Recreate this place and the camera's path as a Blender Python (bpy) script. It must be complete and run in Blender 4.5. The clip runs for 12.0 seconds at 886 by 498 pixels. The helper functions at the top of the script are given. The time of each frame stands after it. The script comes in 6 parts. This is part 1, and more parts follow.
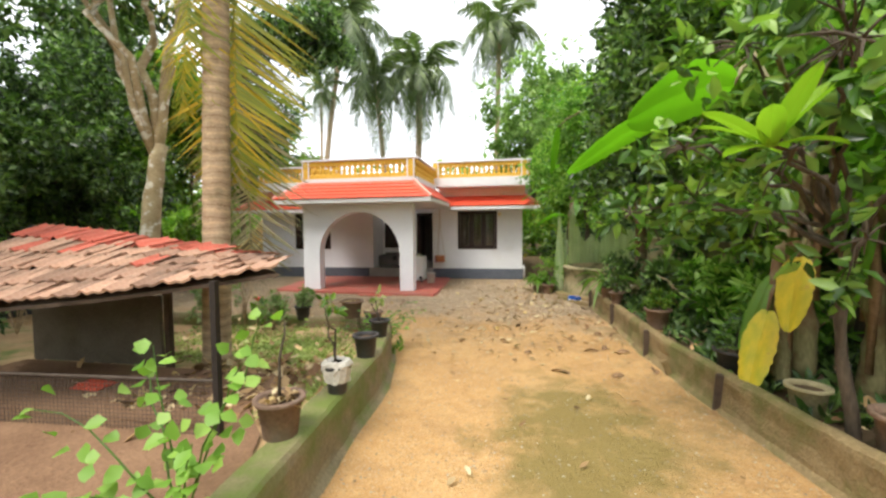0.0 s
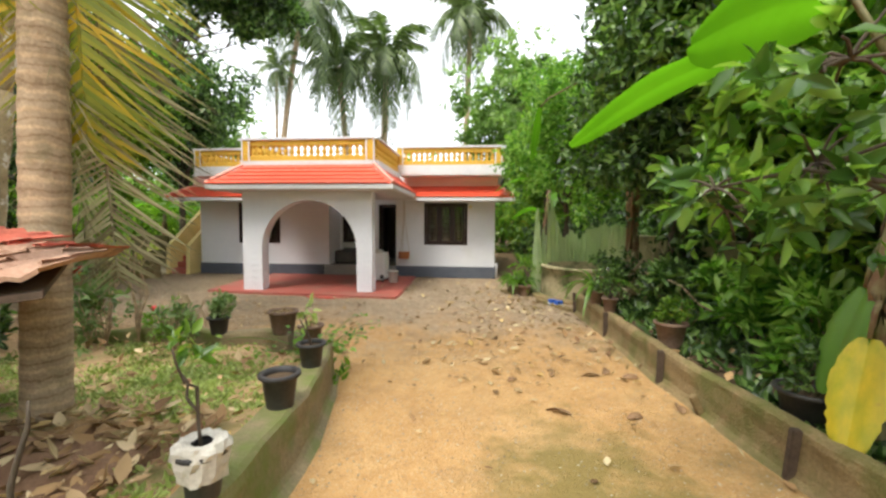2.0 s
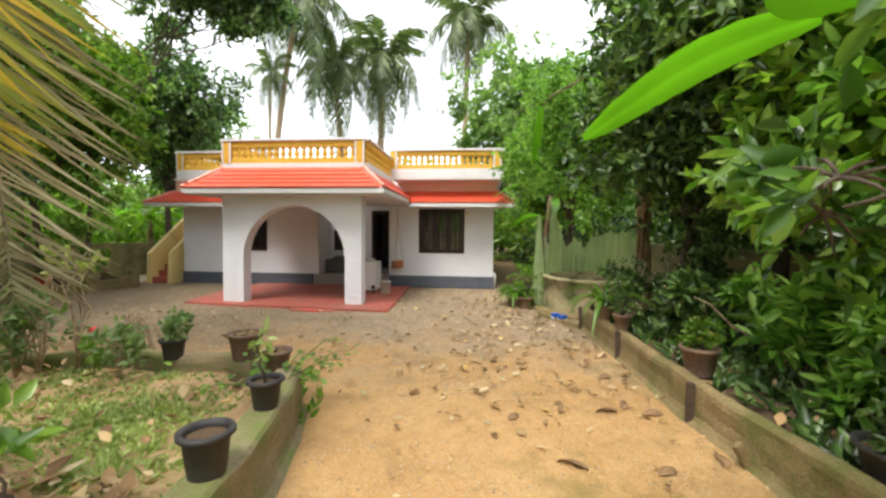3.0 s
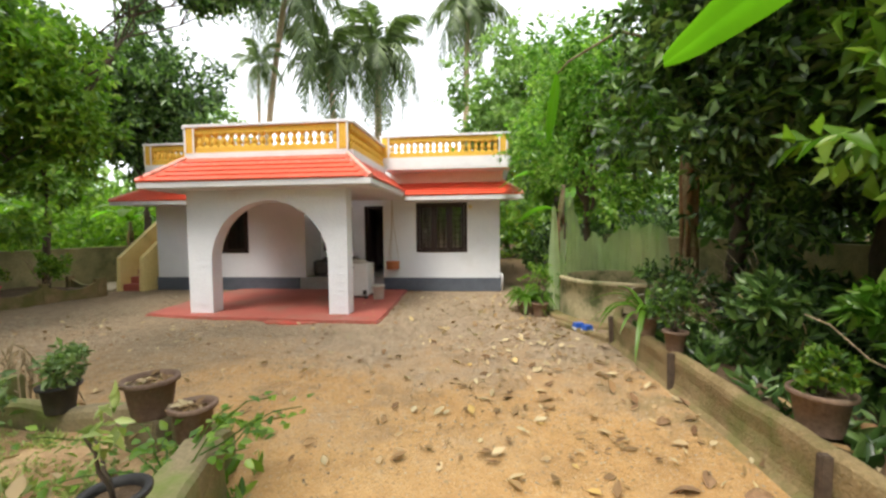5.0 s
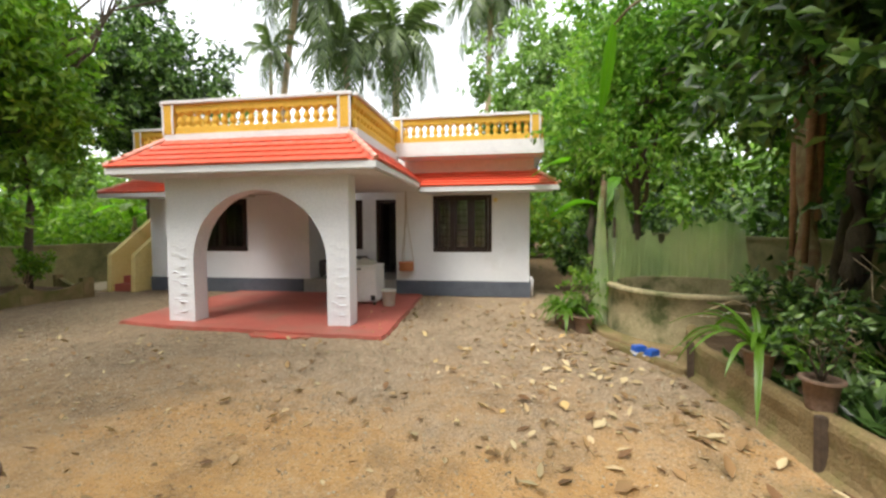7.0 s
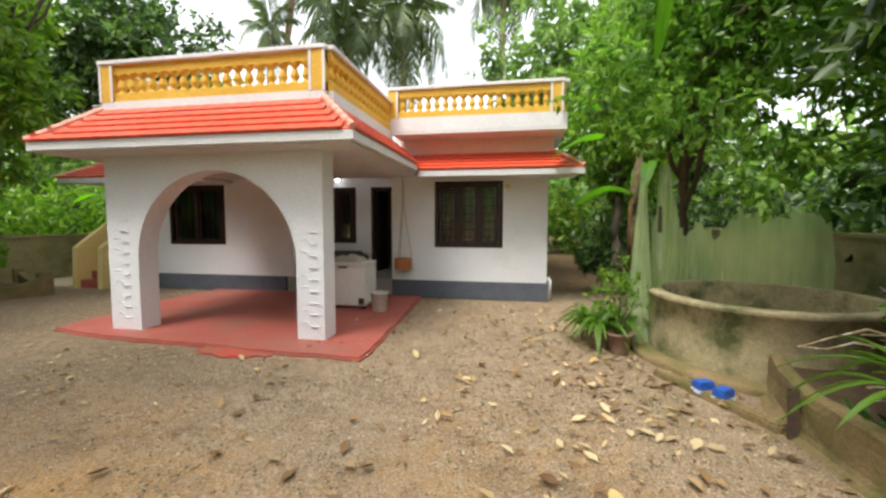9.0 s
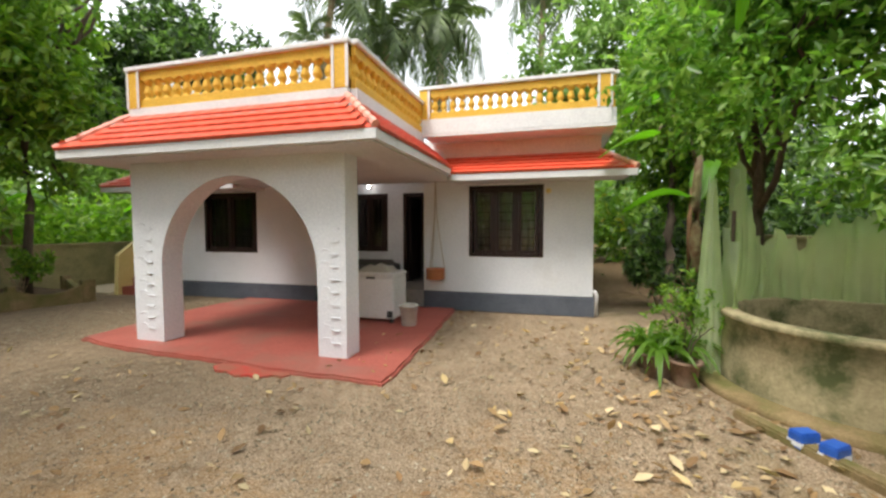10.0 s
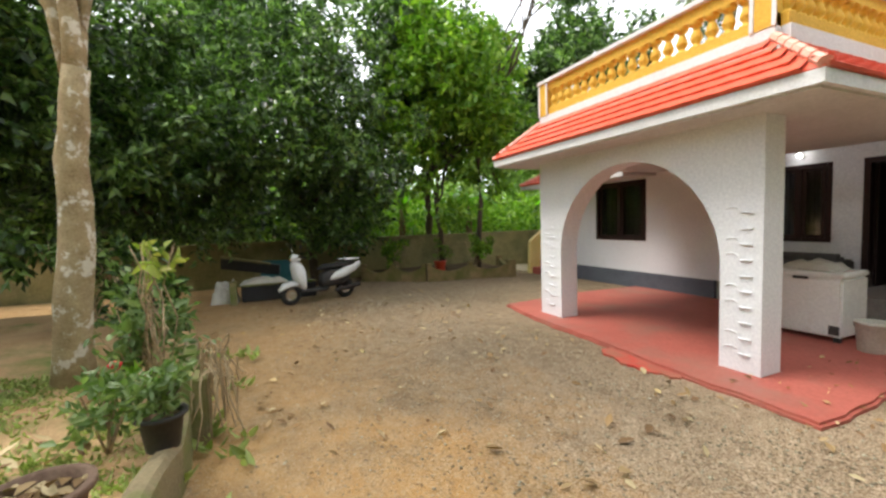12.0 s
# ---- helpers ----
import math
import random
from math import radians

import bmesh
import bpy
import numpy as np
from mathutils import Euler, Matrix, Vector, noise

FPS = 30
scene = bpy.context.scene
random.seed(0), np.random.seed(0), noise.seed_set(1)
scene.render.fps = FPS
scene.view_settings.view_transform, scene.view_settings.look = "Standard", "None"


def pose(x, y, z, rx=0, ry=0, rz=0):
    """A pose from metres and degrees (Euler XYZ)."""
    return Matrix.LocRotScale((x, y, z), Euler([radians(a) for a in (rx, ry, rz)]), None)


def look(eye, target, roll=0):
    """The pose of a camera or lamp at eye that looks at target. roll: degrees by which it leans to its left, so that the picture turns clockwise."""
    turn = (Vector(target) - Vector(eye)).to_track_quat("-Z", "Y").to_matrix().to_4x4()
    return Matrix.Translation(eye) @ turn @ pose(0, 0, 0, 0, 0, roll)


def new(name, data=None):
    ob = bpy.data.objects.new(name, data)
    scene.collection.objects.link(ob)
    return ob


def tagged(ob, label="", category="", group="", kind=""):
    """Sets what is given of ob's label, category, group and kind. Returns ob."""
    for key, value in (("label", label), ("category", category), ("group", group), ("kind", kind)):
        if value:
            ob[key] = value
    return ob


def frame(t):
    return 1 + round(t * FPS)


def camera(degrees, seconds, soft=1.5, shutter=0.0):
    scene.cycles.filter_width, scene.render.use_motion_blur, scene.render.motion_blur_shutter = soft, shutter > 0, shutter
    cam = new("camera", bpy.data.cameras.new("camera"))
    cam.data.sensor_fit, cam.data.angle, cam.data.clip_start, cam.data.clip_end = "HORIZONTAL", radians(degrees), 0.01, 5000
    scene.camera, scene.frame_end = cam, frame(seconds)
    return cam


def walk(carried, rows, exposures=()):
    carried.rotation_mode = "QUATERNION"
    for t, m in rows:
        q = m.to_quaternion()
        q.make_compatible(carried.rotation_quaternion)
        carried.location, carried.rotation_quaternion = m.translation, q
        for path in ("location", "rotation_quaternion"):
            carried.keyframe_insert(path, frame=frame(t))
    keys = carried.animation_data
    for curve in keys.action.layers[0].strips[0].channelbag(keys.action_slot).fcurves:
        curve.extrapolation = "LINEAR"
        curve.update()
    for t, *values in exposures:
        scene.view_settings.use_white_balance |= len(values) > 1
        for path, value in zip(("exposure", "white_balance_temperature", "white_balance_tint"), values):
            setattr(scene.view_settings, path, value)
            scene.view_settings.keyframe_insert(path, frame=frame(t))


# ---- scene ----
cam = camera(94.8, 12.0, soft=2.6)
PATH = [
    (0, (0.349, 0.491, 1.771), (-0.01, 2.456, 1.676), -0.5),
    (0.5, (0.268, 0.848, 1.734), (-0.073, 2.817, 1.643), -0.7),
    (1, (0.235, 1.189, 1.7), (-0.076, 3.162, 1.595), -0.5),
    (1.5, (0.241, 1.535, 1.698), (-0.024, 3.514, 1.58), 0.2),
    (2, (0.17, 1.888, 1.703), (-0.028, 3.874, 1.587), 0.4),
    (2.5, (0.175, 2.244, 1.712), (-0.003, 4.233, 1.609), 0.4),
    (3, (0.192, 2.587, 1.713), (0.0, 4.576, 1.631), 0.5),
    (5, (0.144, 3.918, 1.693), (-0.065, 5.905, 1.597), -0.6),
    (5.5, (0.107, 4.266, 1.691), (-0.146, 6.248, 1.586), -0.2),
    (6, (0.025, 4.631, 1.669), (-0.229, 6.612, 1.57), -0.7),
    (6.5, (-0.033, 4.958, 1.66), (-0.308, 6.936, 1.562), -0.7),
    (7, (-0.034, 5.313, 1.649), (-0.337, 7.287, 1.545), -0.3),
    (7.5, (-0.079, 5.664, 1.663), (-0.4, 7.634, 1.527), -0.1),
    (9.5, (-0.072, 6.993, 1.613), (-0.471, 8.948, 1.475), 0.2),
    (10, (-0.121, 7.242, 1.632), (-0.657, 9.166, 1.526), -0.1),
    (10.5, (-0.19, 7.384, 1.647), (-1.032, 9.195, 1.539), -0.6),
    (11, (-0.229, 7.414, 1.636), (-1.491, 8.961, 1.516), -1.1),
    (11.5, (-0.267, 7.384, 1.614), (-1.874, 8.569, 1.49), -1.5),
    (12, (-0.271, 7.353, 1.618), (-2.1, 8.153, 1.486), -1.8),
]
walk(cam, [(t, look(eye, target, roll)) for t, eye, target, roll in PATH], [(0, 1.05), (5, 1.08), (9.5, 1.0), (10.5, 1.0), (12, 1.25)])

# ---------------------------------------------------------------- light
SUN_EL, SUN_ROT = 60, 207
world = bpy.data.worlds.new("overcast_sky")
scene.world = world
world.use_nodes = True
wn, wl = world.node_tree.nodes, world.node_tree.links
wn.clear()
sky = wn.new("ShaderNodeTexSky")
sky.sky_type, sky.sun_disc = "NISHITA", False
sky.sun_elevation, sky.sun_rotation = radians(SUN_EL), radians(SUN_ROT)
sky.air_density, sky.dust_density, sky.ozone_density = 1.0, 6.0, 1.0
cloud = wn.new("ShaderNodeMix")
cloud.data_type = "RGBA"
cloud.inputs["Factor"].default_value = 0.75
cloud.inputs["B"].default_value = (11.0, 11.3, 11.6, 1)
wl.new(sky.outputs["Color"], cloud.inputs["A"])
back = wn.new("ShaderNodeBackground")
back.inputs["Strength"].default_value = 0.11
wl.new(cloud.outputs["Result"], back.inputs["Color"])
wout = wn.new("ShaderNodeOutputWorld")
wl.new(back.outputs["Background"], wout.inputs["Surface"])

sun = new("sun", bpy.data.lights.new("sun", "SUN"))
sun.data.energy, sun.data.angle, sun.data.color = 1.7, radians(24), (1.0, 0.96, 0.88)
sun.matrix_world = look((-6, -4, 24), (0, 8, 0))

# ---------------------------------------------------------------- materials
R = np.random.default_rng(7)


def ramp_node(nt, stops, fac):
    r = nt.nodes.new("ShaderNodeValToRGB")
    while len(r.color_ramp.elements) < len(stops):
        r.color_ramp.elements.new(0.5)
    for e, (p, c) in zip(r.color_ramp.elements, stops):
        e.position, e.color = p, (*c, 1)
    nt.links.new(fac, r.inputs["Fac"])
    return r.outputs["Color"]


def noise_node(nt, scale, detail=4, rough=0.55, coord="Object", stretch=None):
    tc = nt.nodes.new("ShaderNodeTexCoord")
    vec = tc.outputs[coord]
    if stretch:
        mp = nt.nodes.new("ShaderNodeMapping")
        mp.inputs["Scale"].default_value = stretch
        nt.links.new(vec, mp.inputs["Vector"])
        vec = mp.outputs["Vector"]
    n = nt.nodes.new("ShaderNodeTexNoise")
    n.inputs["Scale"].default_value, n.inputs["Detail"].default_value, n.inputs["Roughness"].default_value = scale, detail, rough
    nt.links.new(vec, n.inputs["Vector"])
    return n.outputs["Fac"]


def mix_node(nt, fac, a, b, mode="MIX"):
    m = nt.nodes.new("ShaderNodeMix")
    m.data_type, m.blend_type = "RGBA", mode
    for key, v in (("Factor", fac), ("A", a), ("B", b)):
        if isinstance(v, (int, float)):
            m.inputs[key].default_value = v
        elif isinstance(v, tuple):
            m.inputs[key].default_value = (*v, 1)
        else:
            nt.links.new(v, m.inputs[key])
    return m.outputs["Result"]


def base_mat(name, rough=0.7, metal=0.0, spec=0.4):
    m = bpy.data.materials.new(name)
    m.use_nodes = True
    nt = m.node_tree
    b = nt.nodes["Principled BSDF"]
    b.inputs["Roughness"].default_value, b.inputs["Metallic"].default_value = rough, metal
    b.inputs["Specular IOR Level"].default_value = spec
    return m, nt, b


def bump(nt, b, height, strength=0.3, dist=0.01):
    n = nt.nodes.new("ShaderNodeBump")
    n.inputs["Strength"].default_value, n.inputs["Distance"].default_value = strength, dist
    nt.links.new(height, n.inputs["Height"])
    nt.links.new(n.outputs["Normal"], b.inputs["Normal"])


def surf(name, c0, c1, scale=6, fine=60, rough=0.7, metal=0.0, spec=0.4, relief=0.25, dist=0.006, vary=0.0, stain=None, stain_scale=1.3, stain_at=(0.52, 0.7), stretch=None):
    """A surface of two tones with coarse and fine variation, relief, and stains."""
    m, nt, b = base_mat(name, rough, metal, spec)
    n1, n2 = noise_node(nt, scale, 5, 0.6, stretch=stretch), noise_node(nt, fine, 3, stretch=stretch)
    col = ramp_node(nt, [(0.3, c0), (0.7, c1)], n1)
    col = mix_node(nt, 0.35, col, ramp_node(nt, [(0.3, tuple(x * 0.7 for x in c0)), (0.75, tuple(min(1, x * 1.2) for x in c1))], n2))
    if stain:
        s = noise_node(nt, stain_scale, 6, 0.65)
        f = ramp_node(nt, [(stain_at[0], (0, 0, 0)), (stain_at[1], (1, 1, 1))], s)
        col = mix_node(nt, f, col, stain)
    if vary:
        oi = nt.nodes.new("ShaderNodeObjectInfo")
        f = ramp_node(nt, [(0, (1 - vary,) * 3), (1, (1 + vary * 0.3,) * 3)], oi.outputs["Random"])
        col = mix_node(nt, 1.0, col, f, "MULTIPLY")
    nt.links.new(col, b.inputs["Base Color"])
    add = nt.nodes.new("ShaderNodeMath")
    nt.links.new(n1, add.inputs[0])
    nt.links.new(n2, add.inputs[1])
    bump(nt, b, add.outputs[0], relief, dist)
    return m


def leaf_mat(name, dark, mid, light, gloss=0.45, through_light=0.35, rare=None):
    """Leaves: tone by leaf, light shining through."""
    m, nt, b = base_mat(name, gloss, 0, 0.5)
    g = nt.nodes.new("ShaderNodeNewGeometry")
    stops = [(0.0, dark), (0.5, mid), (0.9, light)]
    if rare:
        stops.append((0.985, rare))
    col = ramp_node(nt, stops, g.outputs["Random Per Island"])
    big = ramp_node(nt, [(0.35, (0.62, 0.68, 0.6)), (0.65, (1.1, 1.1, 1.0))], noise_node(nt, 0.7, 3))
    col = mix_node(nt, 1.0, col, big, "MULTIPLY")
    nt.links.new(col, b.inputs["Base Color"])
    t = nt.nodes.new("ShaderNodeBsdfTranslucent")
    tint = mix_node(nt, 1.0, col, (1.12, 1.4, 0.6), "MULTIPLY")
    nt.links.new(tint, t.inputs["Color"])
    mx = nt.nodes.new("ShaderNodeMixShader")
    mx.inputs["Fac"].default_value = through_light
    nt.links.new(b.outputs["BSDF"], mx.inputs[1])
    nt.links.new(t.outputs["BSDF"], mx.inputs[2])
    nt.links.new(mx.outputs["Shader"], nt.nodes["Material Output"].inputs["Surface"])
    return m


M = {}
M["white"] = surf("white_limewash", (0.71, 0.73, 0.78), (0.82, 0.83, 0.87), 1.2, 35, 0.85, relief=0.05, dist=0.003, stain=(0.64, 0.64, 0.64), stain_at=(0.58, 0.85))
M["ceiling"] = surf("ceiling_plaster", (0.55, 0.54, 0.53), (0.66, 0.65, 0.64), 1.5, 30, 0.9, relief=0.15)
M["pink"] = surf("faded_pink_wash", (0.78, 0.52, 0.45), (0.86, 0.66, 0.60), 1.5, 30, 0.85, stain=(0.55, 0.25, 0.2), stain_scale=0.9, stain_at=(0.6, 0.75))
M["slate"] = surf("slate_blue_plinth", (0.075, 0.085, 0.11), (0.13, 0.145, 0.175), 2, 40, 0.8, relief=0.5, dist=0.01)
M["yellow"] = surf("ochre_yellow_paint", (0.62, 0.36, 0.035), (0.78, 0.48, 0.07), 2, 40, 0.7, stain=(0.45, 0.25, 0.05), stain_at=(0.6, 0.8))
M["cream"] = surf("weathered_cream_paint", (0.70, 0.54, 0.19), (0.84, 0.69, 0.32), 1.5, 30, 0.8, stain=(0.36, 0.31, 0.14), stain_at=(0.56, 0.8))
M["rail_white"] = surf("parapet_white_paint", (0.66, 0.66, 0.68), (0.80, 0.80, 0.80), 2, 40, 0.75, stain=(0.42, 0.42, 0.42), stain_at=(0.58, 0.8))
M["tile"] = surf("orange_roof_tile_paint", (0.70, 0.09, 0.045), (0.84, 0.155, 0.085), 3, 50, 0.4, relief=0.2, vary=0.08, stain=(0.5, 0.09, 0.04), stain_at=(0.6, 0.85))
M["ridge"] = surf("sun_bleached_ridge_cap", (0.75, 0.30, 0.22), (0.84, 0.45, 0.36), 3, 50, 0.5)
M["old_tile"] = surf("old_clay_tile", (0.36, 0.19, 0.12), (0.58, 0.37, 0.26), 5, 40, 0.85, relief=0.5, vary=0.45, stain=(0.16, 0.13, 0.09), stain_scale=3, stain_at=(0.45, 0.7))
M["red_tile"] = surf("faded_red_tile", (0.50, 0.10, 0.06), (0.62, 0.18, 0.12), 5, 40, 0.8, vary=0.3, stain=(0.25, 0.15, 0.1), stain_scale=3, stain_at=(0.5, 0.75))
M["redoxide"] = surf("worn_red_oxide_floor", (0.34, 0.075, 0.055), (0.46, 0.13, 0.095), 1.4, 30, 0.6, spec=0.5, relief=0.15, stain=(0.30, 0.15, 0.11), stain_scale=1.0, stain_at=(0.5, 0.72))
M["redpaint"] = surf("fresh_red_oxide_patch", (0.50, 0.045, 0.032), (0.60, 0.085, 0.06), 3, 40, 0.55, relief=0.4, stain=(0.36, 0.13, 0.085), stain_scale=3.5, stain_at=(0.42, 0.6))
M["floor_tile"] = surf("grey_floor", (0.28, 0.27, 0.25), (0.36, 0.34, 0.31), 3, 30, 0.5)
M["darkwood"] = surf("dark_brown_varnished_wood", (0.012, 0.005, 0.0045), (0.034, 0.013, 0.011), 6, 50, 0.45, stretch=(1, 1, 0.15))
M["iron"] = surf("dark_iron", (0.02, 0.018, 0.017), (0.05, 0.04, 0.035), 8, 60, 0.55, metal=0.3)
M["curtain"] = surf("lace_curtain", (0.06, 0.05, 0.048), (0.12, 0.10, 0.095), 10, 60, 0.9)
# vertical dark and pale streaks paint the folds' shading; pale spots are lace
M["curtain_light"] = surf("pale_lace_curtain", (0.03, 0.022, 0.024), (0.42, 0.36, 0.35), 9, 60, 0.9, stretch=(1, 1, 0.12), stain=(0.5, 0.44, 0.43), stain_scale=5, stain_at=(0.6, 0.7))
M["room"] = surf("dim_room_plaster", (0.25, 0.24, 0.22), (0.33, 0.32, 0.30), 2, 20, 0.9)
M["enamel"] = surf("white_enamel_metal", (0.72, 0.72, 0.70), (0.80, 0.80, 0.78), 3, 30, 0.35, stain=(0.5, 0.42, 0.32), stain_scale=2, stain_at=(0.62, 0.8), relief=0.05)
M["plastic_white"] = surf("chalky_white_plastic", (0.44, 0.41, 0.35), (0.60, 0.57, 0.50), 5, 40, 0.5, stain=(0.35, 0.28, 0.2), stain_at=(0.55, 0.8))
M["black_plastic"] = surf("dusty_black_plastic", (0.018, 0.018, 0.02), (0.055, 0.05, 0.045), 6, 40, 0.55, vary=0.2)
M["terracotta"] = surf("weathered_terracotta", (0.15, 0.09, 0.06), (0.29, 0.19, 0.135), 5, 40, 0.9, relief=0.5, vary=0.35, stain=(0.16, 0.14, 0.10), stain_scale=4, stain_at=(0.5, 0.75))
M["concrete"] = surf("mossy_concrete", (0.17, 0.14, 0.075), (0.31, 0.245, 0.14), 2.5, 40, 0.92, relief=0.5, dist=0.012, stain=(0.14, 0.18, 0.04), stain_scale=1.6, stain_at=(0.44, 0.62))
M["pale_cement"] = surf("pale_cement", (0.46, 0.38, 0.25), (0.62, 0.52, 0.36), 2.0, 40, 0.9, relief=0.4)
M["wall_concrete"] = surf("compound_wall_plaster", (0.20, 0.185, 0.075), (0.36, 0.31, 0.16), 1.0, 30, 0.92, relief=0.4, stain=(0.10, 0.105, 0.045), stain_scale=0.8, stain_at=(0.46, 0.7))
M["kerb"] = surf("sandy_worn_kerb", (0.165, 0.115, 0.048), (0.33, 0.24, 0.12), 2.6, 40, 0.95, relief=0.8, dist=0.02, stain=(0.14, 0.135, 0.04), stain_scale=1.9, stain_at=(0.45, 0.63))
M["well"] = surf("lichened_well_concrete", (0.30, 0.25, 0.135), (0.50, 0.42, 0.25), 2.2, 35, 0.9, relief=0.5, stain=(0.085, 0.10, 0.035), stain_scale=1.9, stain_at=(0.47, 0.66))
M["post"] = surf("dark_stone_post", (0.045, 0.03, 0.02), (0.11, 0.075, 0.05), 8, 50, 0.9, relief=0.5)
M["bark_pale"] = surf("pale_patchy_bark", (0.24, 0.17, 0.085), (0.52, 0.42, 0.25), 5, 50, 0.9, relief=0.6, dist=0.015, stain=(0.68, 0.64, 0.54), stain_scale=6, stain_at=(0.54, 0.6))
M["bark"] = surf("dark_bark", (0.05, 0.038, 0.026), (0.13, 0.10, 0.07), 9, 50, 0.95, relief=0.7, dist=0.02, stretch=(1, 1, 0.3))
M["bark_palm"] = surf("grey_brown_palm_trunk", (0.30, 0.21, 0.13), (0.52, 0.40, 0.27), 5, 50, 0.95, relief=0.6, dist=0.015, stain=(0.22, 0.18, 0.10), stain_scale=4, stain_at=(0.54, 0.74))
bp = M["bark_palm"].node_tree
wave = bp.nodes.new("ShaderNodeTexWave")
wave.bands_direction = "Z"
wave.inputs["Scale"].default_value, wave.inputs["Distortion"].default_value, wave.inputs["Detail"].default_value, wave.inputs["Detail Scale"].default_value = 2.6, 3.0, 4, 2.5
wtc = bp.nodes.new("ShaderNodeTexCoord")
bp.links.new(wtc.outputs["Object"], wave.inputs["Vector"])
old = bp.nodes["Principled BSDF"].inputs["Base Color"].links[0].from_socket
bp.links.new(mix_node(bp, 1.0, old, ramp_node(bp, [(0.02, (0.78, 0.74, 0.68)), (0.12, (1.0, 1.0, 1.0)), (0.80, (1.02, 1.02, 1.0)), (0.95, (1.3, 1.27, 1.2))], wave.outputs["Fac"]), "MULTIPLY"), bp.nodes["Principled BSDF"].inputs["Base Color"])
M["soil"] = surf("dark_garden_soil", (0.06, 0.038, 0.02), (0.15, 0.095, 0.05), 3, 50, 0.95, relief=0.8, dist=0.03)
M["bed_soil"] = surf("mossy_bed_soil", (0.36, 0.21, 0.095), (0.56, 0.39, 0.21), 1.8, 40, 0.95, relief=0.7, dist=0.02, stain=(0.15, 0.19, 0.045), stain_scale=1.5, stain_at=(0.5, 0.68))
M["dirt"] = surf("trodden_brown_earth", (0.16, 0.085, 0.045), (0.29, 0.17, 0.095), 2.2, 40, 0.95, relief=0.7, dist=0.02)
M["old_mesh"] = surf("dusty_dark_mesh", (0.07, 0.055, 0.04), (0.15, 0.12, 0.09), 3, 90, 0.9, relief=0.6)
M["banana_stem"] = surf("banana_stem", (0.14, 0.13, 0.05), (0.30, 0.26, 0.13), 5, 40, 0.6, stain=(0.14, 0.075, 0.035), stain_scale=3, stain_at=(0.45, 0.6), stretch=(1, 1, 0.3))
M["blue"] = surf("blue_printed_tin", (0.02, 0.09, 0.42), (0.035, 0.14, 0.55), 5, 30, 0.4)
M["paper"] = surf("white_tin_band", (0.65, 0.68, 0.72), (0.78, 0.8, 0.82), 5, 30, 0.5)
M["orange_cloth"] = surf("orange_brown_cane", (0.42, 0.15, 0.06), (0.58, 0.24, 0.11), 20, 80, 0.8, relief=0.6)
M["rope"] = surf("coir_rope", (0.3, 0.22, 0.13), (0.42, 0.33, 0.2), 30, 80, 0.95)
M["grey_cloth"] = surf("grey_upholstery", (0.09, 0.085, 0.085), (0.17, 0.16, 0.16), 6, 60, 0.95)
M["white_gloss"] = surf("white_scooter_paint", (0.72, 0.73, 0.74), (0.80, 0.81, 0.82), 2, 20, 0.25, relief=0.02)
M["rubber"] = surf("black_rubber", (0.012, 0.012, 0.012), (0.03, 0.03, 0.03), 10, 60, 0.75)
M["chrome"] = surf("dull_chrome", (0.5, 0.5, 0.5), (0.62, 0.62, 0.62), 10, 50, 0.25, metal=1.0, relief=0.02)
M["tarp"] = surf("black_tarpaulin", (0.01, 0.01, 0.012), (0.028, 0.028, 0.032), 4, 40, 0.5, relief=0.6, dist=0.03)
M["teal"] = surf("teal_sheet", (0.02, 0.10, 0.12), (0.04, 0.16, 0.18), 4, 30, 0.6)
M["red_plastic"] = surf("red_plastic", (0.55, 0.05, 0.025), (0.66, 0.09, 0.04), 5, 30, 0.45)
M["petal"] = surf("red_petal", (0.6, 0.02, 0.03), (0.75, 0.05, 0.05), 10, 40, 0.6)
M["dry"] = surf("dry_brown_leaf", (0.16, 0.085, 0.04), (0.34, 0.21, 0.11), 4, 30, 0.85)
M["mesh_wire"] = surf("rusty_wire", (0.06, 0.045, 0.035), (0.13, 0.10, 0.08), 8, 40, 0.7, metal=0.5)
M["stone"] = surf("grey_gravel", (0.2, 0.17, 0.14), (0.42, 0.37, 0.31), 10, 60, 0.9)

# dark to lit greens also carry shade and sunlight, painted into the leaf tones
M["leaf_dark"] = leaf_mat("dark_green_shaded_leaves", (0.02, 0.042, 0.012), (0.068, 0.135, 0.034), (0.24, 0.36, 0.12), 0.30, 0.34)
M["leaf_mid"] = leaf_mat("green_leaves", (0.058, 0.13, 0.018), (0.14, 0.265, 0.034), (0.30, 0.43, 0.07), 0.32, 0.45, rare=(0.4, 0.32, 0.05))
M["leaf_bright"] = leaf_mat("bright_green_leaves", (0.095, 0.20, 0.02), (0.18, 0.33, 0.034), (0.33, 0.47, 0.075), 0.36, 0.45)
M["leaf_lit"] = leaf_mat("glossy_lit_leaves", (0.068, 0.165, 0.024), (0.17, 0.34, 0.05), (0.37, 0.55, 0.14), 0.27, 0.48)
# far palms: glare and haze are mixed into this paler olive
M["frond_far"] = leaf_mat("haze_tinted_olive_frond", (0.07, 0.10, 0.04), (0.12, 0.165, 0.068), (0.20, 0.25, 0.12), 0.5, 0.3)
M["creeper"] = leaf_mat("fresh_creeper_leaf", (0.20, 0.38, 0.055), (0.28, 0.48, 0.085), (0.40, 0.58, 0.14), 0.5, 0.45)
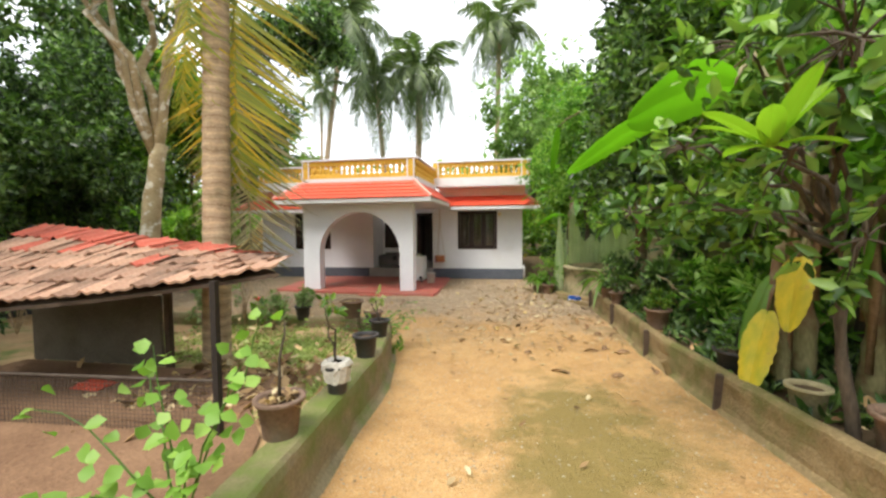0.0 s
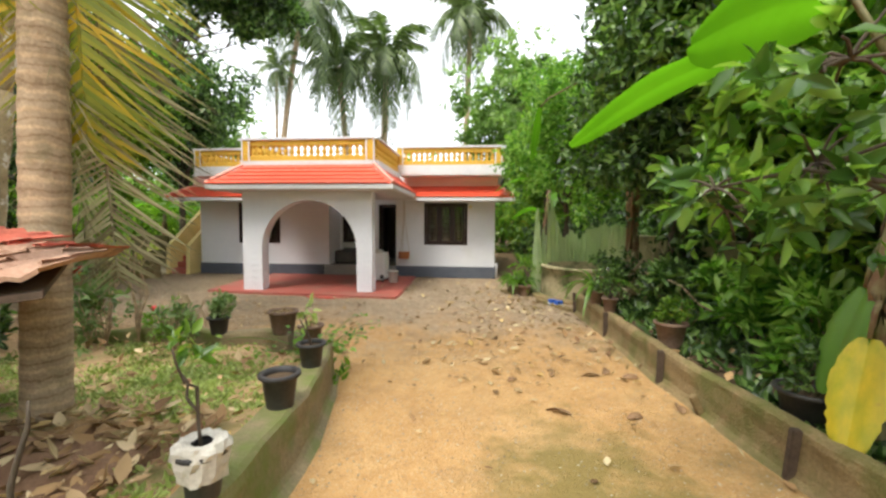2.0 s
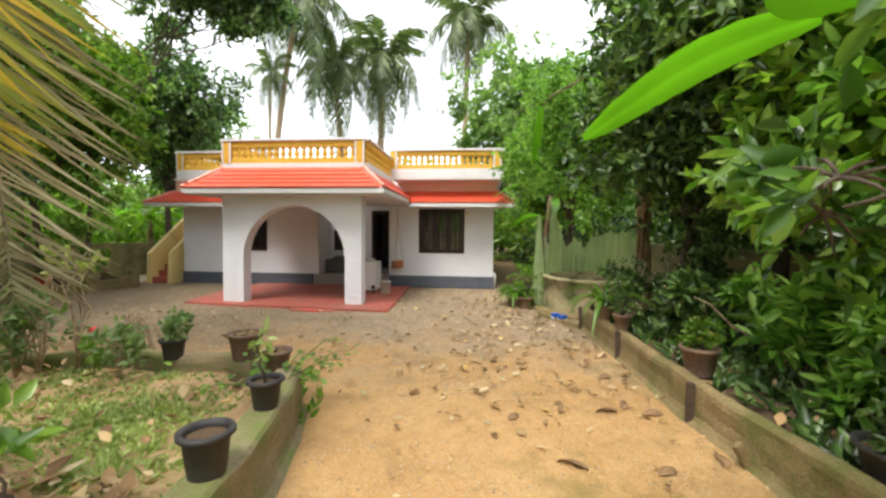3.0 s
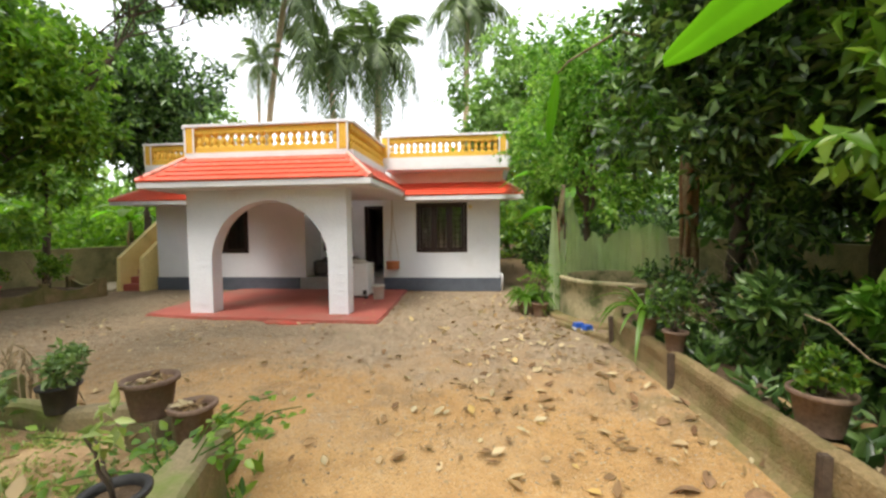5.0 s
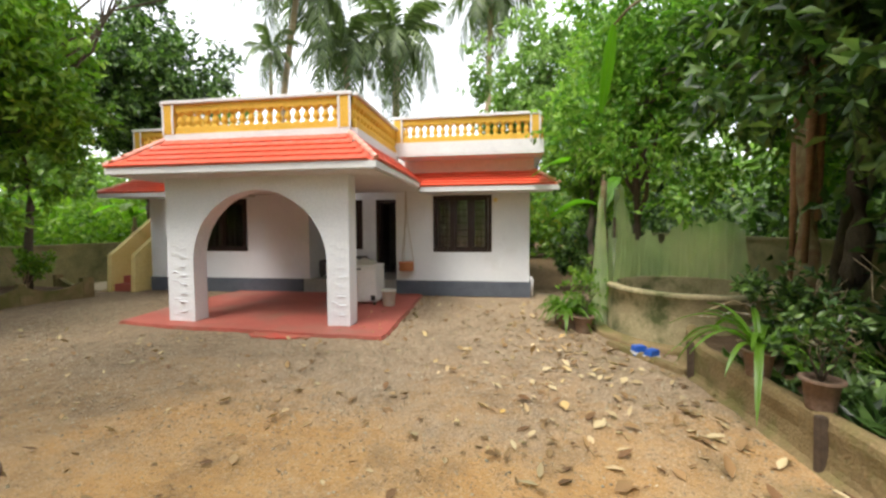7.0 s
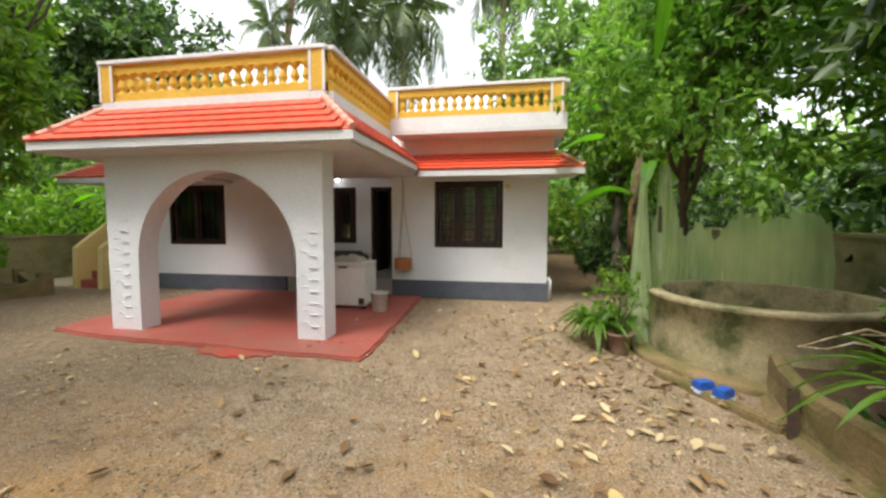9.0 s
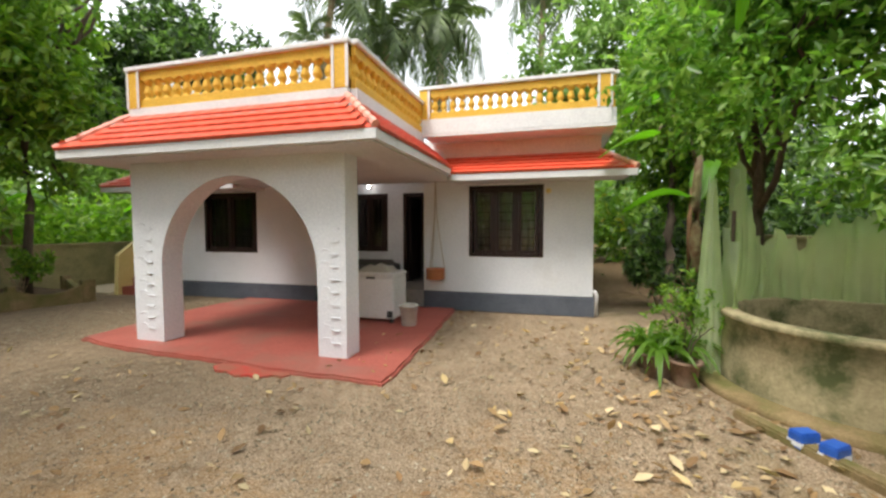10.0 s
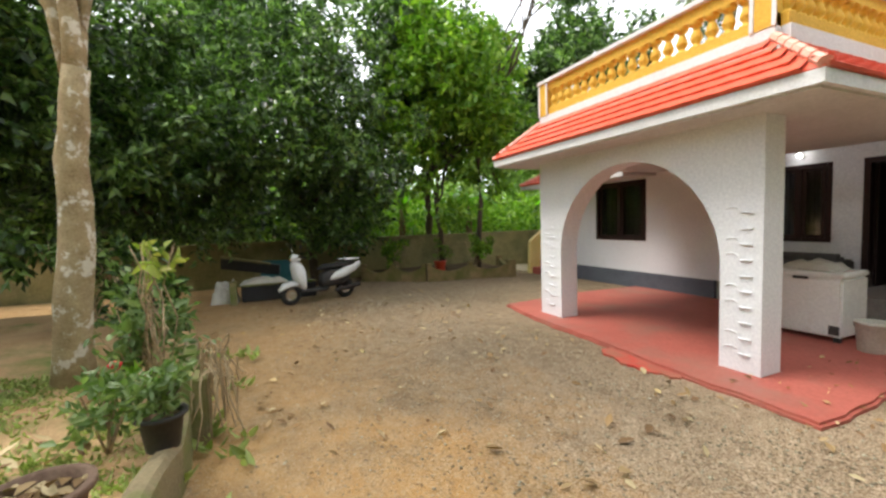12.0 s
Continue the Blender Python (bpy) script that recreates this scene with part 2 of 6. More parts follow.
# pale tone paints distance haze into the leaves of far trees and woods
M["leaf_far"] = leaf_mat("haze_tinted_green_leaves", (0.16, 0.26, 0.08), (0.25, 0.37, 0.12), (0.36, 0.47, 0.19), 0.6, 0.5)
M["leaf_banana"] = leaf_mat("banana_leaf_green", (0.10, 0.26, 0.012), (0.15, 0.36, 0.018), (0.22, 0.46, 0.03), 0.4, 0.5)
M["leaf_yellow"] = surf("yellowing_banana_leaf", (0.30, 0.36, 0.03), (0.74, 0.46, 0.02), 1.6, 14, 0.45, relief=0.08, stain=(0.34, 0.2, 0.06), stain_scale=4, stain_at=(0.66, 0.8), stretch=(1, 1, 0.4))
# dark stop paints shaded leaves, light stop the highlights on lit ones
M["leaf_glossy"] = leaf_mat("glossy_dark_leaves", (0.032, 0.075, 0.015), (0.10, 0.205, 0.036), (0.29, 0.45, 0.10), 0.25, 0.36)
M["leaf_tip"] = leaf_mat("yellow_green_tip_leaves", (0.26, 0.33, 0.07), (0.42, 0.46, 0.12), (0.55, 0.52, 0.18), 0.45, 0.4)
M["leaf_pale"] = leaf_mat("dusty_pale_green_leaves", (0.12, 0.19, 0.07), (0.21, 0.30, 0.12), (0.33, 0.42, 0.20), 0.45, 0.35)
M["leaf_fresh"] = leaf_mat("fresh_shoot_leaf", (0.24, 0.42, 0.03), (0.32, 0.52, 0.04), (0.40, 0.58, 0.06), 0.35, 0.45)
M["frond"] = leaf_mat("coconut_frond_green", (0.05, 0.10, 0.028), (0.09, 0.16, 0.04), (0.15, 0.23, 0.06), 0.45, 0.3)
M["frond_yellow"] = leaf_mat("yellowing_frond", (0.20, 0.25, 0.035), (0.42, 0.37, 0.035), (0.62, 0.40, 0.03), 0.5, 0.4)
M["frond_dry"] = leaf_mat("dry_grey_frond", (0.20, 0.16, 0.10), (0.36, 0.30, 0.20), (0.48, 0.42, 0.31), 0.8, 0.2)
M["grass"] = leaf_mat("low_weeds", (0.22, 0.27, 0.08), (0.40, 0.46, 0.17), (0.62, 0.66, 0.33), 0.5, 0.4)
M["fallen"] = leaf_mat("fallen_leaves", (0.17, 0.085, 0.04), (0.40, 0.24, 0.115), (0.72, 0.56, 0.37), 0.8, 0.1, rare=(0.6, 0.38, 0.13))
M["net"] = leaf_mat("pale_green_net", (0.68, 0.74, 0.55), (0.74, 0.80, 0.62), (0.79, 0.84, 0.68), 0.8, 0.5)
net_nt = M["net"].node_tree
net_mix, net_clear = net_nt.nodes.new("ShaderNodeMixShader"), net_nt.nodes.new("ShaderNodeBsdfTransparent")
net_mix.inputs["Fac"].default_value = 0.5
net_nt.links.new(net_nt.nodes["Material Output"].inputs["Surface"].links[0].from_socket, net_mix.inputs[1])
net_nt.links.new(net_clear.outputs["BSDF"], net_mix.inputs[2])
net_nt.links.new(net_mix.outputs["Shader"], net_nt.nodes["Material Output"].inputs["Surface"])


def ground_material():
    m, nt, b = base_mat("sandy_yard", 0.95, 0, 0.2)
    n1, n2, n3 = noise_node(nt, 0.55, 6, 0.6), noise_node(nt, 7, 5, 0.65), noise_node(nt, 70, 3, 0.6)
    sand = ramp_node(nt, [(0.32, (0.57, 0.29, 0.095)), (0.5, (0.73, 0.41, 0.155)), (0.7, (0.80, 0.505, 0.23))], n1)
    sand = mix_node(nt, 0.35, sand, ramp_node(nt, [(0.36, (0.30, 0.17, 0.06)), (0.5, (0.52, 0.33, 0.14)), (0.66, (0.74, 0.56, 0.33))], n3))
    sand = mix_node(nt, 0.3, sand, ramp_node(nt, [(0.35, (0.38, 0.22, 0.08)), (0.65, (0.60, 0.40, 0.19))], n2))
    grit = ramp_node(nt, [(0.38, (0.08, 0.062, 0.042)), (0.5, (0.36, 0.27, 0.185)), (0.62, (0.72, 0.58, 0.44))], n3)
    grit = mix_node(nt, 0.4, grit, ramp_node(nt, [(0.35, (0.21, 0.155, 0.10)), (0.65, (0.47, 0.37, 0.26))], n2))
    geo = nt.nodes.new("ShaderNodeNewGeometry")
    sep = nt.nodes.new("ShaderNodeSeparateXYZ")
    nt.links.new(geo.outputs["Position"], sep.inputs[0])

    def math_node(op, a, b_, c=None):
        k = nt.nodes.new("ShaderNodeMath")
        k.operation = op
        for i, v in enumerate((a, b_, c)):
            if v is None:
                continue
            if isinstance(v, (int, float)):
                k.inputs[i].default_value = v
            else:
                nt.links.new(v, k.inputs[i])
        return k.outputs[0]

    # gravel spread in front of the house
    reach = math_node("ADD", math_node("MULTIPLY", math_node("SUBTRACT", sep.outputs["Y"], 7.2), 0.30), math_node("MULTIPLY", math_node("SUBTRACT", n1, 0.5), 2.2))
    reach = math_node("ADD", reach, math_node("MULTIPLY", math_node("SUBTRACT", n2, 0.5), 0.9))
    gmask = ramp_node(nt, [(0.0, (0, 0, 0)), (0.75, (0.85, 0.85, 0.85))], reach)
    col = mix_node(nt, gmask, sand, grit)
    damp = ramp_node(nt, [(0.5, (0, 0, 0)), (0.66, (0.5, 0.5, 0.5))], noise_node(nt, 1.7, 7, 0.7))
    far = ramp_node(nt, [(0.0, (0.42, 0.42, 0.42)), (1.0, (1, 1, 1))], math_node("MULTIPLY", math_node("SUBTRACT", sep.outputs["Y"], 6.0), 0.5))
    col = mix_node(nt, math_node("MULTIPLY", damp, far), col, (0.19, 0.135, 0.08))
    # west yard darkened: damp dark soil, with tree shade put into the colour
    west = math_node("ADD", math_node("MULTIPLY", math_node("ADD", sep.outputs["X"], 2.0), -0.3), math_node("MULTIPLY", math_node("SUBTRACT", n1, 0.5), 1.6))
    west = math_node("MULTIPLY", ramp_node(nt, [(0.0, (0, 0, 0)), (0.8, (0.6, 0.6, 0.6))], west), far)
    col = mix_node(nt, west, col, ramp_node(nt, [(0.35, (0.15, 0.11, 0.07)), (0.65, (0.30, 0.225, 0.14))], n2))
    speck = ramp_node(nt, [(0.58, (0, 0, 0)), (0.64, (0.75, 0.75, 0.75))], noise_node(nt, 28, 4, 0.7))
    col = mix_node(nt, math_node("MULTIPLY", speck, far), col, (0.10, 0.075, 0.05))
    dust = ramp_node(nt, [(0.58, (0, 0, 0)), (0.65, (0.6, 0.6, 0.6))], noise_node(nt, 45, 3, 0.7))
    col = mix_node(nt, dust, col, (0.62, 0.50, 0.34))
    # moss patches on the drive and shade-damp soil beyond the beds
    dx = math_node("MULTIPLY", math_node("SUBTRACT", sep.outputs["X"], 0.92), 0.95)
    dy = math_node("MULTIPLY", math_node("SUBTRACT", sep.outputs["Y"], 3.9), 0.5)
    away = math_node("ADD", math_node("MULTIPLY", dx, dx), math_node("MULTIPLY", dy, dy))
    away = math_node("ADD", away, math_node("MULTIPLY", math_node("SUBTRACT", noise_node(nt, 2.2, 6, 0.65), 0.5), 2.6))
    near = ramp_node(nt, [(0.15, (0.8, 0.8, 0.8)), (0.85, (0, 0, 0))], away)
    col = mix_node(nt, near, col, mix_node(nt, 0.5, (0.17, 0.15, 0.045), (0.25, 0.20, 0.06)))
    edge_moss = ramp_node(nt, [(0.5, (0, 0, 0)), (0.66, (0.8, 0.8, 0.8))], noise_node(nt, 1.1, 5, 0.65))
    rim = math_node("ADD", math_node("ADD", sep.outputs["X"], math_node("MULTIPLY", sep.outputs["Y"], 0.08)), -1.75)
    rim = ramp_node(nt, [(0.0, (0, 0, 0)), (0.5, (1, 1, 1))], math_node("MULTIPLY", rim, 0.7))
    col = mix_node(nt, math_node("MULTIPLY", edge_moss, rim), col, (0.22, 0.17, 0.06))
    litter = ramp_node(nt, [(0.35, (0.10, 0.065, 0.03)), (0.65, (0.20, 0.13, 0.07))], n2)
    side = math_node("ADD", math_node("MULTIPLY", math_node("SUBTRACT", sep.outputs["X"], 3.4), 0.7), math_node("MULTIPLY", n1, 0.5))
    col = mix_node(nt, ramp_node(nt, [(0.1, (0, 0, 0)), (0.6, (1, 1, 1))], side), col, litter)
    # behind the house the litter brown also paints in the shade under trees
    rear = math_node("ADD", math_node("MULTIPLY", math_node("SUBTRACT", sep.outputs["Y"], 15.4), 0.7), math_node("MULTIPLY", math_node("SUBTRACT", n1, 0.5), 0.8))
    col = mix_node(nt, ramp_node(nt, [(0.0, (0, 0, 0)), (0.7, (0.9, 0.9, 0.9))], rear), col, litter)
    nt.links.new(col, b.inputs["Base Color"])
    h = math_node("ADD", math_node("MULTIPLY", n2, 1.2), math_node("MULTIPLY", n3, 0.8))
    bump(nt, b, h, 1.0, 0.035)
    return m


def glass_material():
    m, nt, b = base_mat("window_glass", 0.08, 0, 0.5)
    b.inputs["Base Color"].default_value = (0.75, 0.76, 0.76, 1)
    b.inputs["Transmission Weight"].default_value = 1.0
    b.inputs["IOR"].default_value = 1.45
    return m


M["ground"], M["glass"] = ground_material(), glass_material()
lamp_mat, lamp_nt, lamp_b = base_mat("lit_bulb", 0.4)
lamp_b.inputs["Emission Color"].default_value = (1, 0.97, 0.9, 1)
lamp_b.inputs["Emission Strength"].default_value = 12
M["bulb"] = lamp_mat

# ---------------------------------------------------------------- building helpers


def mesh_of(name, bm, mat, smooth=False):
    me = bpy.data.meshes.new(name)
    bm.normal_update()
    bm.to_mesh(me)
    bm.free()
    if mat:
        me.materials.append(M[mat])
    if smooth:
        me.polygons.foreach_set("use_smooth", [True] * len(me.polygons))
    return me


def part(name, bm, mat, parent=None, label="", smooth=False, m=None):
    """Links a bmesh as one mesh object under a thing or a part."""
    ob = new(name, mesh_of(name, bm, mat, smooth) if isinstance(bm, bmesh.types.BMesh) else bm)
    if parent:
        ob.parent = parent
    if m is not None:
        ob.matrix_basis = m
    if label:
        ob["label"] = label
    return ob


def thing(name, x, y, z, label, category, group="", kind="", rz=0):
    ob = new(name)
    ob.empty_display_size = 0.1
    ob.matrix_basis = pose(x, y, z, 0, 0, rz)
    return tagged(ob, label, category, group, kind)


def box(bm, x0, x1, y0, y1, z0, z1, bev=0.0):
    r = bmesh.ops.create_cube(bm, size=1)
    vs = r["verts"]
    for v in vs:
        v.co = Vector((x0 + (v.co.x + 0.5) * (x1 - x0), y0 + (v.co.y + 0.5) * (y1 - y0), z0 + (v.co.z + 0.5) * (z1 - z0)))
    if bev:
        es = list({e for v in vs for e in v.link_edges})
        bmesh.ops.bevel(bm, geom=es, offset=bev, segments=2, affect="EDGES")
    return bm


def boxes(*rows, bev=0.0):
    bm = bmesh.new()
    for r in rows:
        box(bm, *r, bev=bev)
    return bm


def lathe(profile, seg=20, bm=None, m=None, cap=False):
    """A turned shape from (radius, height) pairs."""
    bm = bm or bmesh.new()
    rings = []
    for r, z in profile:
        ring = []
        for i in range(seg):
            a = 2 * math.pi * i / seg
            co = Vector((r * math.cos(a), r * math.sin(a), z))
            ring.append(bm.verts.new(m @ co if m else co))
        rings.append(ring)
    for a, b in zip(rings, rings[1:]):
        for i in range(seg):
            j = (i + 1) % seg
            bm.faces.new((a[i], a[j], b[j], b[i]))
    if cap:
        bm.faces.new(list(reversed(rings[0])))
        bm.faces.new(rings[-1])
    return bm


def tube(bm, pts, radii, seg=8, cap=True):
    """A tube along points."""
    pts = [Vector(p) for p in pts]
    rings = []
    for i, p in enumerate(pts):
        d = (pts[min(i + 1, len(pts) - 1)] - pts[max(i - 1, 0)]).normalized()
        q = d.to_track_quat("Z", "Y")
        r = radii[i] if isinstance(radii, (list, tuple)) else radii
        rings.append([bm.verts.new(p + q @ Vector((r * math.cos(2 * math.pi * k / seg), r * math.sin(2 * math.pi * k / seg), 0))) for k in range(seg)])
    for a, b in zip(rings, rings[1:]):
        for i in range(seg):
            j = (i + 1) % seg
            bm.faces.new((a[i], a[j], b[j], b[i]))
    if cap:
        bm.faces.new(list(reversed(rings[0])))
        bm.faces.new(rings[-1])
    return bm


def panel(us, zs, solid, y0, y1, bm=None):
    """An upright slab between y0 and y1 made of the grid cells for which solid(u, z) holds, as one closed piece."""
    bm = bm or bmesh.new()
    us, zs = sorted(us), sorted(zs)
    on = [[bool(solid((a + b) / 2, (c + d) / 2)) for c, d in zip(zs, zs[1:])] for a, b in zip(us, us[1:])]
    grid = {}

    def v(i, k, y):
        key = (i, k, y)
        if key not in grid:
            grid[key] = bm.verts.new((us[i], y, zs[k]))
        return grid[key]

    def cell(i, k):
        return 0 <= i < len(us) - 1 and 0 <= k < len(zs) - 1 and on[i][k]

    for i in range(len(us) - 1):
        for k in range(len(zs) - 1):
            if not cell(i, k):
                continue
            bm.faces.new((v(i, k, y0), v(i + 1, k, y0), v(i + 1, k + 1, y0), v(i, k + 1, y0)))
            bm.faces.new((v(i, k, y1), v(i, k + 1, y1), v(i + 1, k + 1, y1), v(i + 1, k, y1)))
            for di, dk, a, b in ((-1, 0, (i, k), (i, k + 1)), (1, 0, (i + 1, k + 1), (i + 1, k)), (0, -1, (i + 1, k), (i, k)), (0, 1, (i, k + 1), (i + 1, k + 1))):
                if not cell(i + di, k + dk):
                    bm.faces.new((v(*a, y0), v(*b, y0), v(*b, y1), v(*a, y1)))
    bmesh.ops.recalc_face_normals(bm, faces=bm.faces)
    return bm


def holed(u0, u1, z0, z1, holes, y0, y1):
    us = {u0, u1, *[h[0] for h in holes], *[h[1] for h in holes]}
    zs = {z0, z1, *[h[2] for h in holes], *[h[3] for h in holes]}
    return panel(us, zs, lambda u, z: not any(h[0] < u < h[1] and h[2] < z < h[3] for h in holes), y0, y1)


def ring(x0, x1, z0, z1, w, y0, y1, foot=True):
    """A rectangular frame of bar width w."""
    return holed(x0, x1, z0, z1, [(x0 + w, x1 - w, z0 + w if foot else z0, z1 - w)], y0, y1)


# ---------------------------------------------------------------- leaves


def leaf_mesh(name, P, D, N, L, W, mat, fold=0.25, droop=0.25):
    """Many pointed leaves in one mesh: base points P, directions D, upper sides N, lengths L, widths W."""
    n = len(P)
    D = D / np.linalg.norm(D, axis=1, keepdims=True)
    S = np.cross(D, N)
    S /= np.linalg.norm(S, axis=1, keepdims=True) + 1e-9
    N = np.cross(S, D)
    L, W = np.broadcast_to(L, n)[:, None], np.broadcast_to(W, n)[:, None]
    mid = P + D * L * 0.5 - N * L * droop * 0.12
    tip = P + D * L - N * L * droop * 0.5
    v = np.stack([P, P + D * L * 0.38 + S * W * 0.5 + N * W * fold, P + D * L * 0.38 - S * W * 0.5 + N * W * fold, mid, P + D * L * 0.75 + S * W * 0.33 + N * (W * fold * 0.6 - L * droop * 0.25), P + D * L * 0.75 - S * W * 0.33 + N * (W * fold * 0.6 - L * droop * 0.25), tip], axis=1).reshape(-1, 3)
    f = np.array([[0, 3, 1], [0, 2, 3], [1, 3, 4], [2, 5, 3], [3, 6, 4], [3, 5, 6]])
    faces = (f[None] + 7 * np.arange(n)[:, None, None]).reshape(-1, 3)
    return tri_mesh(name, v, faces, mat)


def plain_leaves(name, P, D, N, L, W, mat, fold=0.3):
    """Many small pointed leaves, two faces each, folded along the rib."""
    n = len(P)
    D = D / np.linalg.norm(D, axis=1, keepdims=True)
    S = np.cross(D, N)
    S /= np.linalg.norm(S, axis=1, keepdims=True) + 1e-9
    N = np.cross(S, D)
    L, W = np.broadcast_to(L, n)[:, None], np.broadcast_to(W, n)[:, None]
    mid = P + D * L * 0.45
    v = np.stack([P, mid + S * W * 0.5 + N * W * fold, mid - S * W * 0.5 + N * W * fold, P + D * L - N * L * 0.12], axis=1).reshape(-1, 3)
    faces = (np.array([[0, 3, 1], [0, 2, 3]])[None] + 4 * np.arange(n)[:, None, None]).reshape(-1, 3)
    return tri_mesh(name, v, faces, mat)


def tri_mesh(name, v, faces, mat):
    me = bpy.data.meshes.new(name)
    me.vertices.add(len(v))
    me.vertices.foreach_set("co", np.asarray(v, dtype=np.float32).ravel())
    k = len(faces)
    me.loops.add(k * 3)
    me.loops.foreach_set("vertex_index", np.asarray(faces, dtype=np.int32).ravel())
    me.polygons.add(k)
    me.polygons.foreach_set("loop_start", np.arange(0, 3 * k, 3, dtype=np.int32))
    me.polygons.foreach_set("loop_total", np.full(k, 3, dtype=np.int32))
    me.update(calc_edges=True)
    me.materials.append(M[mat])
    return me


def unit(n):
    v = R.normal(size=(n, 3))
    return v / np.linalg.norm(v, axis=1, keepdims=True)


def crown_points(c, r, lobes, n, low=-1.0):
    """Twig places in an uneven crown: lobes in an ellipsoid, twigs near each lobe's skin."""
    c, r = np.array(c, float), np.array(r, float)
    lc = unit(lobes) * (R.random((lobes, 1)) ** 0.45) * 0.72
    lc[:, 2] = np.maximum(lc[:, 2], low)
    size = 0.28 + 0.22 * R.random(lobes)
    m = max(12, n // 16)
    k = R.integers(0, lobes, m)
    face = unit(m)
    clump = lc[k] + face * size[k][:, None] * (0.6 + 0.4 * R.random((m, 1)))
    j = R.integers(0, m, n)
    out = unit(n) + face[j] * 0.7
    out /= np.linalg.norm(out, axis=1, keepdims=True)
    wide = (0.07 + 0.07 * R.random(m))[j][:, None]
    p = clump[j] + out * wide * [1, 1, 0.6] * R.random((n, 1)) ** 0.5
    loose = R.random(n) < 0.22
    q = R.integers(0, lobes, n)
    p = np.where(loose[:, None], lc[q] + unit(n) * size[q][:, None] * (0.4 + 0.6 * R.random((n, 1))), p)
    return c + p * r, out


def twig_leaves(name, P, O, per, twig, leaf, mat, width=0.42, up=0.5, fine=False):
    """Leaves along short twigs that start at P and point along O."""
    n = len(P)
    t = np.tile(np.linspace(0.1, 1, per), n)
    A = np.repeat(O + [0, 0, 0.15], per, 0)
    A /= np.linalg.norm(A, axis=1, keepdims=True)
    base = np.repeat(P, per, 0) + A * (t * twig)[:, None]
    spread = unit(n * per)
    D = A * 0.55 + spread * 0.85 + np.array([0, 0, 0.12 if fine else -0.22])
    N = unit(n * per) * 0.7 + np.array([0, 0, up])
    L = leaf * (0.65 + 0.6 * R.random(n * per))
    return (leaf_mesh if fine else plain_leaves)(name, base, D, N, L, L * width * (0.8 + 0.4 * R.random(n * per)), mat)


def limb_path(a, b, k=6, wob=0.08):
    a, b = np.array(a, float), np.array(b, float)
    d = np.linalg.norm(b - a)
    pts = []
    for i in range(k + 1):
        s = i / k
        pts.append(a + (b - a) * s + R.normal(size=3) * wob * d * 0.3 * math.sin(math.pi * s) + np.array([0, 0, 0.12 * d * math.sin(math.pi * s)]))
    return pts


def tree(x, y, label, height, radius, crown_c, crown_r, leaf, mat, lobes=14, twigs=500, per=9, twig=0.4, bark="bark", limbs=7, width=0.42, z=0.0, fork=None, low=-1.0, name="tree", top=None, fine=False):
    """A tree: tapered trunk with limbs, and a crown of leafy twigs."""
    t = thing(name, x, y, z, label, "tree")
    bm = bmesh.new()
    top = top or (R.normal() * 0.15, R.normal() * 0.15, height)
    pts = limb_path((0, 0, -0.1), top, 8, 0.02)
    tube(bm, pts, [radius * (1.25 if i == 0 else 1.0) * (1 - 0.05 * i) for i in range(9)], 12)
    cc = np.array(crown_c, float)
    if fork:
        for end, r0 in fork:
            tube(bm, limb_path(pts[-2], end, 8, 0.06), [r0 * (1 - 0.08 * i) for i in range(9)], 10)
    P, O = crown_points(cc, crown_r, lobes, twigs, low)
    start = pts[-2]
    joints = []
    for i in range(limbs):
        end = P[R.integers(0, len(P))] * 0.8 + cc * 0.2
        path = limb_path(start, end, 7, 0.15)
        joints += path[3:]
        tube(bm, path, [max(0.012, radius * 0.42 * (1 - 0.12 * k)) for k in range(8)], 7)
    for i in range(limbs * 4):
        s = joints[R.integers(0, len(joints))]
        near = P[np.argsort(np.linalg.norm(P - s, axis=1))[: max(8, len(P) // 6)]]
        tube(bm, limb_path(s, near[R.integers(0, len(near))], 3, 0.2), [0.022, 0.016, 0.011, 0.007], 5)
    part("trunk", bm, bark, t, smooth=True)
    part("crown", twig_leaves("crown", P, O, per, twig, leaf, mat, width, fine=fine), mat, t)
    return t


def frond_mesh(name, length, droop, mats, pairs=46, leaflet=0.6, hang=0.5, rise=0.5, blade=0.016):
    """A palm frond along +x: arched rib with hanging leaflets."""
    s = np.linspace(0, 1, pairs)
    rib = np.stack([length * s * (1 - 0.22 * droop * s), np.zeros(pairs), length * (rise * s - droop * s ** 2)], 1)
    tang = np.gradient(rib, axis=0)
    tang /= np.linalg.norm(tang, axis=1, keepdims=True)
    prof = leaflet * np.sin(np.pi * (0.10 + 0.86 * s)) ** 0.6
    vs, fs = [], []
    base = 0
    for side in (-1, 1):
        for i in range(3, pairs):
            p, d = rib[i], tang[i]
            out = np.array([0, side, 0]) * 0.85 + d * (0.45 + 0.3 * s[i]) + R.normal(size=3) * 0.10
            out /= np.linalg.norm(out)
            L = prof[i] * (0.85 + 0.3 * R.random())
            w = blade * (1 + 0.7 * R.random())
            q = [p, p + out * L * 0.5 + np.array([0, 0, -hang * L * 0.18]), p + out * L + np.array([0, 0, -hang * L * 0.75])]
            up = d * w
            vs += [q[0] - up, q[0] + up, q[1] - up, q[1] + up, q[2]]
            fs += [(base, base + 1, base + 3), (base, base + 3, base + 2), (base + 2, base + 3, base + 4)]
            base += 5
    # rib as a thin tapered strip with depth
    for i in range(pairs - 1):
        w0, w1 = 0.03 * (1 - 0.85 * s[i]), 0.03 * (1 - 0.85 * s[i + 1])
        a, b = rib[i], rib[i + 1]
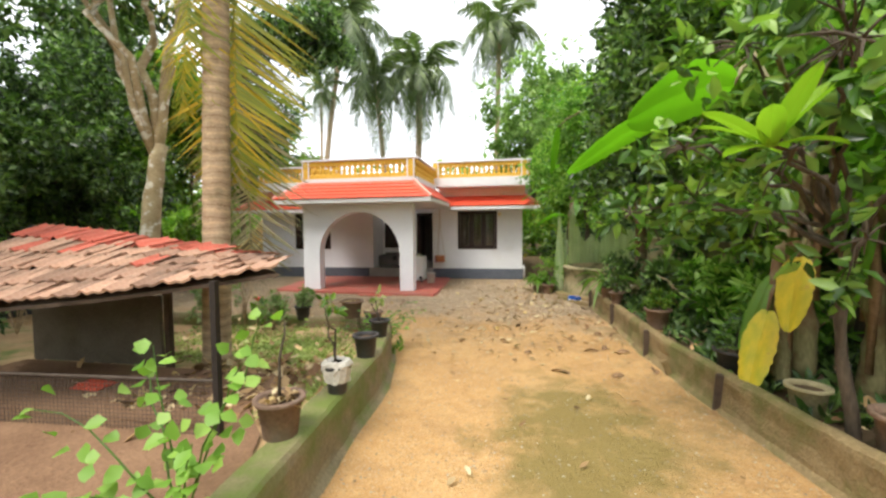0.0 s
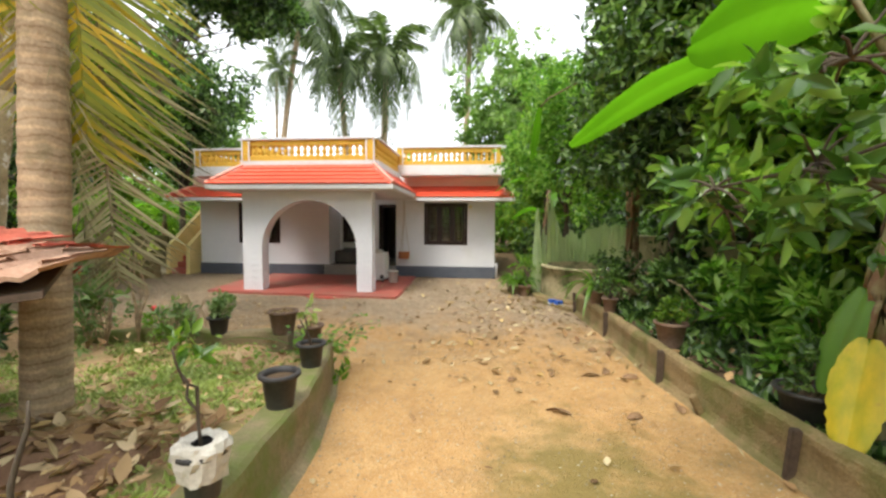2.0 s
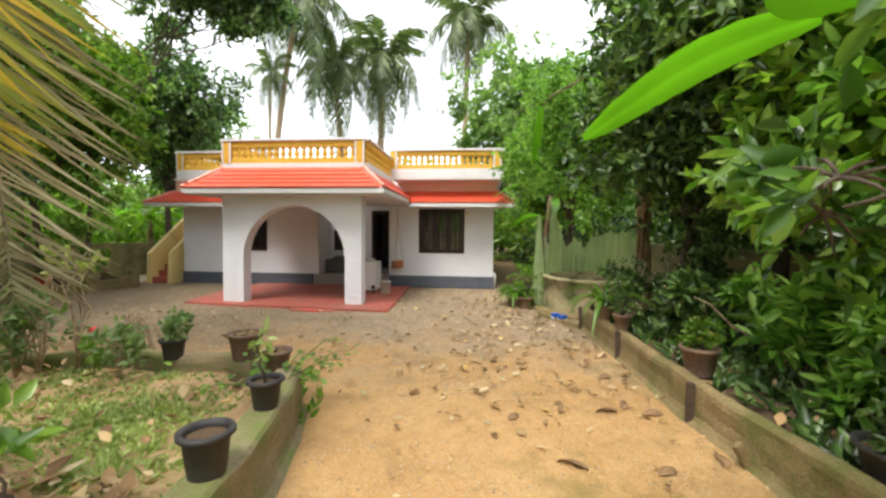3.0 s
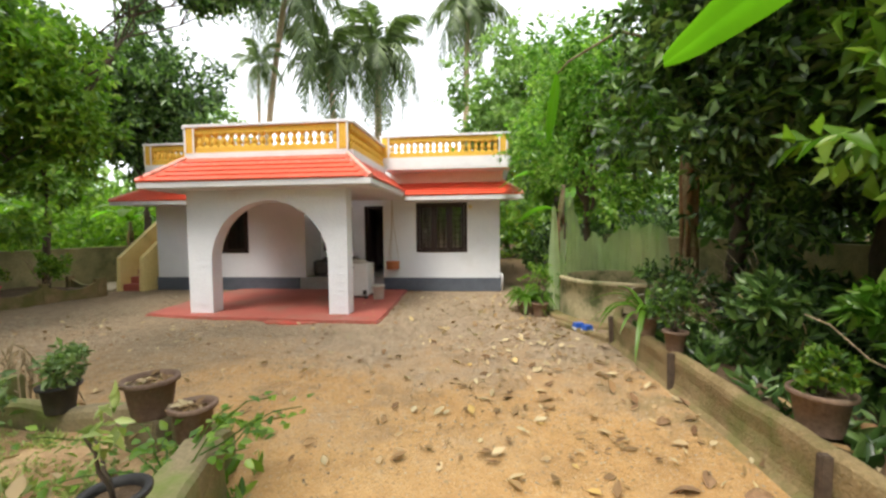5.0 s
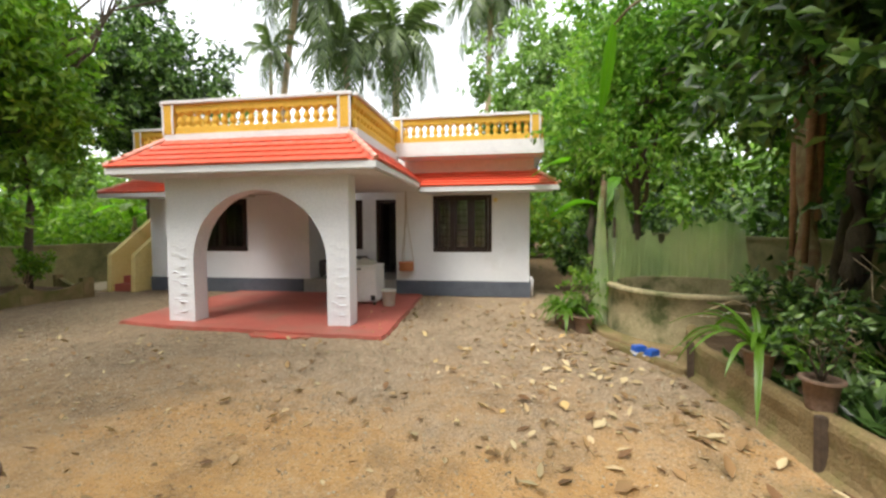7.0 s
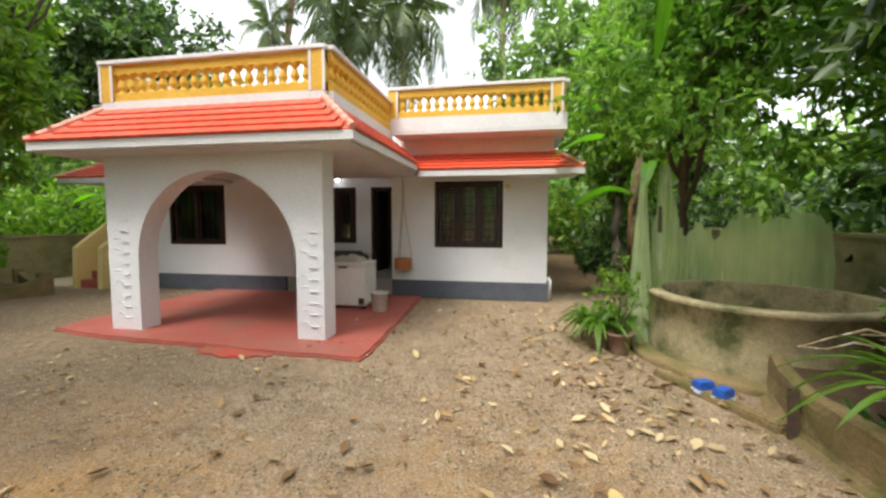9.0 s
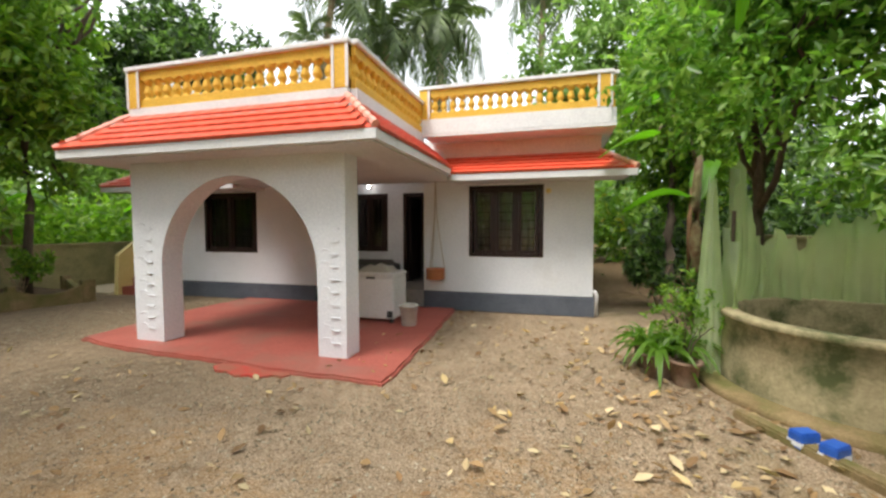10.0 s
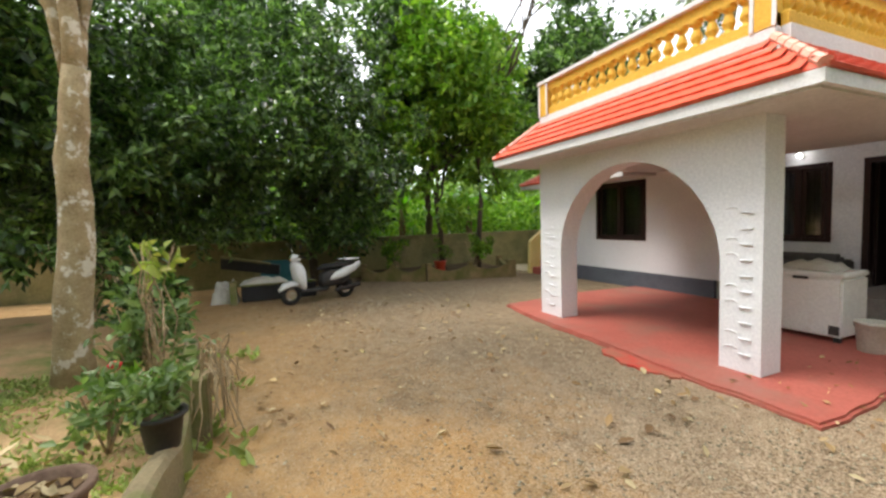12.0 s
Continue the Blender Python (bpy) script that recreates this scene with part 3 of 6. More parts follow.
        y, z = np.array([0, 1, 0]), np.array([0, 0, 1])
        vs += [a - y * w0, a + y * w0, a - z * w0, b - y * w1, b + y * w1, b - z * w1]
        for tri in ((0, 1, 4), (0, 4, 3), (1, 2, 5), (1, 5, 4), (2, 0, 3), (2, 3, 5)):
            fs.append(tuple(base + k for k in tri))
        base += 6
    return tri_mesh(name, np.array(vs), np.array(fs), mats)


FAR_FRONDS = []
FRONDS = [frond_mesh("frond", 3.6, d, "frond", 50, 0.75, h, r) for d, h, r in ((0.35, 0.5, 0.75), (0.75, 0.8, 0.6), (1.1, 1.0, 0.45))]


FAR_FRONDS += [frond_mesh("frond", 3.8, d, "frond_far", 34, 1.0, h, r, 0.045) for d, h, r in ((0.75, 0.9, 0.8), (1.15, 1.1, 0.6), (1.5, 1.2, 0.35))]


def palm_trunk(bm, pts, r0, r1, rings):
    fine, rad = [], []
    pts = [np.array(p, float) for p in pts]
    n = rings * 4
    for i in range(n + 1):
        s = i / n * (len(pts) - 1)
        k = min(int(s), len(pts) - 2)
        fine.append(pts[k] + (pts[k + 1] - pts[k]) * (s - k))
        swell = 0.35 * max(0, 1 - i / n * 12)
        rad.append((r0 + (r1 - r0) * i / n) * (1 + swell + (0.05 if i % 4 == 0 else (0.015 if i % 4 == 1 else 0.0)) + R.normal() * 0.008))
    tube(bm, fine, rad, 14)


def coconut_palm(x, y, label, height, lean=(0, 0), fronds=22, size=1.0, r0=0.15, rings=40, name="coconut_palm"):
    t = thing(name, x, y, 0, label, "palm tree")
    lx, ly = lean
    bm = bmesh.new()
    palm_trunk(bm, [(lx * s ** 1.6, ly * s ** 1.6, -0.1 + (height + 0.1) * s) for s in np.linspace(0, 1, 10)], r0, r0 * 0.72, rings)
    part("trunk", bm, "bark_palm", t, smooth=True)
    for i in range(fronds):
        k = i / fronds
        tilt = 62 - 105 * k + R.normal() * 7
        var = 0 if k < 0.35 else (1 if k < 0.75 else 2)
        m = pose(lx, ly, height, 0, 0, i * 137.5 + R.normal() * 8) @ pose(0, 0, 0, 0, -tilt * 0.6, 0) @ Matrix.Scale(size * (0.85 + 0.25 * R.random()), 4)
        part("frond", FAR_FRONDS[var], None, t, m=m)
    return t


def blade_mesh(name, length, width, droop, mat, n=14, rise=0.6, twist=0.0, tear=0.0):
    """A broad leaf along +x with a folded midrib, arching over; torn edges."""
    bm = bmesh.new()
    rows = []
    for i in range(n + 1):
        s = i / n
        w = width * 0.5 * (math.sin(math.pi * min(1, 0.06 + 0.94 * s)) ** 0.55) * (1.0 if s < 0.97 else 0.4)
        c = Vector((length * s * (1 - 0.2 * droop * s), 0, length * (rise * s - droop * s * s)))
        jag = 1 - tear * R.random()
        lift = 0.18
        tw = twist * s
        row = []
        for u in (-1, -0.5, -0.04, 0.04, 0.5, 1):
            o = Vector((0, u * w * jag, abs(u) * w * lift - (abs(u) ** 3) * w * 0.22 - (0.012 if abs(u) < 0.1 else 0)))
            o.rotate(Euler((tw, 0, 0)))
            row.append(bm.verts.new(c + o))
        rows.append(row)
    for a, b in zip(rows, rows[1:]):
        for i in range(5):
            bm.faces.new((a[i], a[i + 1], b[i + 1], b[i]))
    return mesh_of(name, bm, mat, True)


def pot_mesh(r=0.16, h=0.28, mat="black_plastic", rim=0.018):
    return mesh_of("pot", lathe([(0.001, 0), (r * 0.72, 0), (r * 0.74, 0.01), (r * 0.94, h * 0.86), (r + rim * 0.4, h * 0.87), (r + rim, h * 0.9), (r + rim, h * 0.99), (r + rim * 0.5, h), (r - 0.012, h), (r - 0.02, h * 0.86), (r * 0.85, h * 0.82)], 24), mat, True)


def soil_disc(r, z):
    bm = bmesh.new()
    bmesh.ops.create_circle(bm, cap_ends=True, segments=24, radius=r)
    for v in bm.verts:
        v.co.z = z
    return bm


def potted(x, y, z, r, h, mat, label, group="garden pots", tilt=0):
    t = thing("plant_pot", x, y, z, label, "plant pot", group)
    part("pot", pot_mesh(r, h, mat), None, t, m=pose(0, 0, 0, tilt, 0, R.random() * 360))
    part("soil", soil_disc(r * 0.88, h * 0.84), "soil", t)
    return t


def bush(c, r, n, per, twig, leaf, mat, width=0.42, lobes=8, parent=None, name="foliage", low=-0.6):
    P, O = crown_points(c, r, lobes, n, low)
    return part(name, twig_leaves(name, P, O, per, twig, leaf, mat, width, fine=True), None, parent)


def stems(parent, ends, r=0.012, mat="bark", name="stem", base=(0, 0, 0)):
    for e in ends:
        bm = bmesh.new()
        tube(bm, limb_path(base, e, 5, 0.12), [r, r * 0.9, r * 0.8, r * 0.7, r * 0.6, r * 0.4], 6)
        part(name, bm, mat, parent, smooth=True)


def strap_leaves(parent, n, length, width, mat, name="leaf", z=0.0, spread=0.9):
    """A tuft of arching strap leaves, each its own part."""
    kinds = [blade_mesh(name, length * k, width, d, mat, 9, 1.0 - 0.2 * k, 0.2) for k, d in ((0.8, 0.7), (1.0, 1.0), (1.1, 1.25))]
    for i in range(n):
        part(name, kinds[i % 3], None, parent, m=pose(0, 0, z, 0, 0, i * 137.5 + R.normal() * 12) @ pose(0, 0, 0, 0, -25 * (1 - spread) - R.random() * 30, 0) @ Matrix.Scale(0.75 + 0.45 * R.random(), 4))


# ---------------------------------------------------------------- ground


def ground():
    xs = np.concatenate([[-400, -150, -70, -40, -28, -20], np.arange(-15, 8.01, 0.25), [10, 14, 20, 30, 60, 150, 400]])
    ys = np.concatenate([[-400, -150, -60, -25, -10, -4], np.arange(-1, 18.01, 0.25), [20, 24, 30, 40, 70, 150, 400]])
    v = []
    for yy in ys:
        for xx in xs:
            z = 0.016 * noise.noise(Vector((xx * 0.9, yy * 0.9, 0))) + 0.008 * noise.noise(Vector((xx * 3, yy * 3, 5)))
            v.append((xx, yy, z - 0.005))
    nx = len(xs)
    f = []
    for j in range(len(ys) - 1):
        for i in range(nx - 1):
            a = j * nx + i
            f += [(a, a + 1, a + nx + 1), (a, a + nx + 1, a + nx)]
    me = tri_mesh("ground", np.array(v), np.array(f), "ground")
    me.polygons.foreach_set("use_smooth", [True] * len(me.polygons))
    tagged(new("ground", me), "sandy tan yard with grey gravel and mossy patches", "ground", kind="structure")


ground()


def left_edge(y):
    return float(np.interp(y, [-1.5, 2.5, 3.1, 4.0, 4.8, 5.7, 6.4], [-0.62, -0.99, -1.03, -1.09, -1.14, -1.32, -1.54]))


def right_edge(y):
    return float(np.interp(y, [-1.5, 4.8, 6.45, 8.3, 10.05], [3.1, 2.28, 2.12, 2.09, 2.0]))


def strip_wall(name, pts, thick, height, mat, label, side=1, z0=-0.1, wavy=0.0):
    """A low wall along a line of ground points, with slightly uneven top."""
    bm = bmesh.new()
    rows = []
    fine = []
    for a, b in zip(pts, pts[1:]):
        a, b = Vector(a), Vector(b)
        k = max(2, int((b - a).length / 0.09))
        fine += [a + (b - a) * (i / k) for i in range(k)]
    fine.append(Vector(pts[-1]))
    for i, p in enumerate(fine):
        d = (fine[min(i + 1, len(fine) - 1)] - fine[max(i - 1, 0)]).normalized()
        n = Vector((-d.y, d.x)) * side
        h = height + 0.022 * noise.noise(Vector((p.x * 1.3, p.y * 1.3, 3))) + 0.014 * noise.noise(Vector((p.x * 6, p.y * 6, 3))) + wavy * abs(math.sin(i * 0.19))
        q = p + n * thick

        def at(off, z, amp=0.018):
            k = off + amp * noise.noise(Vector((p.x * 4, p.y * 4, z * 9 + 2)))
            return bm.verts.new((p.x + n.x * k, p.y + n.y * k, z + 0.4 * amp * noise.noise(Vector((p.x * 5, p.y * 5, z * 7)))))

        bank = 0.04 + 0.04 * noise.noise(Vector((p.x, p.y, 8)))
        rows.append([at(-bank - 0.06, -0.03, 0), at(-bank * 0.5, 0.035), at(-0.005, 0.075), at(0.004, h * 0.5), at(0.0, h * 0.8), at(0.006, h - 0.025, 0.012), at(0.03, h, 0.01), at(thick * 0.5, h + 0.004, 0.01), at(thick - 0.03, h, 0.01), at(thick, h - 0.03, 0.01), at(thick, z0, 0)])
    for a, b in zip(rows, rows[1:]):
        for i in range(len(a) - 1):
            bm.faces.new((a[i], b[i], b[i + 1], a[i + 1]))
    bm.faces.new(rows[0])
    bm.faces.new(list(reversed(rows[-1])))
    bmesh.ops.recalc_face_normals(bm, faces=bm.faces)
    return tagged(part(name, bm, mat), label, "low wall", kind="structure")


strip_wall("border_wall", [(left_edge(y), y) for y in (-1.5, 1, 2.5, 3.1, 4, 4.8, 5.7, 6.25)], 0.25, 0.42, "concrete", "mossy low concrete edging wall beside the drive", 1)
strip_wall("border_wall", [(-1.66, 6.42), (-2.4, 6.64), (-3.4, 6.68), (-4.5, 6.56), (-5.6, 6.46)], 0.14, 0.30, "concrete", "low scalloped concrete edging wall behind the garden bed", -1, wavy=0.09)
strip_wall("border_wall", [(right_edge(y), y) for y in (-1.5, 1, 3, 4.8, 6.45, 8.3, 10.05)] + [(2.12, 10.5), (2.30, 10.98)], 0.13, 0.37, "kerb", "weathered low concrete retaining wall beside the drive", -1)
tagged(part("kerb_step", boxes((0.0, 1.26, -0.06, 0.06, -0.05, 0.06), bev=0.015), "kerb", m=pose(1.96, 10.12, 0, 0, 0, 116)), "low worn kerb at the foot of the well", "kerb", kind="structure")


def bed(name, outline, z, mat, label, rough=0.04, fall=0.0):
    bm = bmesh.new()
    f = bm.faces.new([bm.verts.new((x, y, z)) for x, y in outline])
    bmesh.ops.triangulate(bm, faces=[f])
    for _ in range(5):
        bmesh.ops.subdivide_edges(bm, edges=[e for e in bm.edges if e.calc_length() > 0.35], cuts=1, use_grid_fill=True)
        bmesh.ops.triangulate(bm, faces=bm.faces)
    for v in bm.verts:
        v.co.z += rough * noise.noise(v.co * 1.4) + rough * 0.5 * noise.noise(v.co * 5) - fall * min(1, max(0, (v.co.y - 4.4) / 1.4))
    return tagged(part(name, bm, mat, smooth=True), label, "garden bed", kind="structure")


bed("garden_bed", [(left_edge(-1.5) - 0.15, -1.5), (left_edge(6.3) - 0.15, 6.3), (-2.4, 6.7), (-5.6, 6.52), (-8.8, 6.0), (-9.5, -1.5)], 0.30, "bed_soil", "brown soil garden bed with moss and weeds", fall=0.13)
bed("shed_ground", [(left_edge(-1.5) - 0.22, -1.5), (left_edge(2.5) - 0.22, 2.5), (-1.42, 3.0), (-1.8, 3.4), (-5.5, 3.5), (-9.0, 3.0), (-9.4, -1.5)], 0.335, "dirt", "dark trodden earth around the hen shed", 0.02)
bed("planting_bed", [(right_edge(-1.5) + 0.12, -1.5), (5.0, -1.5), (5.0, 16.0), (4.6, 16.0), (4.4, 13.0), (4.02, 11.9), (3.6, 11.2), (2.78, 10.89), (2.40, 10.95), (right_edge(10.05) + 0.12, 10.05), (right_edge(4.8) + 0.12, 4.8)], 0.26, "soil", "dark shaded soil planting bed", 0.05)

# boundary walls
tagged(part("wall_west", boxes((-12.95, -12.75, -3, 17.5, -0.1, 1.15), (-12.99, -12.71, -3, 17.5, 1.15, 1.22)), "wall_concrete"), "mossy plastered compound wall with coping", "boundary wall", kind="structure")
tagged(part("wall_east", boxes((5.05, 5.25, -3, 22, -0.1, 1.36), (5.01, 5.29, -3, 22, 1.36, 1.43)), "wall_concrete"), "dark stained compound wall under the trees", "boundary wall", kind="structure")
tagged(part("wall_north", boxes((-12.7, -10.9, 17.4, 17.6, -0.1, 1.2)), "wall_concrete"), "mossy plastered compound wall behind the stairs", "boundary wall", kind="structure")

# ---------------------------------------------------------------- house
house = thing("house", -4.6, 15, 0, "white single-storey house with orange tiled eaves and yellow balustrade", "house")
HX, HY = 4.6, -15  # parts are given in world places


def hpart(name, bm, mat, label="", smooth=False, parent=None):
    ob = part(name, bm, mat, parent or house, label, smooth)
    if not parent:
        ob.matrix_basis = Matrix.Translation((HX, HY, 0))
    return ob


FLOOR, LINTEL, SILL, FRONT = 0.37, 2.42, 1.07, 15.0
XL, XR = -9.5, 0.52
WIN_R, WIN_L, WIN_M = (-1.755, -0.355), (-8.1, -6.65), (-4.85, -3.93)
DOOR = (-3.54, -2.70)
REC_L, REC_R, REC_Y = -5.15, -2.68, 16.1
TOPZ = 3.2


hpart("wall", holed(REC_R, XR, FLOOR, TOPZ, [(*WIN_R, SILL, LINTEL)], FRONT, FRONT + 0.2), "white")
hpart("wall", holed(XL, REC_L, FLOOR, TOPZ, [(*WIN_L, SILL, LINTEL)], FRONT, FRONT + 0.2), "white")
hpart("wall", holed(REC_L + 0.2, REC_R, FLOOR, TOPZ, [(*WIN_M, SILL, LINTEL), (*DOOR, FLOOR, LINTEL)], REC_Y, REC_Y + 0.2), "white")
hpart("wall", boxes((REC_R, REC_R + 0.2, FRONT + 0.2, REC_Y + 0.2, FLOOR, TOPZ)), "white")
hpart("wall", boxes((REC_L, REC_L + 0.2, FRONT, REC_Y + 0.2, FLOOR, TOPZ)), "white")
hpart("wall", boxes((XR - 0.2, XR, FRONT + 0.2, 23, FLOOR, TOPZ)), "white")
hpart("wall", boxes((XL, XL + 0.2, FRONT + 0.2, 23, FLOOR, TOPZ)), "white")
hpart("wall", boxes((XL, XR, 23, 23.2, FLOOR, TOPZ)), "white")
hpart("plinth", boxes((XL - 0.03, REC_L + 0.0, FRONT - 0.03, 23.2, 0, FLOOR), bev=0.008), "slate", "dark slate-blue painted plinth")
hpart("plinth", boxes((REC_R, XR + 0.03, FRONT - 0.03, 23.2, 0, FLOOR), bev=0.008), "slate", "dark slate-blue painted plinth")
hpart("veranda_floor", boxes((REC_L, REC_R, FRONT + 0.05, 23.2, 0, FLOOR - 0.003)), "floor_tile", "grey raised veranda floor")
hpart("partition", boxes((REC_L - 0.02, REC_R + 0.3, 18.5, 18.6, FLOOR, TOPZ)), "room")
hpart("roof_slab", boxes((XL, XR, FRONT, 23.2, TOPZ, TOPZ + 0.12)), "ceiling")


def window(x0, x1, y, leaves=3, curtain="curtain"):
    """A dark wooden window: frame, mullions, panes, iron bars, curtain behind."""
    w = hpart("window", ring(x0, x1, SILL, LINTEL, 0.07, y - 0.012, y + 0.12), "darkwood", "dark brown wooden window with bars and curtains")
    step = (x1 - x0 - 0.14) / leaves
    for i in range(leaves):
        a, b = x0 + 0.07 + step * i, x0 + 0.07 + step * (i + 1)
        if i:
            part("mullion", boxes((a - 0.03, a + 0.03, y + 0.005, y + 0.115, SILL + 0.07, LINTEL - 0.07), bev=0.006), "darkwood", w)
        f = 0.055
        part("shutter_frame", ring(a + 0.03, b - 0.03, SILL + 0.07, LINTEL - 0.07, f, y + 0.03, y + 0.07), "darkwood", w)
        g = part("pane", boxes((a + 0.03 + f, b - 0.03 - f, y + 0.048, y + 0.053, SILL + 0.07 + f, LINTEL - 0.07 - f)), "glass", w)
        g.visible_shadow = False
        for k in range(7):
            z = SILL + 0.2 + k * 0.16
            part("bar", boxes((a + 0.03, b - 0.03, y + 0.085, y + 0.1, z, z + 0.016)), "iron", w)
    bm = bmesh.new()
    n = 60
    lo = [bm.verts.new((x0 + 0.05 + (x1 - x0 - 0.1) * i / n, y + 0.26 + 0.03 * math.sin(i * 0.9) + 0.012 * math.sin(i * 2.3), SILL - 0.05)) for i in range(n + 1)]
    hi = [bm.verts.new(v.co + Vector((0, 0, LINTEL - SILL + 0.1))) for v in lo]
    for i in range(n):
        bm.faces.new((lo[i], lo[i + 1], hi[i + 1], hi[i]))
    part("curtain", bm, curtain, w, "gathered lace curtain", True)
    return w


window(*WIN_R, FRONT, 3, "curtain_light")
window(*WIN_L, FRONT, 2)
window(*WIN_M, REC_Y, 2)


def door():
    d = hpart("door", ring(DOOR[0], DOOR[1], FLOOR, LINTEL, 0.08, REC_Y - 0.01, REC_Y + 0.14, False), "darkwood", "dark wooden front door standing open")
    leaf = part("door_leaf", boxes((DOOR[0] + 0.085, DOOR[0] + 0.125, REC_Y + 0.15, REC_Y + 0.85, FLOOR + 0.01, LINTEL - 0.09), bev=0.005), "darkwood", d)
    part("door_handle", boxes((DOOR[0] + 0.125, DOOR[0] + 0.15, REC_Y + 0.75, REC_Y + 0.79, 1.35, 1.5), bev=0.006), "chrome", d)
    return leaf


door()

# porch front with arch
P0, P1, P2, P3 = -5.87, -5.37, -2.93, -2.54
PY, PD, PTOP = 11.6, 0.32, 2.52


def porch_front():
    bm = bmesh.new()
    r = (P2 - P1) / 2
    cx, spring = (P1 + P2) / 2, 2.30 - r
    out = [(P0, 0), (P1, 0), (P1, spring)]
    out += [(cx - r * math.cos(a), spring + r * math.sin(a)) for a in np.linspace(0, math.pi, 33)[1:-1]]
    out += [(P2, spring), (P2, 0), (P3, 0), (P3, PTOP), (P0, PTOP)]
    f = bm.faces.new([bm.verts.new((x, PY, z)) for x, z in out])
    g = bmesh.ops.extrude_face_region(bm, geom=[f])
    bmesh.ops.translate(bm, verts=[v for v in g["geom"] if isinstance(v, bmesh.types.BMVert)], vec=(0, PD, 0))
    bmesh.ops.recalc_face_normals(bm, faces=bm.faces)
    return hpart("arched_wall", bm, "white", "white porch front with one round arch")


arch = porch_front()
for cx in (-5.62, -2.725):
    for k in range(10):
        z = 0.22 + k * 0.155
        part("relief_bar", boxes((cx - 0.02, cx + 0.10, PY - 0.020, PY + 0.01, z, z + 0.014), bev=0.004), "white", arch)
        if k % 3 != 2:
            b = bmesh.new()
            tube(b, [(cx - 0.09 + 0.09 * math.cos(a), PY - 0.002, z - 0.02 + 0.09 * math.sin(a)) for a in np.linspace(0.9, 2.3, 8)], 0.008, 6)
            part("relief_scroll", b, "white", arch)

# porch ceiling and beams
EX0, EX1, EY = -6.5, -1.9, 11.1
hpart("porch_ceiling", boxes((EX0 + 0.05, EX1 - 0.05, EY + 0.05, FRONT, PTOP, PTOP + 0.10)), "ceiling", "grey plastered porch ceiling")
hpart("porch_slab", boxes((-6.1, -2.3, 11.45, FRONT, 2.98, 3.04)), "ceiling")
hpart("porch_upper_wall", boxes((-6.0, -2.4, 11.6, FRONT, PTOP + 0.1, 2.98)), "white")

TILE_W, FASCIA = 0.235, 0.105


def tile_mesh():
    bm = bmesh.new()
    w, l = TILE_W, 0.20
    pr = [(-0.5, 0.004), (-0.42, 0.009), (-0.3, 0.004), (0.1, 0.003), (0.36, 0.007), (0.5, 0.005)]
    top = [[bm.verts.new((u * w, v, z + (0.030 if v < 0 else 0.004))) for u, z in pr] for v in (-0.02, l)]
    low = [bm.verts.new((u * w, -0.02, z - 0.004)) for u, z in pr]
    for i in range(len(pr) - 1):
        bm.faces.new((top[0][i], top[0][i + 1], top[1][i + 1], top[1][i]))
        bm.faces.new((low[i], low[i + 1], top[0][i + 1], top[0][i]))
    return mesh_of("tile", bm, "tile")


TILE = tile_mesh()


def skirt(e0, e1, t0, t1, courses=5, hip0=True, hip1=True, trim0=0.0, trim1=0.0):
    """A sloping tiled skirt: eave from e0 to e1, upper edge from t0 to t1."""
    e0, e1, t0, t1 = map(Vector, (e0, e1, t0, t1))
    along = (e1 - e0).normalized()
    nrm = along.cross((t0 - e0) - along * (t0 - e0).dot(along)).normalized()
    up = nrm.cross(along)
    slope = (t0 - e0).dot(up)
    bm = bmesh.new()
    f = bm.faces.new([bm.verts.new(p) for p in (e0, e1, t1, t0)])
    g = bmesh.ops.extrude_face_region(bm, geom=[f])
    bmesh.ops.translate(bm, verts=[v for v in g["geom"] if isinstance(v, bmesh.types.BMVert)], vec=-nrm * 0.06)
    bmesh.ops.recalc_face_normals(bm, faces=bm.faces)
    roof = hpart("tiled_eave", bm, "tile", "bright orange painted roof tiles in courses")
    length = (e1 - e0).length
    s0, s1 = (t0 - e0).dot(along) / slope, (t1 - e1).dot(along) / slope
    rot = Matrix((along, up, nrm)).transposed().to_4x4()
    for c in range(courses):
        v = slope * c / courses
        u = (c % 2) * TILE_W * 0.5 - TILE_W
        while u < length + TILE_W:
            uc, vm = u + TILE_W / 2, v + slope / courses * 0.5
            if uc > s0 * vm + TILE_W * 0.3 - 0.02 and uc < length + s1 * vm - TILE_W * 0.3 + 0.02:
                m = Matrix.Translation(e0 + along * uc + up * v + nrm * 0.006) @ rot @ Matrix.Diagonal((1, slope / courses / 0.19, 1, 1))
                part("tile", TILE, None, roof, m=m)
            u += TILE_W
    # fascia board under the eave
    bm = bmesh.new()
    dn = Vector((0, 0, -FASCIA))
    inw = Vector((up.x, up.y, 0)).normalized() * 0.09
    b0, b1 = e0 + along * trim0, e1 - along * trim1
    vs = [bm.verts.new(p) for p in (b0, b1, b1 + inw, b0 + inw, b0 + dn, b1 + dn, b1 + dn + inw, b0 + dn + inw)]
    for q in ((0, 1, 2, 3), (4, 7, 6, 5), (0, 4, 5, 1), (1, 5, 6, 2), (2, 6, 7, 3), (3, 7, 4, 0)):
        bm.faces.new([vs[i] for i in q])
    bmesh.ops.translate(bm, verts=bm.verts, vec=(0, 0, -0.012))
    part("fascia", bm, "rail_white", roof, "white fascia board")
    for flag, a, b in ((hip0, e0, t0), (hip1, e1, t1)):
        if flag:
            n = 6
            for i in range(n):
                p, q = a + (b - a) * (i / n), a + (b - a) * ((i + 1.15) / n)
                bm = bmesh.new()
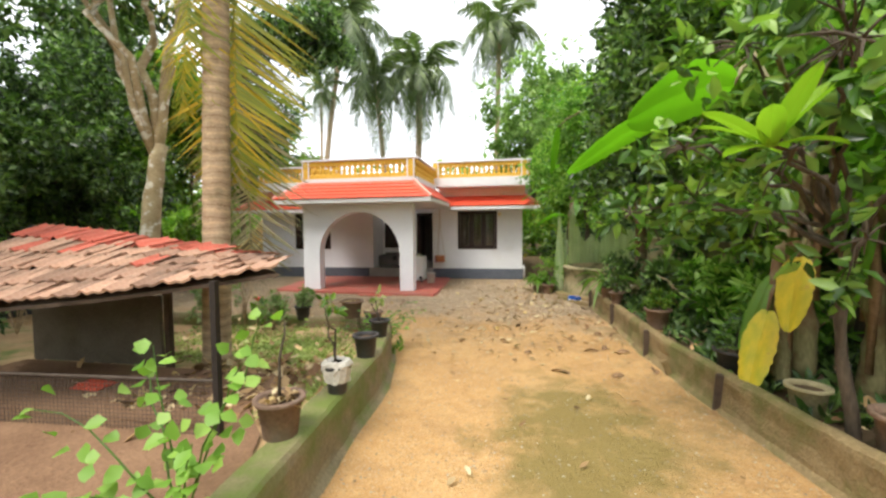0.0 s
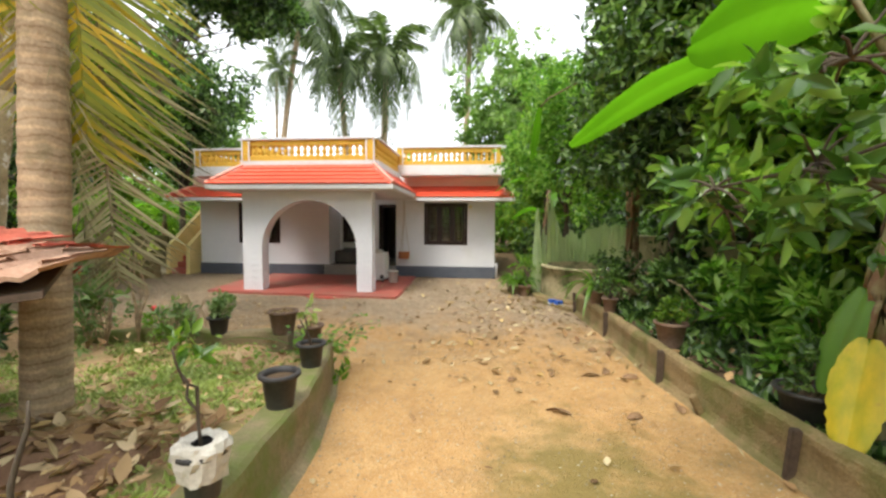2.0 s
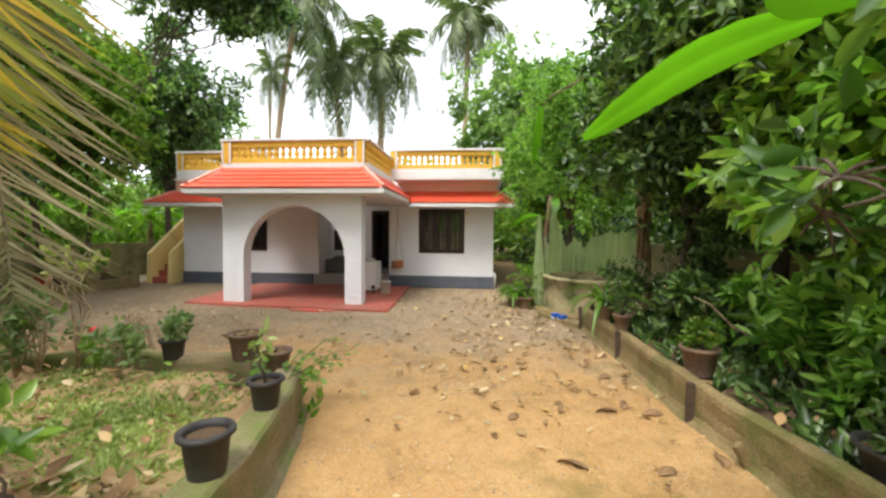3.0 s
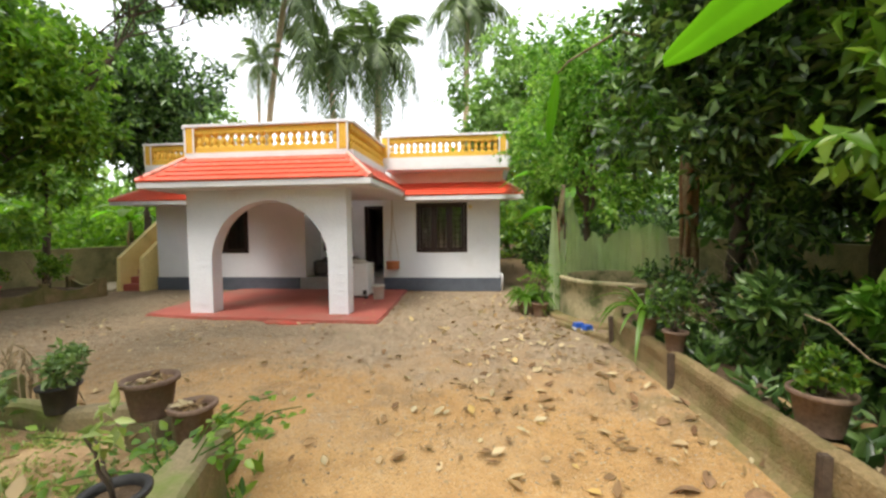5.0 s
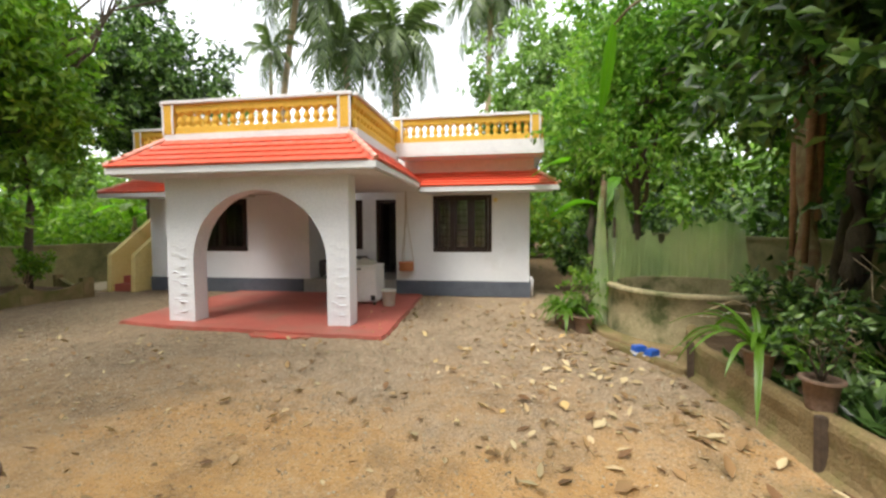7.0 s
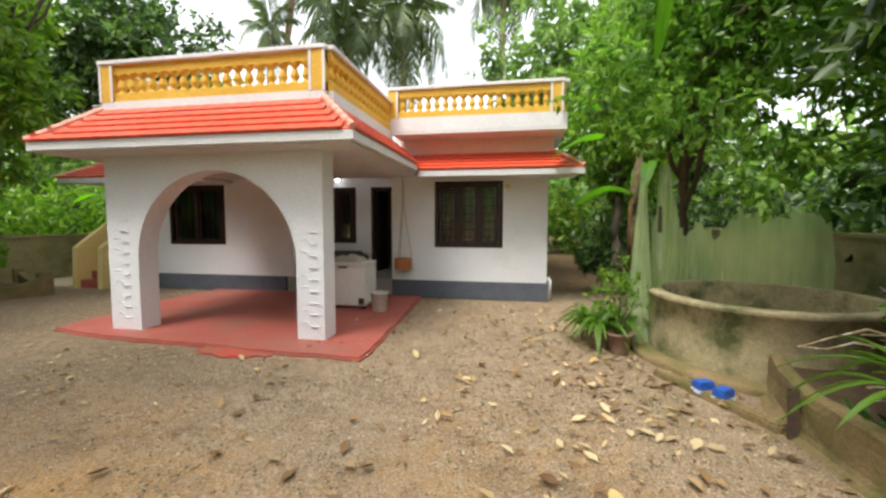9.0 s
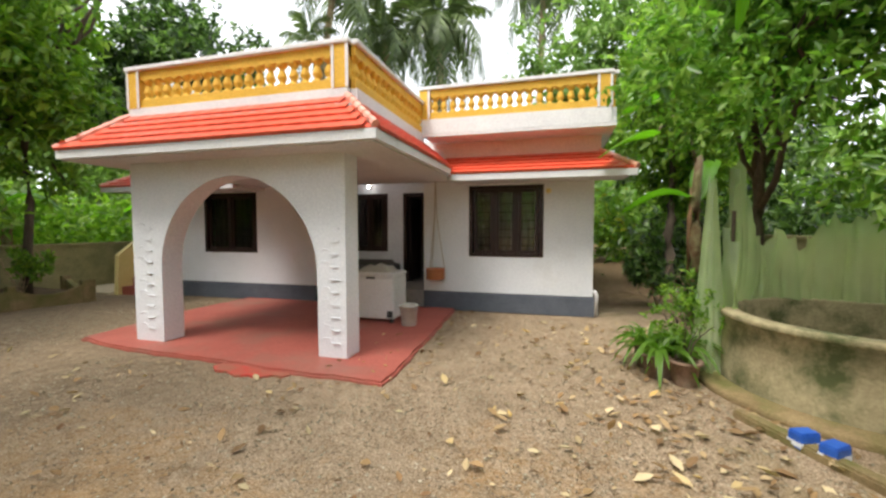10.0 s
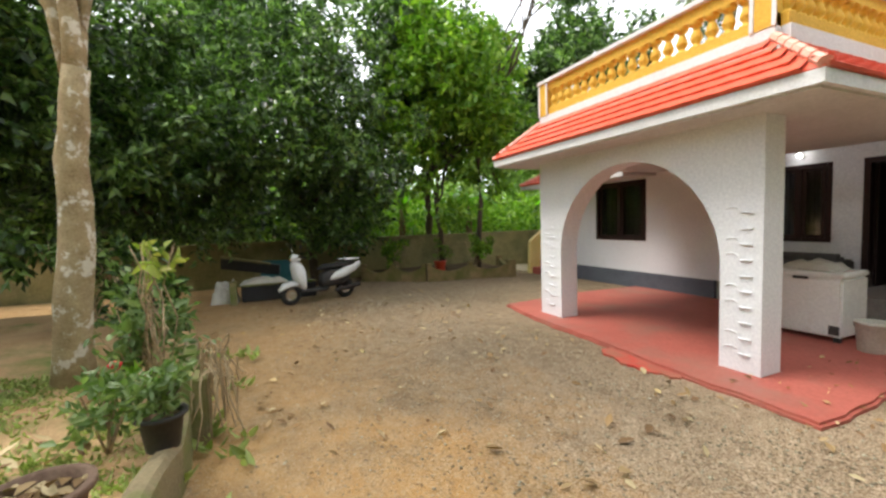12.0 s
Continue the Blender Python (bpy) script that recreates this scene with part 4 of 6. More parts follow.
                tube(bm, [p + Vector((0, 0, 0.02)), q + Vector((0, 0, 0.015))], [0.05, 0.042], 8)
                part("ridge_cap", bm, "ridge", roof)
    return roof


EZ, TZ = 2.66, 3.15
skirt((EX0, EY, EZ), (EX1, EY, EZ), (-5.85, 11.6, TZ), (-2.48, 11.6, TZ))
skirt((EX1, EY, EZ), (EX1, 14.15, EZ), (-2.48, 11.6, TZ), (-2.48, 14.75, TZ), hip0=False, hip1=False, trim0=0.093)
skirt((EX0, 14.15, EZ), (EX0, EY, EZ), (-5.85, 14.75, TZ), (-5.85, 11.6, TZ), hip0=False, hip1=False, trim1=0.093)
skirt((EX1, 14.15, EZ - 0.10), (1.08, 14.15, EZ - 0.10), (-2.48, 14.75, 2.92), (0.60, 14.75, 2.92), hip0=False)
skirt((-10.15, 14.15, EZ - 0.10), (EX0, 14.15, EZ - 0.10), (-9.6, 14.75, 2.92), (-5.85, 14.75, 2.92), hip1=False)
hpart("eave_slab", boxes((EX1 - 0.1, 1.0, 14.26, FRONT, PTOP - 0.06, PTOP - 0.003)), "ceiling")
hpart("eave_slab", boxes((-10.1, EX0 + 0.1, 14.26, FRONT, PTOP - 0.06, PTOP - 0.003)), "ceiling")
hpart("upper_wall", boxes((-2.4, 0.60, 14.76, FRONT - 0.003, 2.7, 3.26)), "pink", "faded pink washed wall band with rust stain")
hpart("upper_wall", boxes((-9.55, -6.0, 14.76, FRONT - 0.003, 2.7, 3.26)), "pink", "faded pink washed wall band")

BAL = mesh_of("baluster", lathe([(0.066, 0), (0.066, 0.02), (0.04, 0.035), (0.032, 0.05), (0.058, 0.09), (0.062, 0.115), (0.04, 0.175), (0.03, 0.215), (0.056, 0.235), (0.066, 0.25), (0.066, 0.28)], 12), "yellow", True)


def parapet(a, b, z0, post0=True, post1=True, span=0.165):
    """A balustrade from a to b: white band, yellow rails, turned balusters, white coping."""
    a, b = Vector((*a, 0)), Vector((*b, 0))
    d = b - a
    L = d.length
    base = Matrix.Translation((HX + a.x, HY + a.y, 0)) @ Matrix.Rotation(math.atan2(d.y, d.x), 4, "Z")
    t = hpart("parapet", boxes((0, L, -0.08, 0.08, z0, z0 + 0.25)), "rail_white", "yellow balustrade with white band and coping")
    t.matrix_basis = base
    part("coping", boxes((-0.03, L + 0.03, -0.11, 0.11, z0 + 0.75, z0 + 0.81), bev=0.01), "rail_white", t)
    part("bottom_rail", boxes((0, L, -0.06, 0.06, z0 + 0.25, z0 + 0.36)), "yellow", t)
    part("top_rail", boxes((0, L, -0.06, 0.06, z0 + 0.63, z0 + 0.75)), "yellow", t)
    lo, hi = 0.0, L
    for flag, x in ((post0, 0.1), (post1, L - 0.1)):
        if flag:
            part("post", boxes((x - 0.1, x + 0.1, -0.085, 0.085, z0 + 0.25, z0 + 0.75)), "yellow", t)
            part("post_edge", boxes((x - 0.11, x - 0.075, -0.095, -0.086, z0 + 0.25, z0 + 0.75), (x + 0.075, x + 0.11, -0.095, -0.086, z0 + 0.25, z0 + 0.75)), "rail_white", t)
    lo += 0.2 if post0 else 0.0
    hi -= 0.2 if post1 else 0.0
    n = max(1, round((hi - lo) / span))
    for i in range(n):
        part("baluster", BAL, None, t, m=Matrix.Translation((lo + (i + 0.5) * (hi - lo) / n, 0, z0 + 0.355)))
    return t


PZ = 3.02
parapet((-5.85, 11.68), (-2.48, 11.68), PZ)
parapet((-2.48, 11.68), (-2.48, 14.2), PZ, False, False)
parapet((-5.85, 14.2), (-5.85, 11.68), PZ, False, False)
parapet((-2.48, 14.2), (0.68, 14.2), PZ + 0.24)
parapet((-9.0, 14.2), (-5.85, 14.2), PZ + 0.24)
parapet((0.68, 14.2), (0.68, 23), PZ + 0.24, False, True)
parapet((-9.0, 23), (-9.0, 14.2), PZ + 0.24, True, False)
parapet((0.68, 23), (-9.0, 23), PZ + 0.24)
hpart("roof_edge", boxes((-9.1, -5.93, 14.12, 23.1, PZ + 0.19, PZ + 0.235), (-5.77, -2.56, 11.76, 14.0, PZ + 0.03, PZ + 0.06), (-2.4, 0.76, 14.12, 23.1, PZ + 0.19, PZ + 0.235)), "rail_white")

# drain pipe at the corner
bm = bmesh.new()
tube(bm, [(XR + 0.06, FRONT - 0.06, 0.05), (XR + 0.06, FRONT - 0.06, 0.42), (XR + 0.02, FRONT - 0.05, 0.5)], 0.035, 10)
hpart("drain_pipe", bm, "rail_white", "short white drain pipe", True)

# side stairs
st = thing("outside_stairs", -10.08, 14.7, 0, "yellow painted outside stairs with red oxide treads", "stairs", kind="structure")
for i in range(16):
    part("step", boxes((-0.30, 0.30, i * 0.27, 16 * 0.27, i * 0.19, (i + 1) * 0.19)), "redoxide", st)
for sx in (-0.42, 0.30):
    bm = bmesh.new()
    f = bm.faces.new([bm.verts.new((sx, y, z)) for y, z in ((-0.1, 0), (4.4, 0), (4.4, 4.12), (4.2, 4.12), (-0.05, 0.97))])
    g = bmesh.ops.extrude_face_region(bm, geom=[f])
    bmesh.ops.translate(bm, verts=[v for v in g["geom"] if isinstance(v, bmesh.types.BMVert)], vec=(0.12, 0, 0))
    bmesh.ops.recalc_face_normals(bm, faces=bm.faces)
    part("side_wall", bm, "cream", st, "cream yellow stair side wall")

tagged(part("path_slab", boxes((-12.3, -10.62, 14.55, 16.8, -0.05, 0.05), bev=0.012), "pale_cement"), "pale cement slab beside the outside stairs", "paving", kind="structure")

# porch floor slab of red oxide, with a fresh patch in front
bm = bmesh.new()
corners = [(-6.75, 11.45), (-5.6, 11.25), (-4.0, 11.15), (-2.9, 11.08), (-1.82, 11.03), (-1.86, 12.5), (-2.02, 14.95), (-6.9, 14.95), (-7.0, 13.2)]
edge = []
for a, b in zip(corners, corners[1:] + corners[:1]):
    for i in range(9):
        p = Vector(a).lerp(Vector(b), i / 9)
        k = 0.0 if p.y > 14.8 else 0.035
        edge.append((p.x + k * noise.noise(Vector((p.x * 4, p.y * 4, 1))), p.y + k * 1.4 * noise.noise(Vector((p.x * 4, p.y * 4, 7)))))
f = bm.faces.new([bm.verts.new((x, y, -0.05)) for x, y in edge])
g = bmesh.ops.extrude_face_region(bm, geom=[f])
bmesh.ops.translate(bm, verts=[v for v in g["geom"] if isinstance(v, bmesh.types.BMVert)], vec=(0, 0, 0.095))
top = [e for e in bm.edges if all(v.co.z > 0.0 for v in e.verts) and any(v.co.y < 14.9 for v in e.verts)]
bmesh.ops.bevel(bm, geom=top, offset=0.025, segments=2, affect='EDGES', clamp_overlap=True)
bmesh.ops.recalc_face_normals(bm, faces=bm.faces)
tagged(part("porch_floor", bm, "redoxide"), "worn red oxide porch floor slab", "floor", kind="structure")
bm = bmesh.new()
f = bm.faces.new([bm.verts.new((x, y, -0.03)) for x, y in [(-3.95, 11.2), (-2.95, 11.14), (-2.9, 11.02), (-2.98, 10.93), (-3.1, 10.95), (-3.2, 10.84), (-3.38, 10.88), (-3.5, 10.82), (-3.7, 10.92), (-3.85, 10.9), (-4.02, 11.04)]])
g = bmesh.ops.extrude_face_region(bm, geom=[f])
bmesh.ops.translate(bm, verts=[v for v in g["geom"] if isinstance(v, bmesh.types.BMVert)], vec=(0, 0, 0.046))
top = [e for e in bm.edges if all(v.co.z > 0.0 for v in e.verts)]
bmesh.ops.bevel(bm, geom=top, offset=0.03, segments=2, affect='EDGES', clamp_overlap=True)
bmesh.ops.recalc_face_normals(bm, faces=bm.faces)
tagged(part("floor_patch", bm, "redpaint"), "bright red freshly painted step patch", "floor", kind="structure")
# ---------------------------------------------------------------- trees
tree(-5.2, 5.6, "pale patchy-barked forked tree in the garden bed", 3.1, 0.165, (-0.6, 0.7, 6.6), (2.4, 2.2, 1.5), 0.2, "leaf_dark", 12, 700, bark="bark_pale", fork=[((-0.15, 0.5, 5.8), 0.088), ((0.75, 0.45, 5.6), 0.078)], limbs=5, top=(0.2, 0.3, 3.1))
t = thing("coconut_palm", -2.98, 4.47, 0, "coconut palm with ringed trunk and yellowing hanging fronds", "palm tree")
bm = bmesh.new()
palm_trunk(bm, [(0.10 * s, 0.15 * s, -0.1 + 6.3 * s) for s in np.linspace(0, 1, 8)], 0.145, 0.13, 34)
part("trunk", bm, "bark_palm", t, smooth=True)
hang_y = frond_mesh("hanging_frond", 3.3, 0.12, "frond_yellow", 80, 1.0, 0.15, 0.05, 0.014)
hang_d = frond_mesh("dry_frond", 3.0, 0.1, "frond_dry", 70, 0.85, 0.2, 0.0, 0.009)
part("hanging_frond", hang_y, None, t, "yellow and orange ageing frond", m=pose(0.2, 0.3, 5.5, 0, 0, -75) @ pose(0, 0, 0, 0, 84, 0))
part("hanging_frond", hang_y, None, t, "yellow and orange ageing frond", m=pose(-0.15, 0.35, 5.8, 0, 0, -115) @ pose(0, 0, 0, 0, 78, 0) @ Matrix.Scale(0.85, 4))
part("dry_frond", hang_d, None, t, "dry grey dead frond", m=pose(0.22, 0.35, 4.2, 0, 0, -70) @ pose(0, 0, 0, 0, 86, 0))
part("dry_frond", hang_d, None, t, "dry grey dead frond", m=pose(-0.05, 0.4, 4.3, 0, 0, -140) @ pose(0, 0, 0, 0, 85, 0))
for i in range(9):
    part("frond", FRONDS[i % 3], None, t, m=pose(0.1, 0.15, 6.1, 0, 0, i * 137.5) @ pose(0, 0, 0, 0, -35 + 3 * i, 0))

# dense dark trees along the west side
LD = "dark green broadleaf tree by the compound wall"
# leaf material per tree includes how shaded or lit its crown is
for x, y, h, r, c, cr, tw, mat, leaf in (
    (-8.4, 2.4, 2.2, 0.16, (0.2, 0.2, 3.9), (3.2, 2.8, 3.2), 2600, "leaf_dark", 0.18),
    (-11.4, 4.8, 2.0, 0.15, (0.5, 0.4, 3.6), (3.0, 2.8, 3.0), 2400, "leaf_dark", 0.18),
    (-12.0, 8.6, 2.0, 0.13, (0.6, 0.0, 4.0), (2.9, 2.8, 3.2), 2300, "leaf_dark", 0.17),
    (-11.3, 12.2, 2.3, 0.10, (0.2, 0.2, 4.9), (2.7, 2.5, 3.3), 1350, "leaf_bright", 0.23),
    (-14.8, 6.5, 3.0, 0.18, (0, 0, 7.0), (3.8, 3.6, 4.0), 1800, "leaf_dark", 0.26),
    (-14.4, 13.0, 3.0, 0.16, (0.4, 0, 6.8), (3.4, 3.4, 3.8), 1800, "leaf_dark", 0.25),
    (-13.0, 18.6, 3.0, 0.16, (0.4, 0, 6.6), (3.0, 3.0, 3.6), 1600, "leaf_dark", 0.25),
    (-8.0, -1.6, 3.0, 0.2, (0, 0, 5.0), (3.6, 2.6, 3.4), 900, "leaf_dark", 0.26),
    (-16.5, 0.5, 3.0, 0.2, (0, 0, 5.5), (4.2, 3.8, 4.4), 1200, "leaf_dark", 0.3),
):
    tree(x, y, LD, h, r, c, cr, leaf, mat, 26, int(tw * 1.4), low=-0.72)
tree(-11.2, 13.3, "slender tree whose dark branches reach over the yard", 4.6, 0.09, (4.6, 0.4, 8.2), (2.8, 1.6, 0.9), 0.22, "leaf_dark", 9, 800, limbs=5)

# trees along the east side, over the drive and the well
RD = "leafy green tree hanging over the planting bed"
# lit, bright or dark leaves per crown put the fall of light into colour
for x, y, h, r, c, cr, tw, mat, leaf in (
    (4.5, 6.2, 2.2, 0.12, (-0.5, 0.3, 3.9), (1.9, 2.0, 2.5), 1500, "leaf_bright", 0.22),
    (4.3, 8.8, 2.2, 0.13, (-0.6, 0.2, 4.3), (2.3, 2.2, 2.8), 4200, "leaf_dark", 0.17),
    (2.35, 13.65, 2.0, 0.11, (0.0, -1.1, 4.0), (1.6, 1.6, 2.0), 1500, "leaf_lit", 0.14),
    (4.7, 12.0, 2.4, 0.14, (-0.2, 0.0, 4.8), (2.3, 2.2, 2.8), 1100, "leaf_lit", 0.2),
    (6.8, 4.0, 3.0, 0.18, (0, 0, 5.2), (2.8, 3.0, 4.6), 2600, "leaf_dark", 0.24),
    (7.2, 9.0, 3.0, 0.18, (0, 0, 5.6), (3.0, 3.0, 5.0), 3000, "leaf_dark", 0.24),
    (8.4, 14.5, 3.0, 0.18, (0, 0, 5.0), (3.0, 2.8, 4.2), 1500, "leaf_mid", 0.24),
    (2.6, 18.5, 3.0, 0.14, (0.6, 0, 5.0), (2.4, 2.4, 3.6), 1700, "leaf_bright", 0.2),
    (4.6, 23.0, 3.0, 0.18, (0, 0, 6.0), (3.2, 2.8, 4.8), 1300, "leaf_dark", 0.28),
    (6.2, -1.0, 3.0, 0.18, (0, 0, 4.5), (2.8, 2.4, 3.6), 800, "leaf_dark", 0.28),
    # tall tree; its offset crown is added overhead to block sky light
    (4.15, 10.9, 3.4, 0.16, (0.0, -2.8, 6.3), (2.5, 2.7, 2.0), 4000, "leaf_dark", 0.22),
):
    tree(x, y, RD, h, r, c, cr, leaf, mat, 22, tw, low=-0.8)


def sapling(x, y, z, label, h, arms, leaf, mat, per=8):
    """A young tree whose thin branches carry clusters of large leaves: arms of (x, y, z, spread, twigs)."""
    t = thing("tree", x, y, z, label, "tree")
    bm = bmesh.new()
    trunk = limb_path((0, 0, -0.08), (-0.25, 0.0, h), 8, 0.05)
    tube(bm, trunk, [0.045 * (1 - 0.06 * i) for i in range(9)], 9)
    P, O = [], []
    for ax, ay, az, sp, n in arms:
        c = np.array((ax - x, ay - y, az - z))
        start = trunk[R.integers(4, 8)]
        tube(bm, limb_path(start, c, 7, 0.12), [0.022 * (1 - 0.1 * i) for i in range(8)], 6)
        for _ in range(n):
            o = unit(1)[0]
            p = c + o * sp * (0.3 + 0.7 * R.random())
            tube(bm, limb_path(c, p, 3, 0.1), [0.008, 0.007, 0.006, 0.004], 5)
            P.append(p)
            O.append(o)
    part("trunk", bm, "bark", t, smooth=True)
    part("leaves", twig_leaves("leaves", np.array(P), np.array(O), per, 0.18, leaf, mat, 0.44, fine=True), None, t)
    return t


young = sapling(2.65, 3.7, 0.22, "young tree with large glossy leaves reaching over the drive", 1.9, [
    (1.22, 3.88, 1.88, 0.2, 9), (1.5, 4.3, 1.8, 0.25, 10), (1.7, 3.95, 2.0, 0.28, 11), (1.45, 3.5, 2.3, 0.28, 11),
    (1.95, 3.3, 2.2, 0.3, 12), (2.05, 3.0, 2.75, 0.38, 14), (1.85, 2.65, 2.6, 0.3, 10), (2.4, 3.6, 2.9, 0.45, 16),
    (1.75, 3.4, 2.9, 0.35, 13), (2.35, 4.3, 1.9, 0.32, 12), (2.3, 3.2, 1.7, 0.3, 10), (2.6, 2.9, 2.3, 0.35, 12),
], 0.135, "leaf_glossy", 9)
for k in range(9):
    a, rise = k * 2.4, 0.35 + 0.45 * (k % 3)
    lf = blade_mesh("top_leaf", 0.34 - 0.02 * (k % 4), 0.105, 0.35, "leaf_fresh", 10, rise, 0.1)
    part("top_leaf", lf, None, young, "fresh yellow-green shoot leaf", m=pose(1.48 - 2.65, 2.60 - 3.7, 2.14 - 0.22, 0, 0, math.degrees(a)))
bm = bmesh.new()
tube(bm, limb_path((-0.2, -0.1, 1.5), (1.48 - 2.65, 2.60 - 3.7, 2.14 - 0.22), 7, 0.08), [0.018 * (1 - 0.08 * i) for i in range(8)], 6)
part("shoot", bm, "bark", young, smooth=True)
tree(4.2, 3.9, "leafy green tree by the banana stems", 1.8, 0.07, (-0.5, 0.2, 3.4), (1.2, 1.3, 1.8), 0.23, "leaf_lit", 14, 620)
tree(4.0, 5.2, "young tree with large glossy green leaves", 1.8, 0.06, (-0.4, 0.2, 2.9), (1.1, 1.2, 1.5), 0.21, "leaf_lit", 12, 420, per=8, fine=True, twig=0.25, width=0.38)

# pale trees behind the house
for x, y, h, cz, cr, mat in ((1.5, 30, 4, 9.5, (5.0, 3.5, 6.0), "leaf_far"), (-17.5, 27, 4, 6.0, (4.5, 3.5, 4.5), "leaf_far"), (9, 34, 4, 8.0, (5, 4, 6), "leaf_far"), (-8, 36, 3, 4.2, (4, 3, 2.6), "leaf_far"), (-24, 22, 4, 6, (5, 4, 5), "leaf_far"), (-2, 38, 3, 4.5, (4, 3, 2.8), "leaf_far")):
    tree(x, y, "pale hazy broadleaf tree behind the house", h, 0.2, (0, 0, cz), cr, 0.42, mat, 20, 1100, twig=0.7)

# coconut and areca palms behind the house
coconut_palm(-7.4, 32, "tall coconut palm behind the house", 13.8, (0.3, 0), 24, 1.15, 0.28, 30)
coconut_palm(-9.2, 30, "tall leaning coconut palm behind the house", 12.6, (-0.8, 0), 22, 1.05, 0.22, 30)
coconut_palm(-12.6, 26, "tall slim curving coconut palm behind the house", 15.0, (1.9, 0), 22, 1.1, 0.2, 30)
coconut_palm(-1.5, 36, "coconut palm behind the house", 18.5, (0.4, 0), 22, 1.25, 0.26, 30)
coconut_palm(-12.0, 25, "slim areca palm behind the house", 10.6, (0.1, 0), 12, 0.5, 0.11, 36, "areca_palm")


def thicket(name, label, spots, size, n, leaf, mat):
    """Undergrowth nobody could count, as one mass of leaves over many clumps."""
    c = np.array(spots, float)
    k = R.integers(0, len(c), n)
    P = c[k] + R.normal(size=(n, 3)) * np.array(size)
    P[:, 2] = np.abs(P[:, 2])
    L = leaf * (0.6 + 0.8 * R.random(n))
    ob = new(name, plain_leaves(name, P, unit(n) + [0, 0, 0.3], unit(n) + [0, 0, 0.8], L, L * 0.45, mat))
    tagged(ob, label, "undergrowth", kind="stuff")


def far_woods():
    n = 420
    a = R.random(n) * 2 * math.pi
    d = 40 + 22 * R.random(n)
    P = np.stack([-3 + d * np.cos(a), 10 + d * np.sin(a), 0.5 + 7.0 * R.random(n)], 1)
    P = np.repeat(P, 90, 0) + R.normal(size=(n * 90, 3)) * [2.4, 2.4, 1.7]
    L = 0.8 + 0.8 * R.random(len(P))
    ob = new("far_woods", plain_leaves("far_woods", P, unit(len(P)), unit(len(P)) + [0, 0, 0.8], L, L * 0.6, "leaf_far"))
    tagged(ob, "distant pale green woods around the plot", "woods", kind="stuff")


far_woods()
# sunlit and shaded stretches differ by leaf colour, not by lamps
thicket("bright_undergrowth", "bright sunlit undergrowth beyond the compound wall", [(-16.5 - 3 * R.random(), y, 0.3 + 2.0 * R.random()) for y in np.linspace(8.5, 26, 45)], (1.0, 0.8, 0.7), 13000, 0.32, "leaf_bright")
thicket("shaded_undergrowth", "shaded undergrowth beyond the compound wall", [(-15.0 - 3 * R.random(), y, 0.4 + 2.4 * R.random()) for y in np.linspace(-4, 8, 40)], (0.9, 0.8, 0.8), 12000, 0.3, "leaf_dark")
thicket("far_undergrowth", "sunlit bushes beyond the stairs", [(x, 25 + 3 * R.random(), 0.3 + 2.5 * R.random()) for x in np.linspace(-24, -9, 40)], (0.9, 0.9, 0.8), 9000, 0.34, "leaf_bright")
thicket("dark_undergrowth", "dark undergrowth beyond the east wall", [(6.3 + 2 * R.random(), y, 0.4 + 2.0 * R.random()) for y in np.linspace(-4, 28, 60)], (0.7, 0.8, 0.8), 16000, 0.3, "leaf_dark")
thicket("back_undergrowth", "dark shrubs along the path beside the house", [(0.9 + 4.2 * R.random() + 0.3 * i, 19.5 + 0.55 * i, 0.3 + 1.2 * R.random()) for i in range(14)], (0.5, 0.5, 0.5), 5000, 0.26, "leaf_dark")
thicket("rear_undergrowth", "bushes behind the house", [(x, 27 + 3 * R.random(), 0.5 + 2.5 * R.random()) for x in np.linspace(-9, 12, 40)], (0.9, 0.9, 0.9), 9000, 0.4, "leaf_mid")
# ---------------------------------------------------------------- well, net and boundary details
WX, WY = 2.78, 12.1
well = thing("well", WX, WY, 0, "round lichen-stained concrete well with low parapet", "well")
part("ring", lathe([(1.18, -0.1), (1.17, 0.3), (1.165, 0.68), (1.185, 0.69), (1.19, 0.745), (1.18, 0.755), (1.03, 0.755), (1.02, 0.74), (1.0, -0.1)], 56), "well", well, smooth=True)
part("apron", lathe([(1.20, -0.05), (1.42, -0.05), (1.42, 0.045), (1.40, 0.06), (1.20, 0.07)], 56), "kerb", well, "low worn cement apron", True)
bm = bmesh.new()
bmesh.ops.create_circle(bm, cap_ends=True, segments=40, radius=1.0)
bmesh.ops.translate(bm, verts=bm.verts, vec=(0, 0, -0.08))
part("water", bm, "tarp", well, "dark well water")


def net_sheet(a0, a1, r, z0, z1, fold, n=90, peak=0.0, taper=0.0):
    bm = bmesh.new()
    rows = []
    for j in range(7):
        row = []
        for i in range(n + 1):
            s = i / n
            a = a0 + (a1 - a0) * s
            rr = r + fold * (0.5 + 0.5 * (1 - j / 6)) * (1.3 * noise.noise(Vector((i * 0.9, j * 0.08, 2))) + noise.noise(Vector((i * 0.33, j * 0.15, 7))))
            rr *= 1 - taper * j / 6
            top = z1 - 0.22 * (0.5 + noise.noise(Vector((i * 0.13, 0, 4)))) - 0.15 * noise.noise(Vector((i * 0.5, 3, 4))) + peak * math.exp(-((s - 0.2) / 0.11) ** 2) + 0.4 * peak * math.exp(-((s - 0.8) / 0.2) ** 2)
            row.append(bm.verts.new((rr * math.cos(a), rr * math.sin(a), z0 + (top - z0) * j / 6)))
        rows.append(row)
    for a, b in zip(rows, rows[1:]):
        for i in range(n):
            bm.faces.new((a[i], a[i + 1], b[i + 1], b[i]))
    return bm


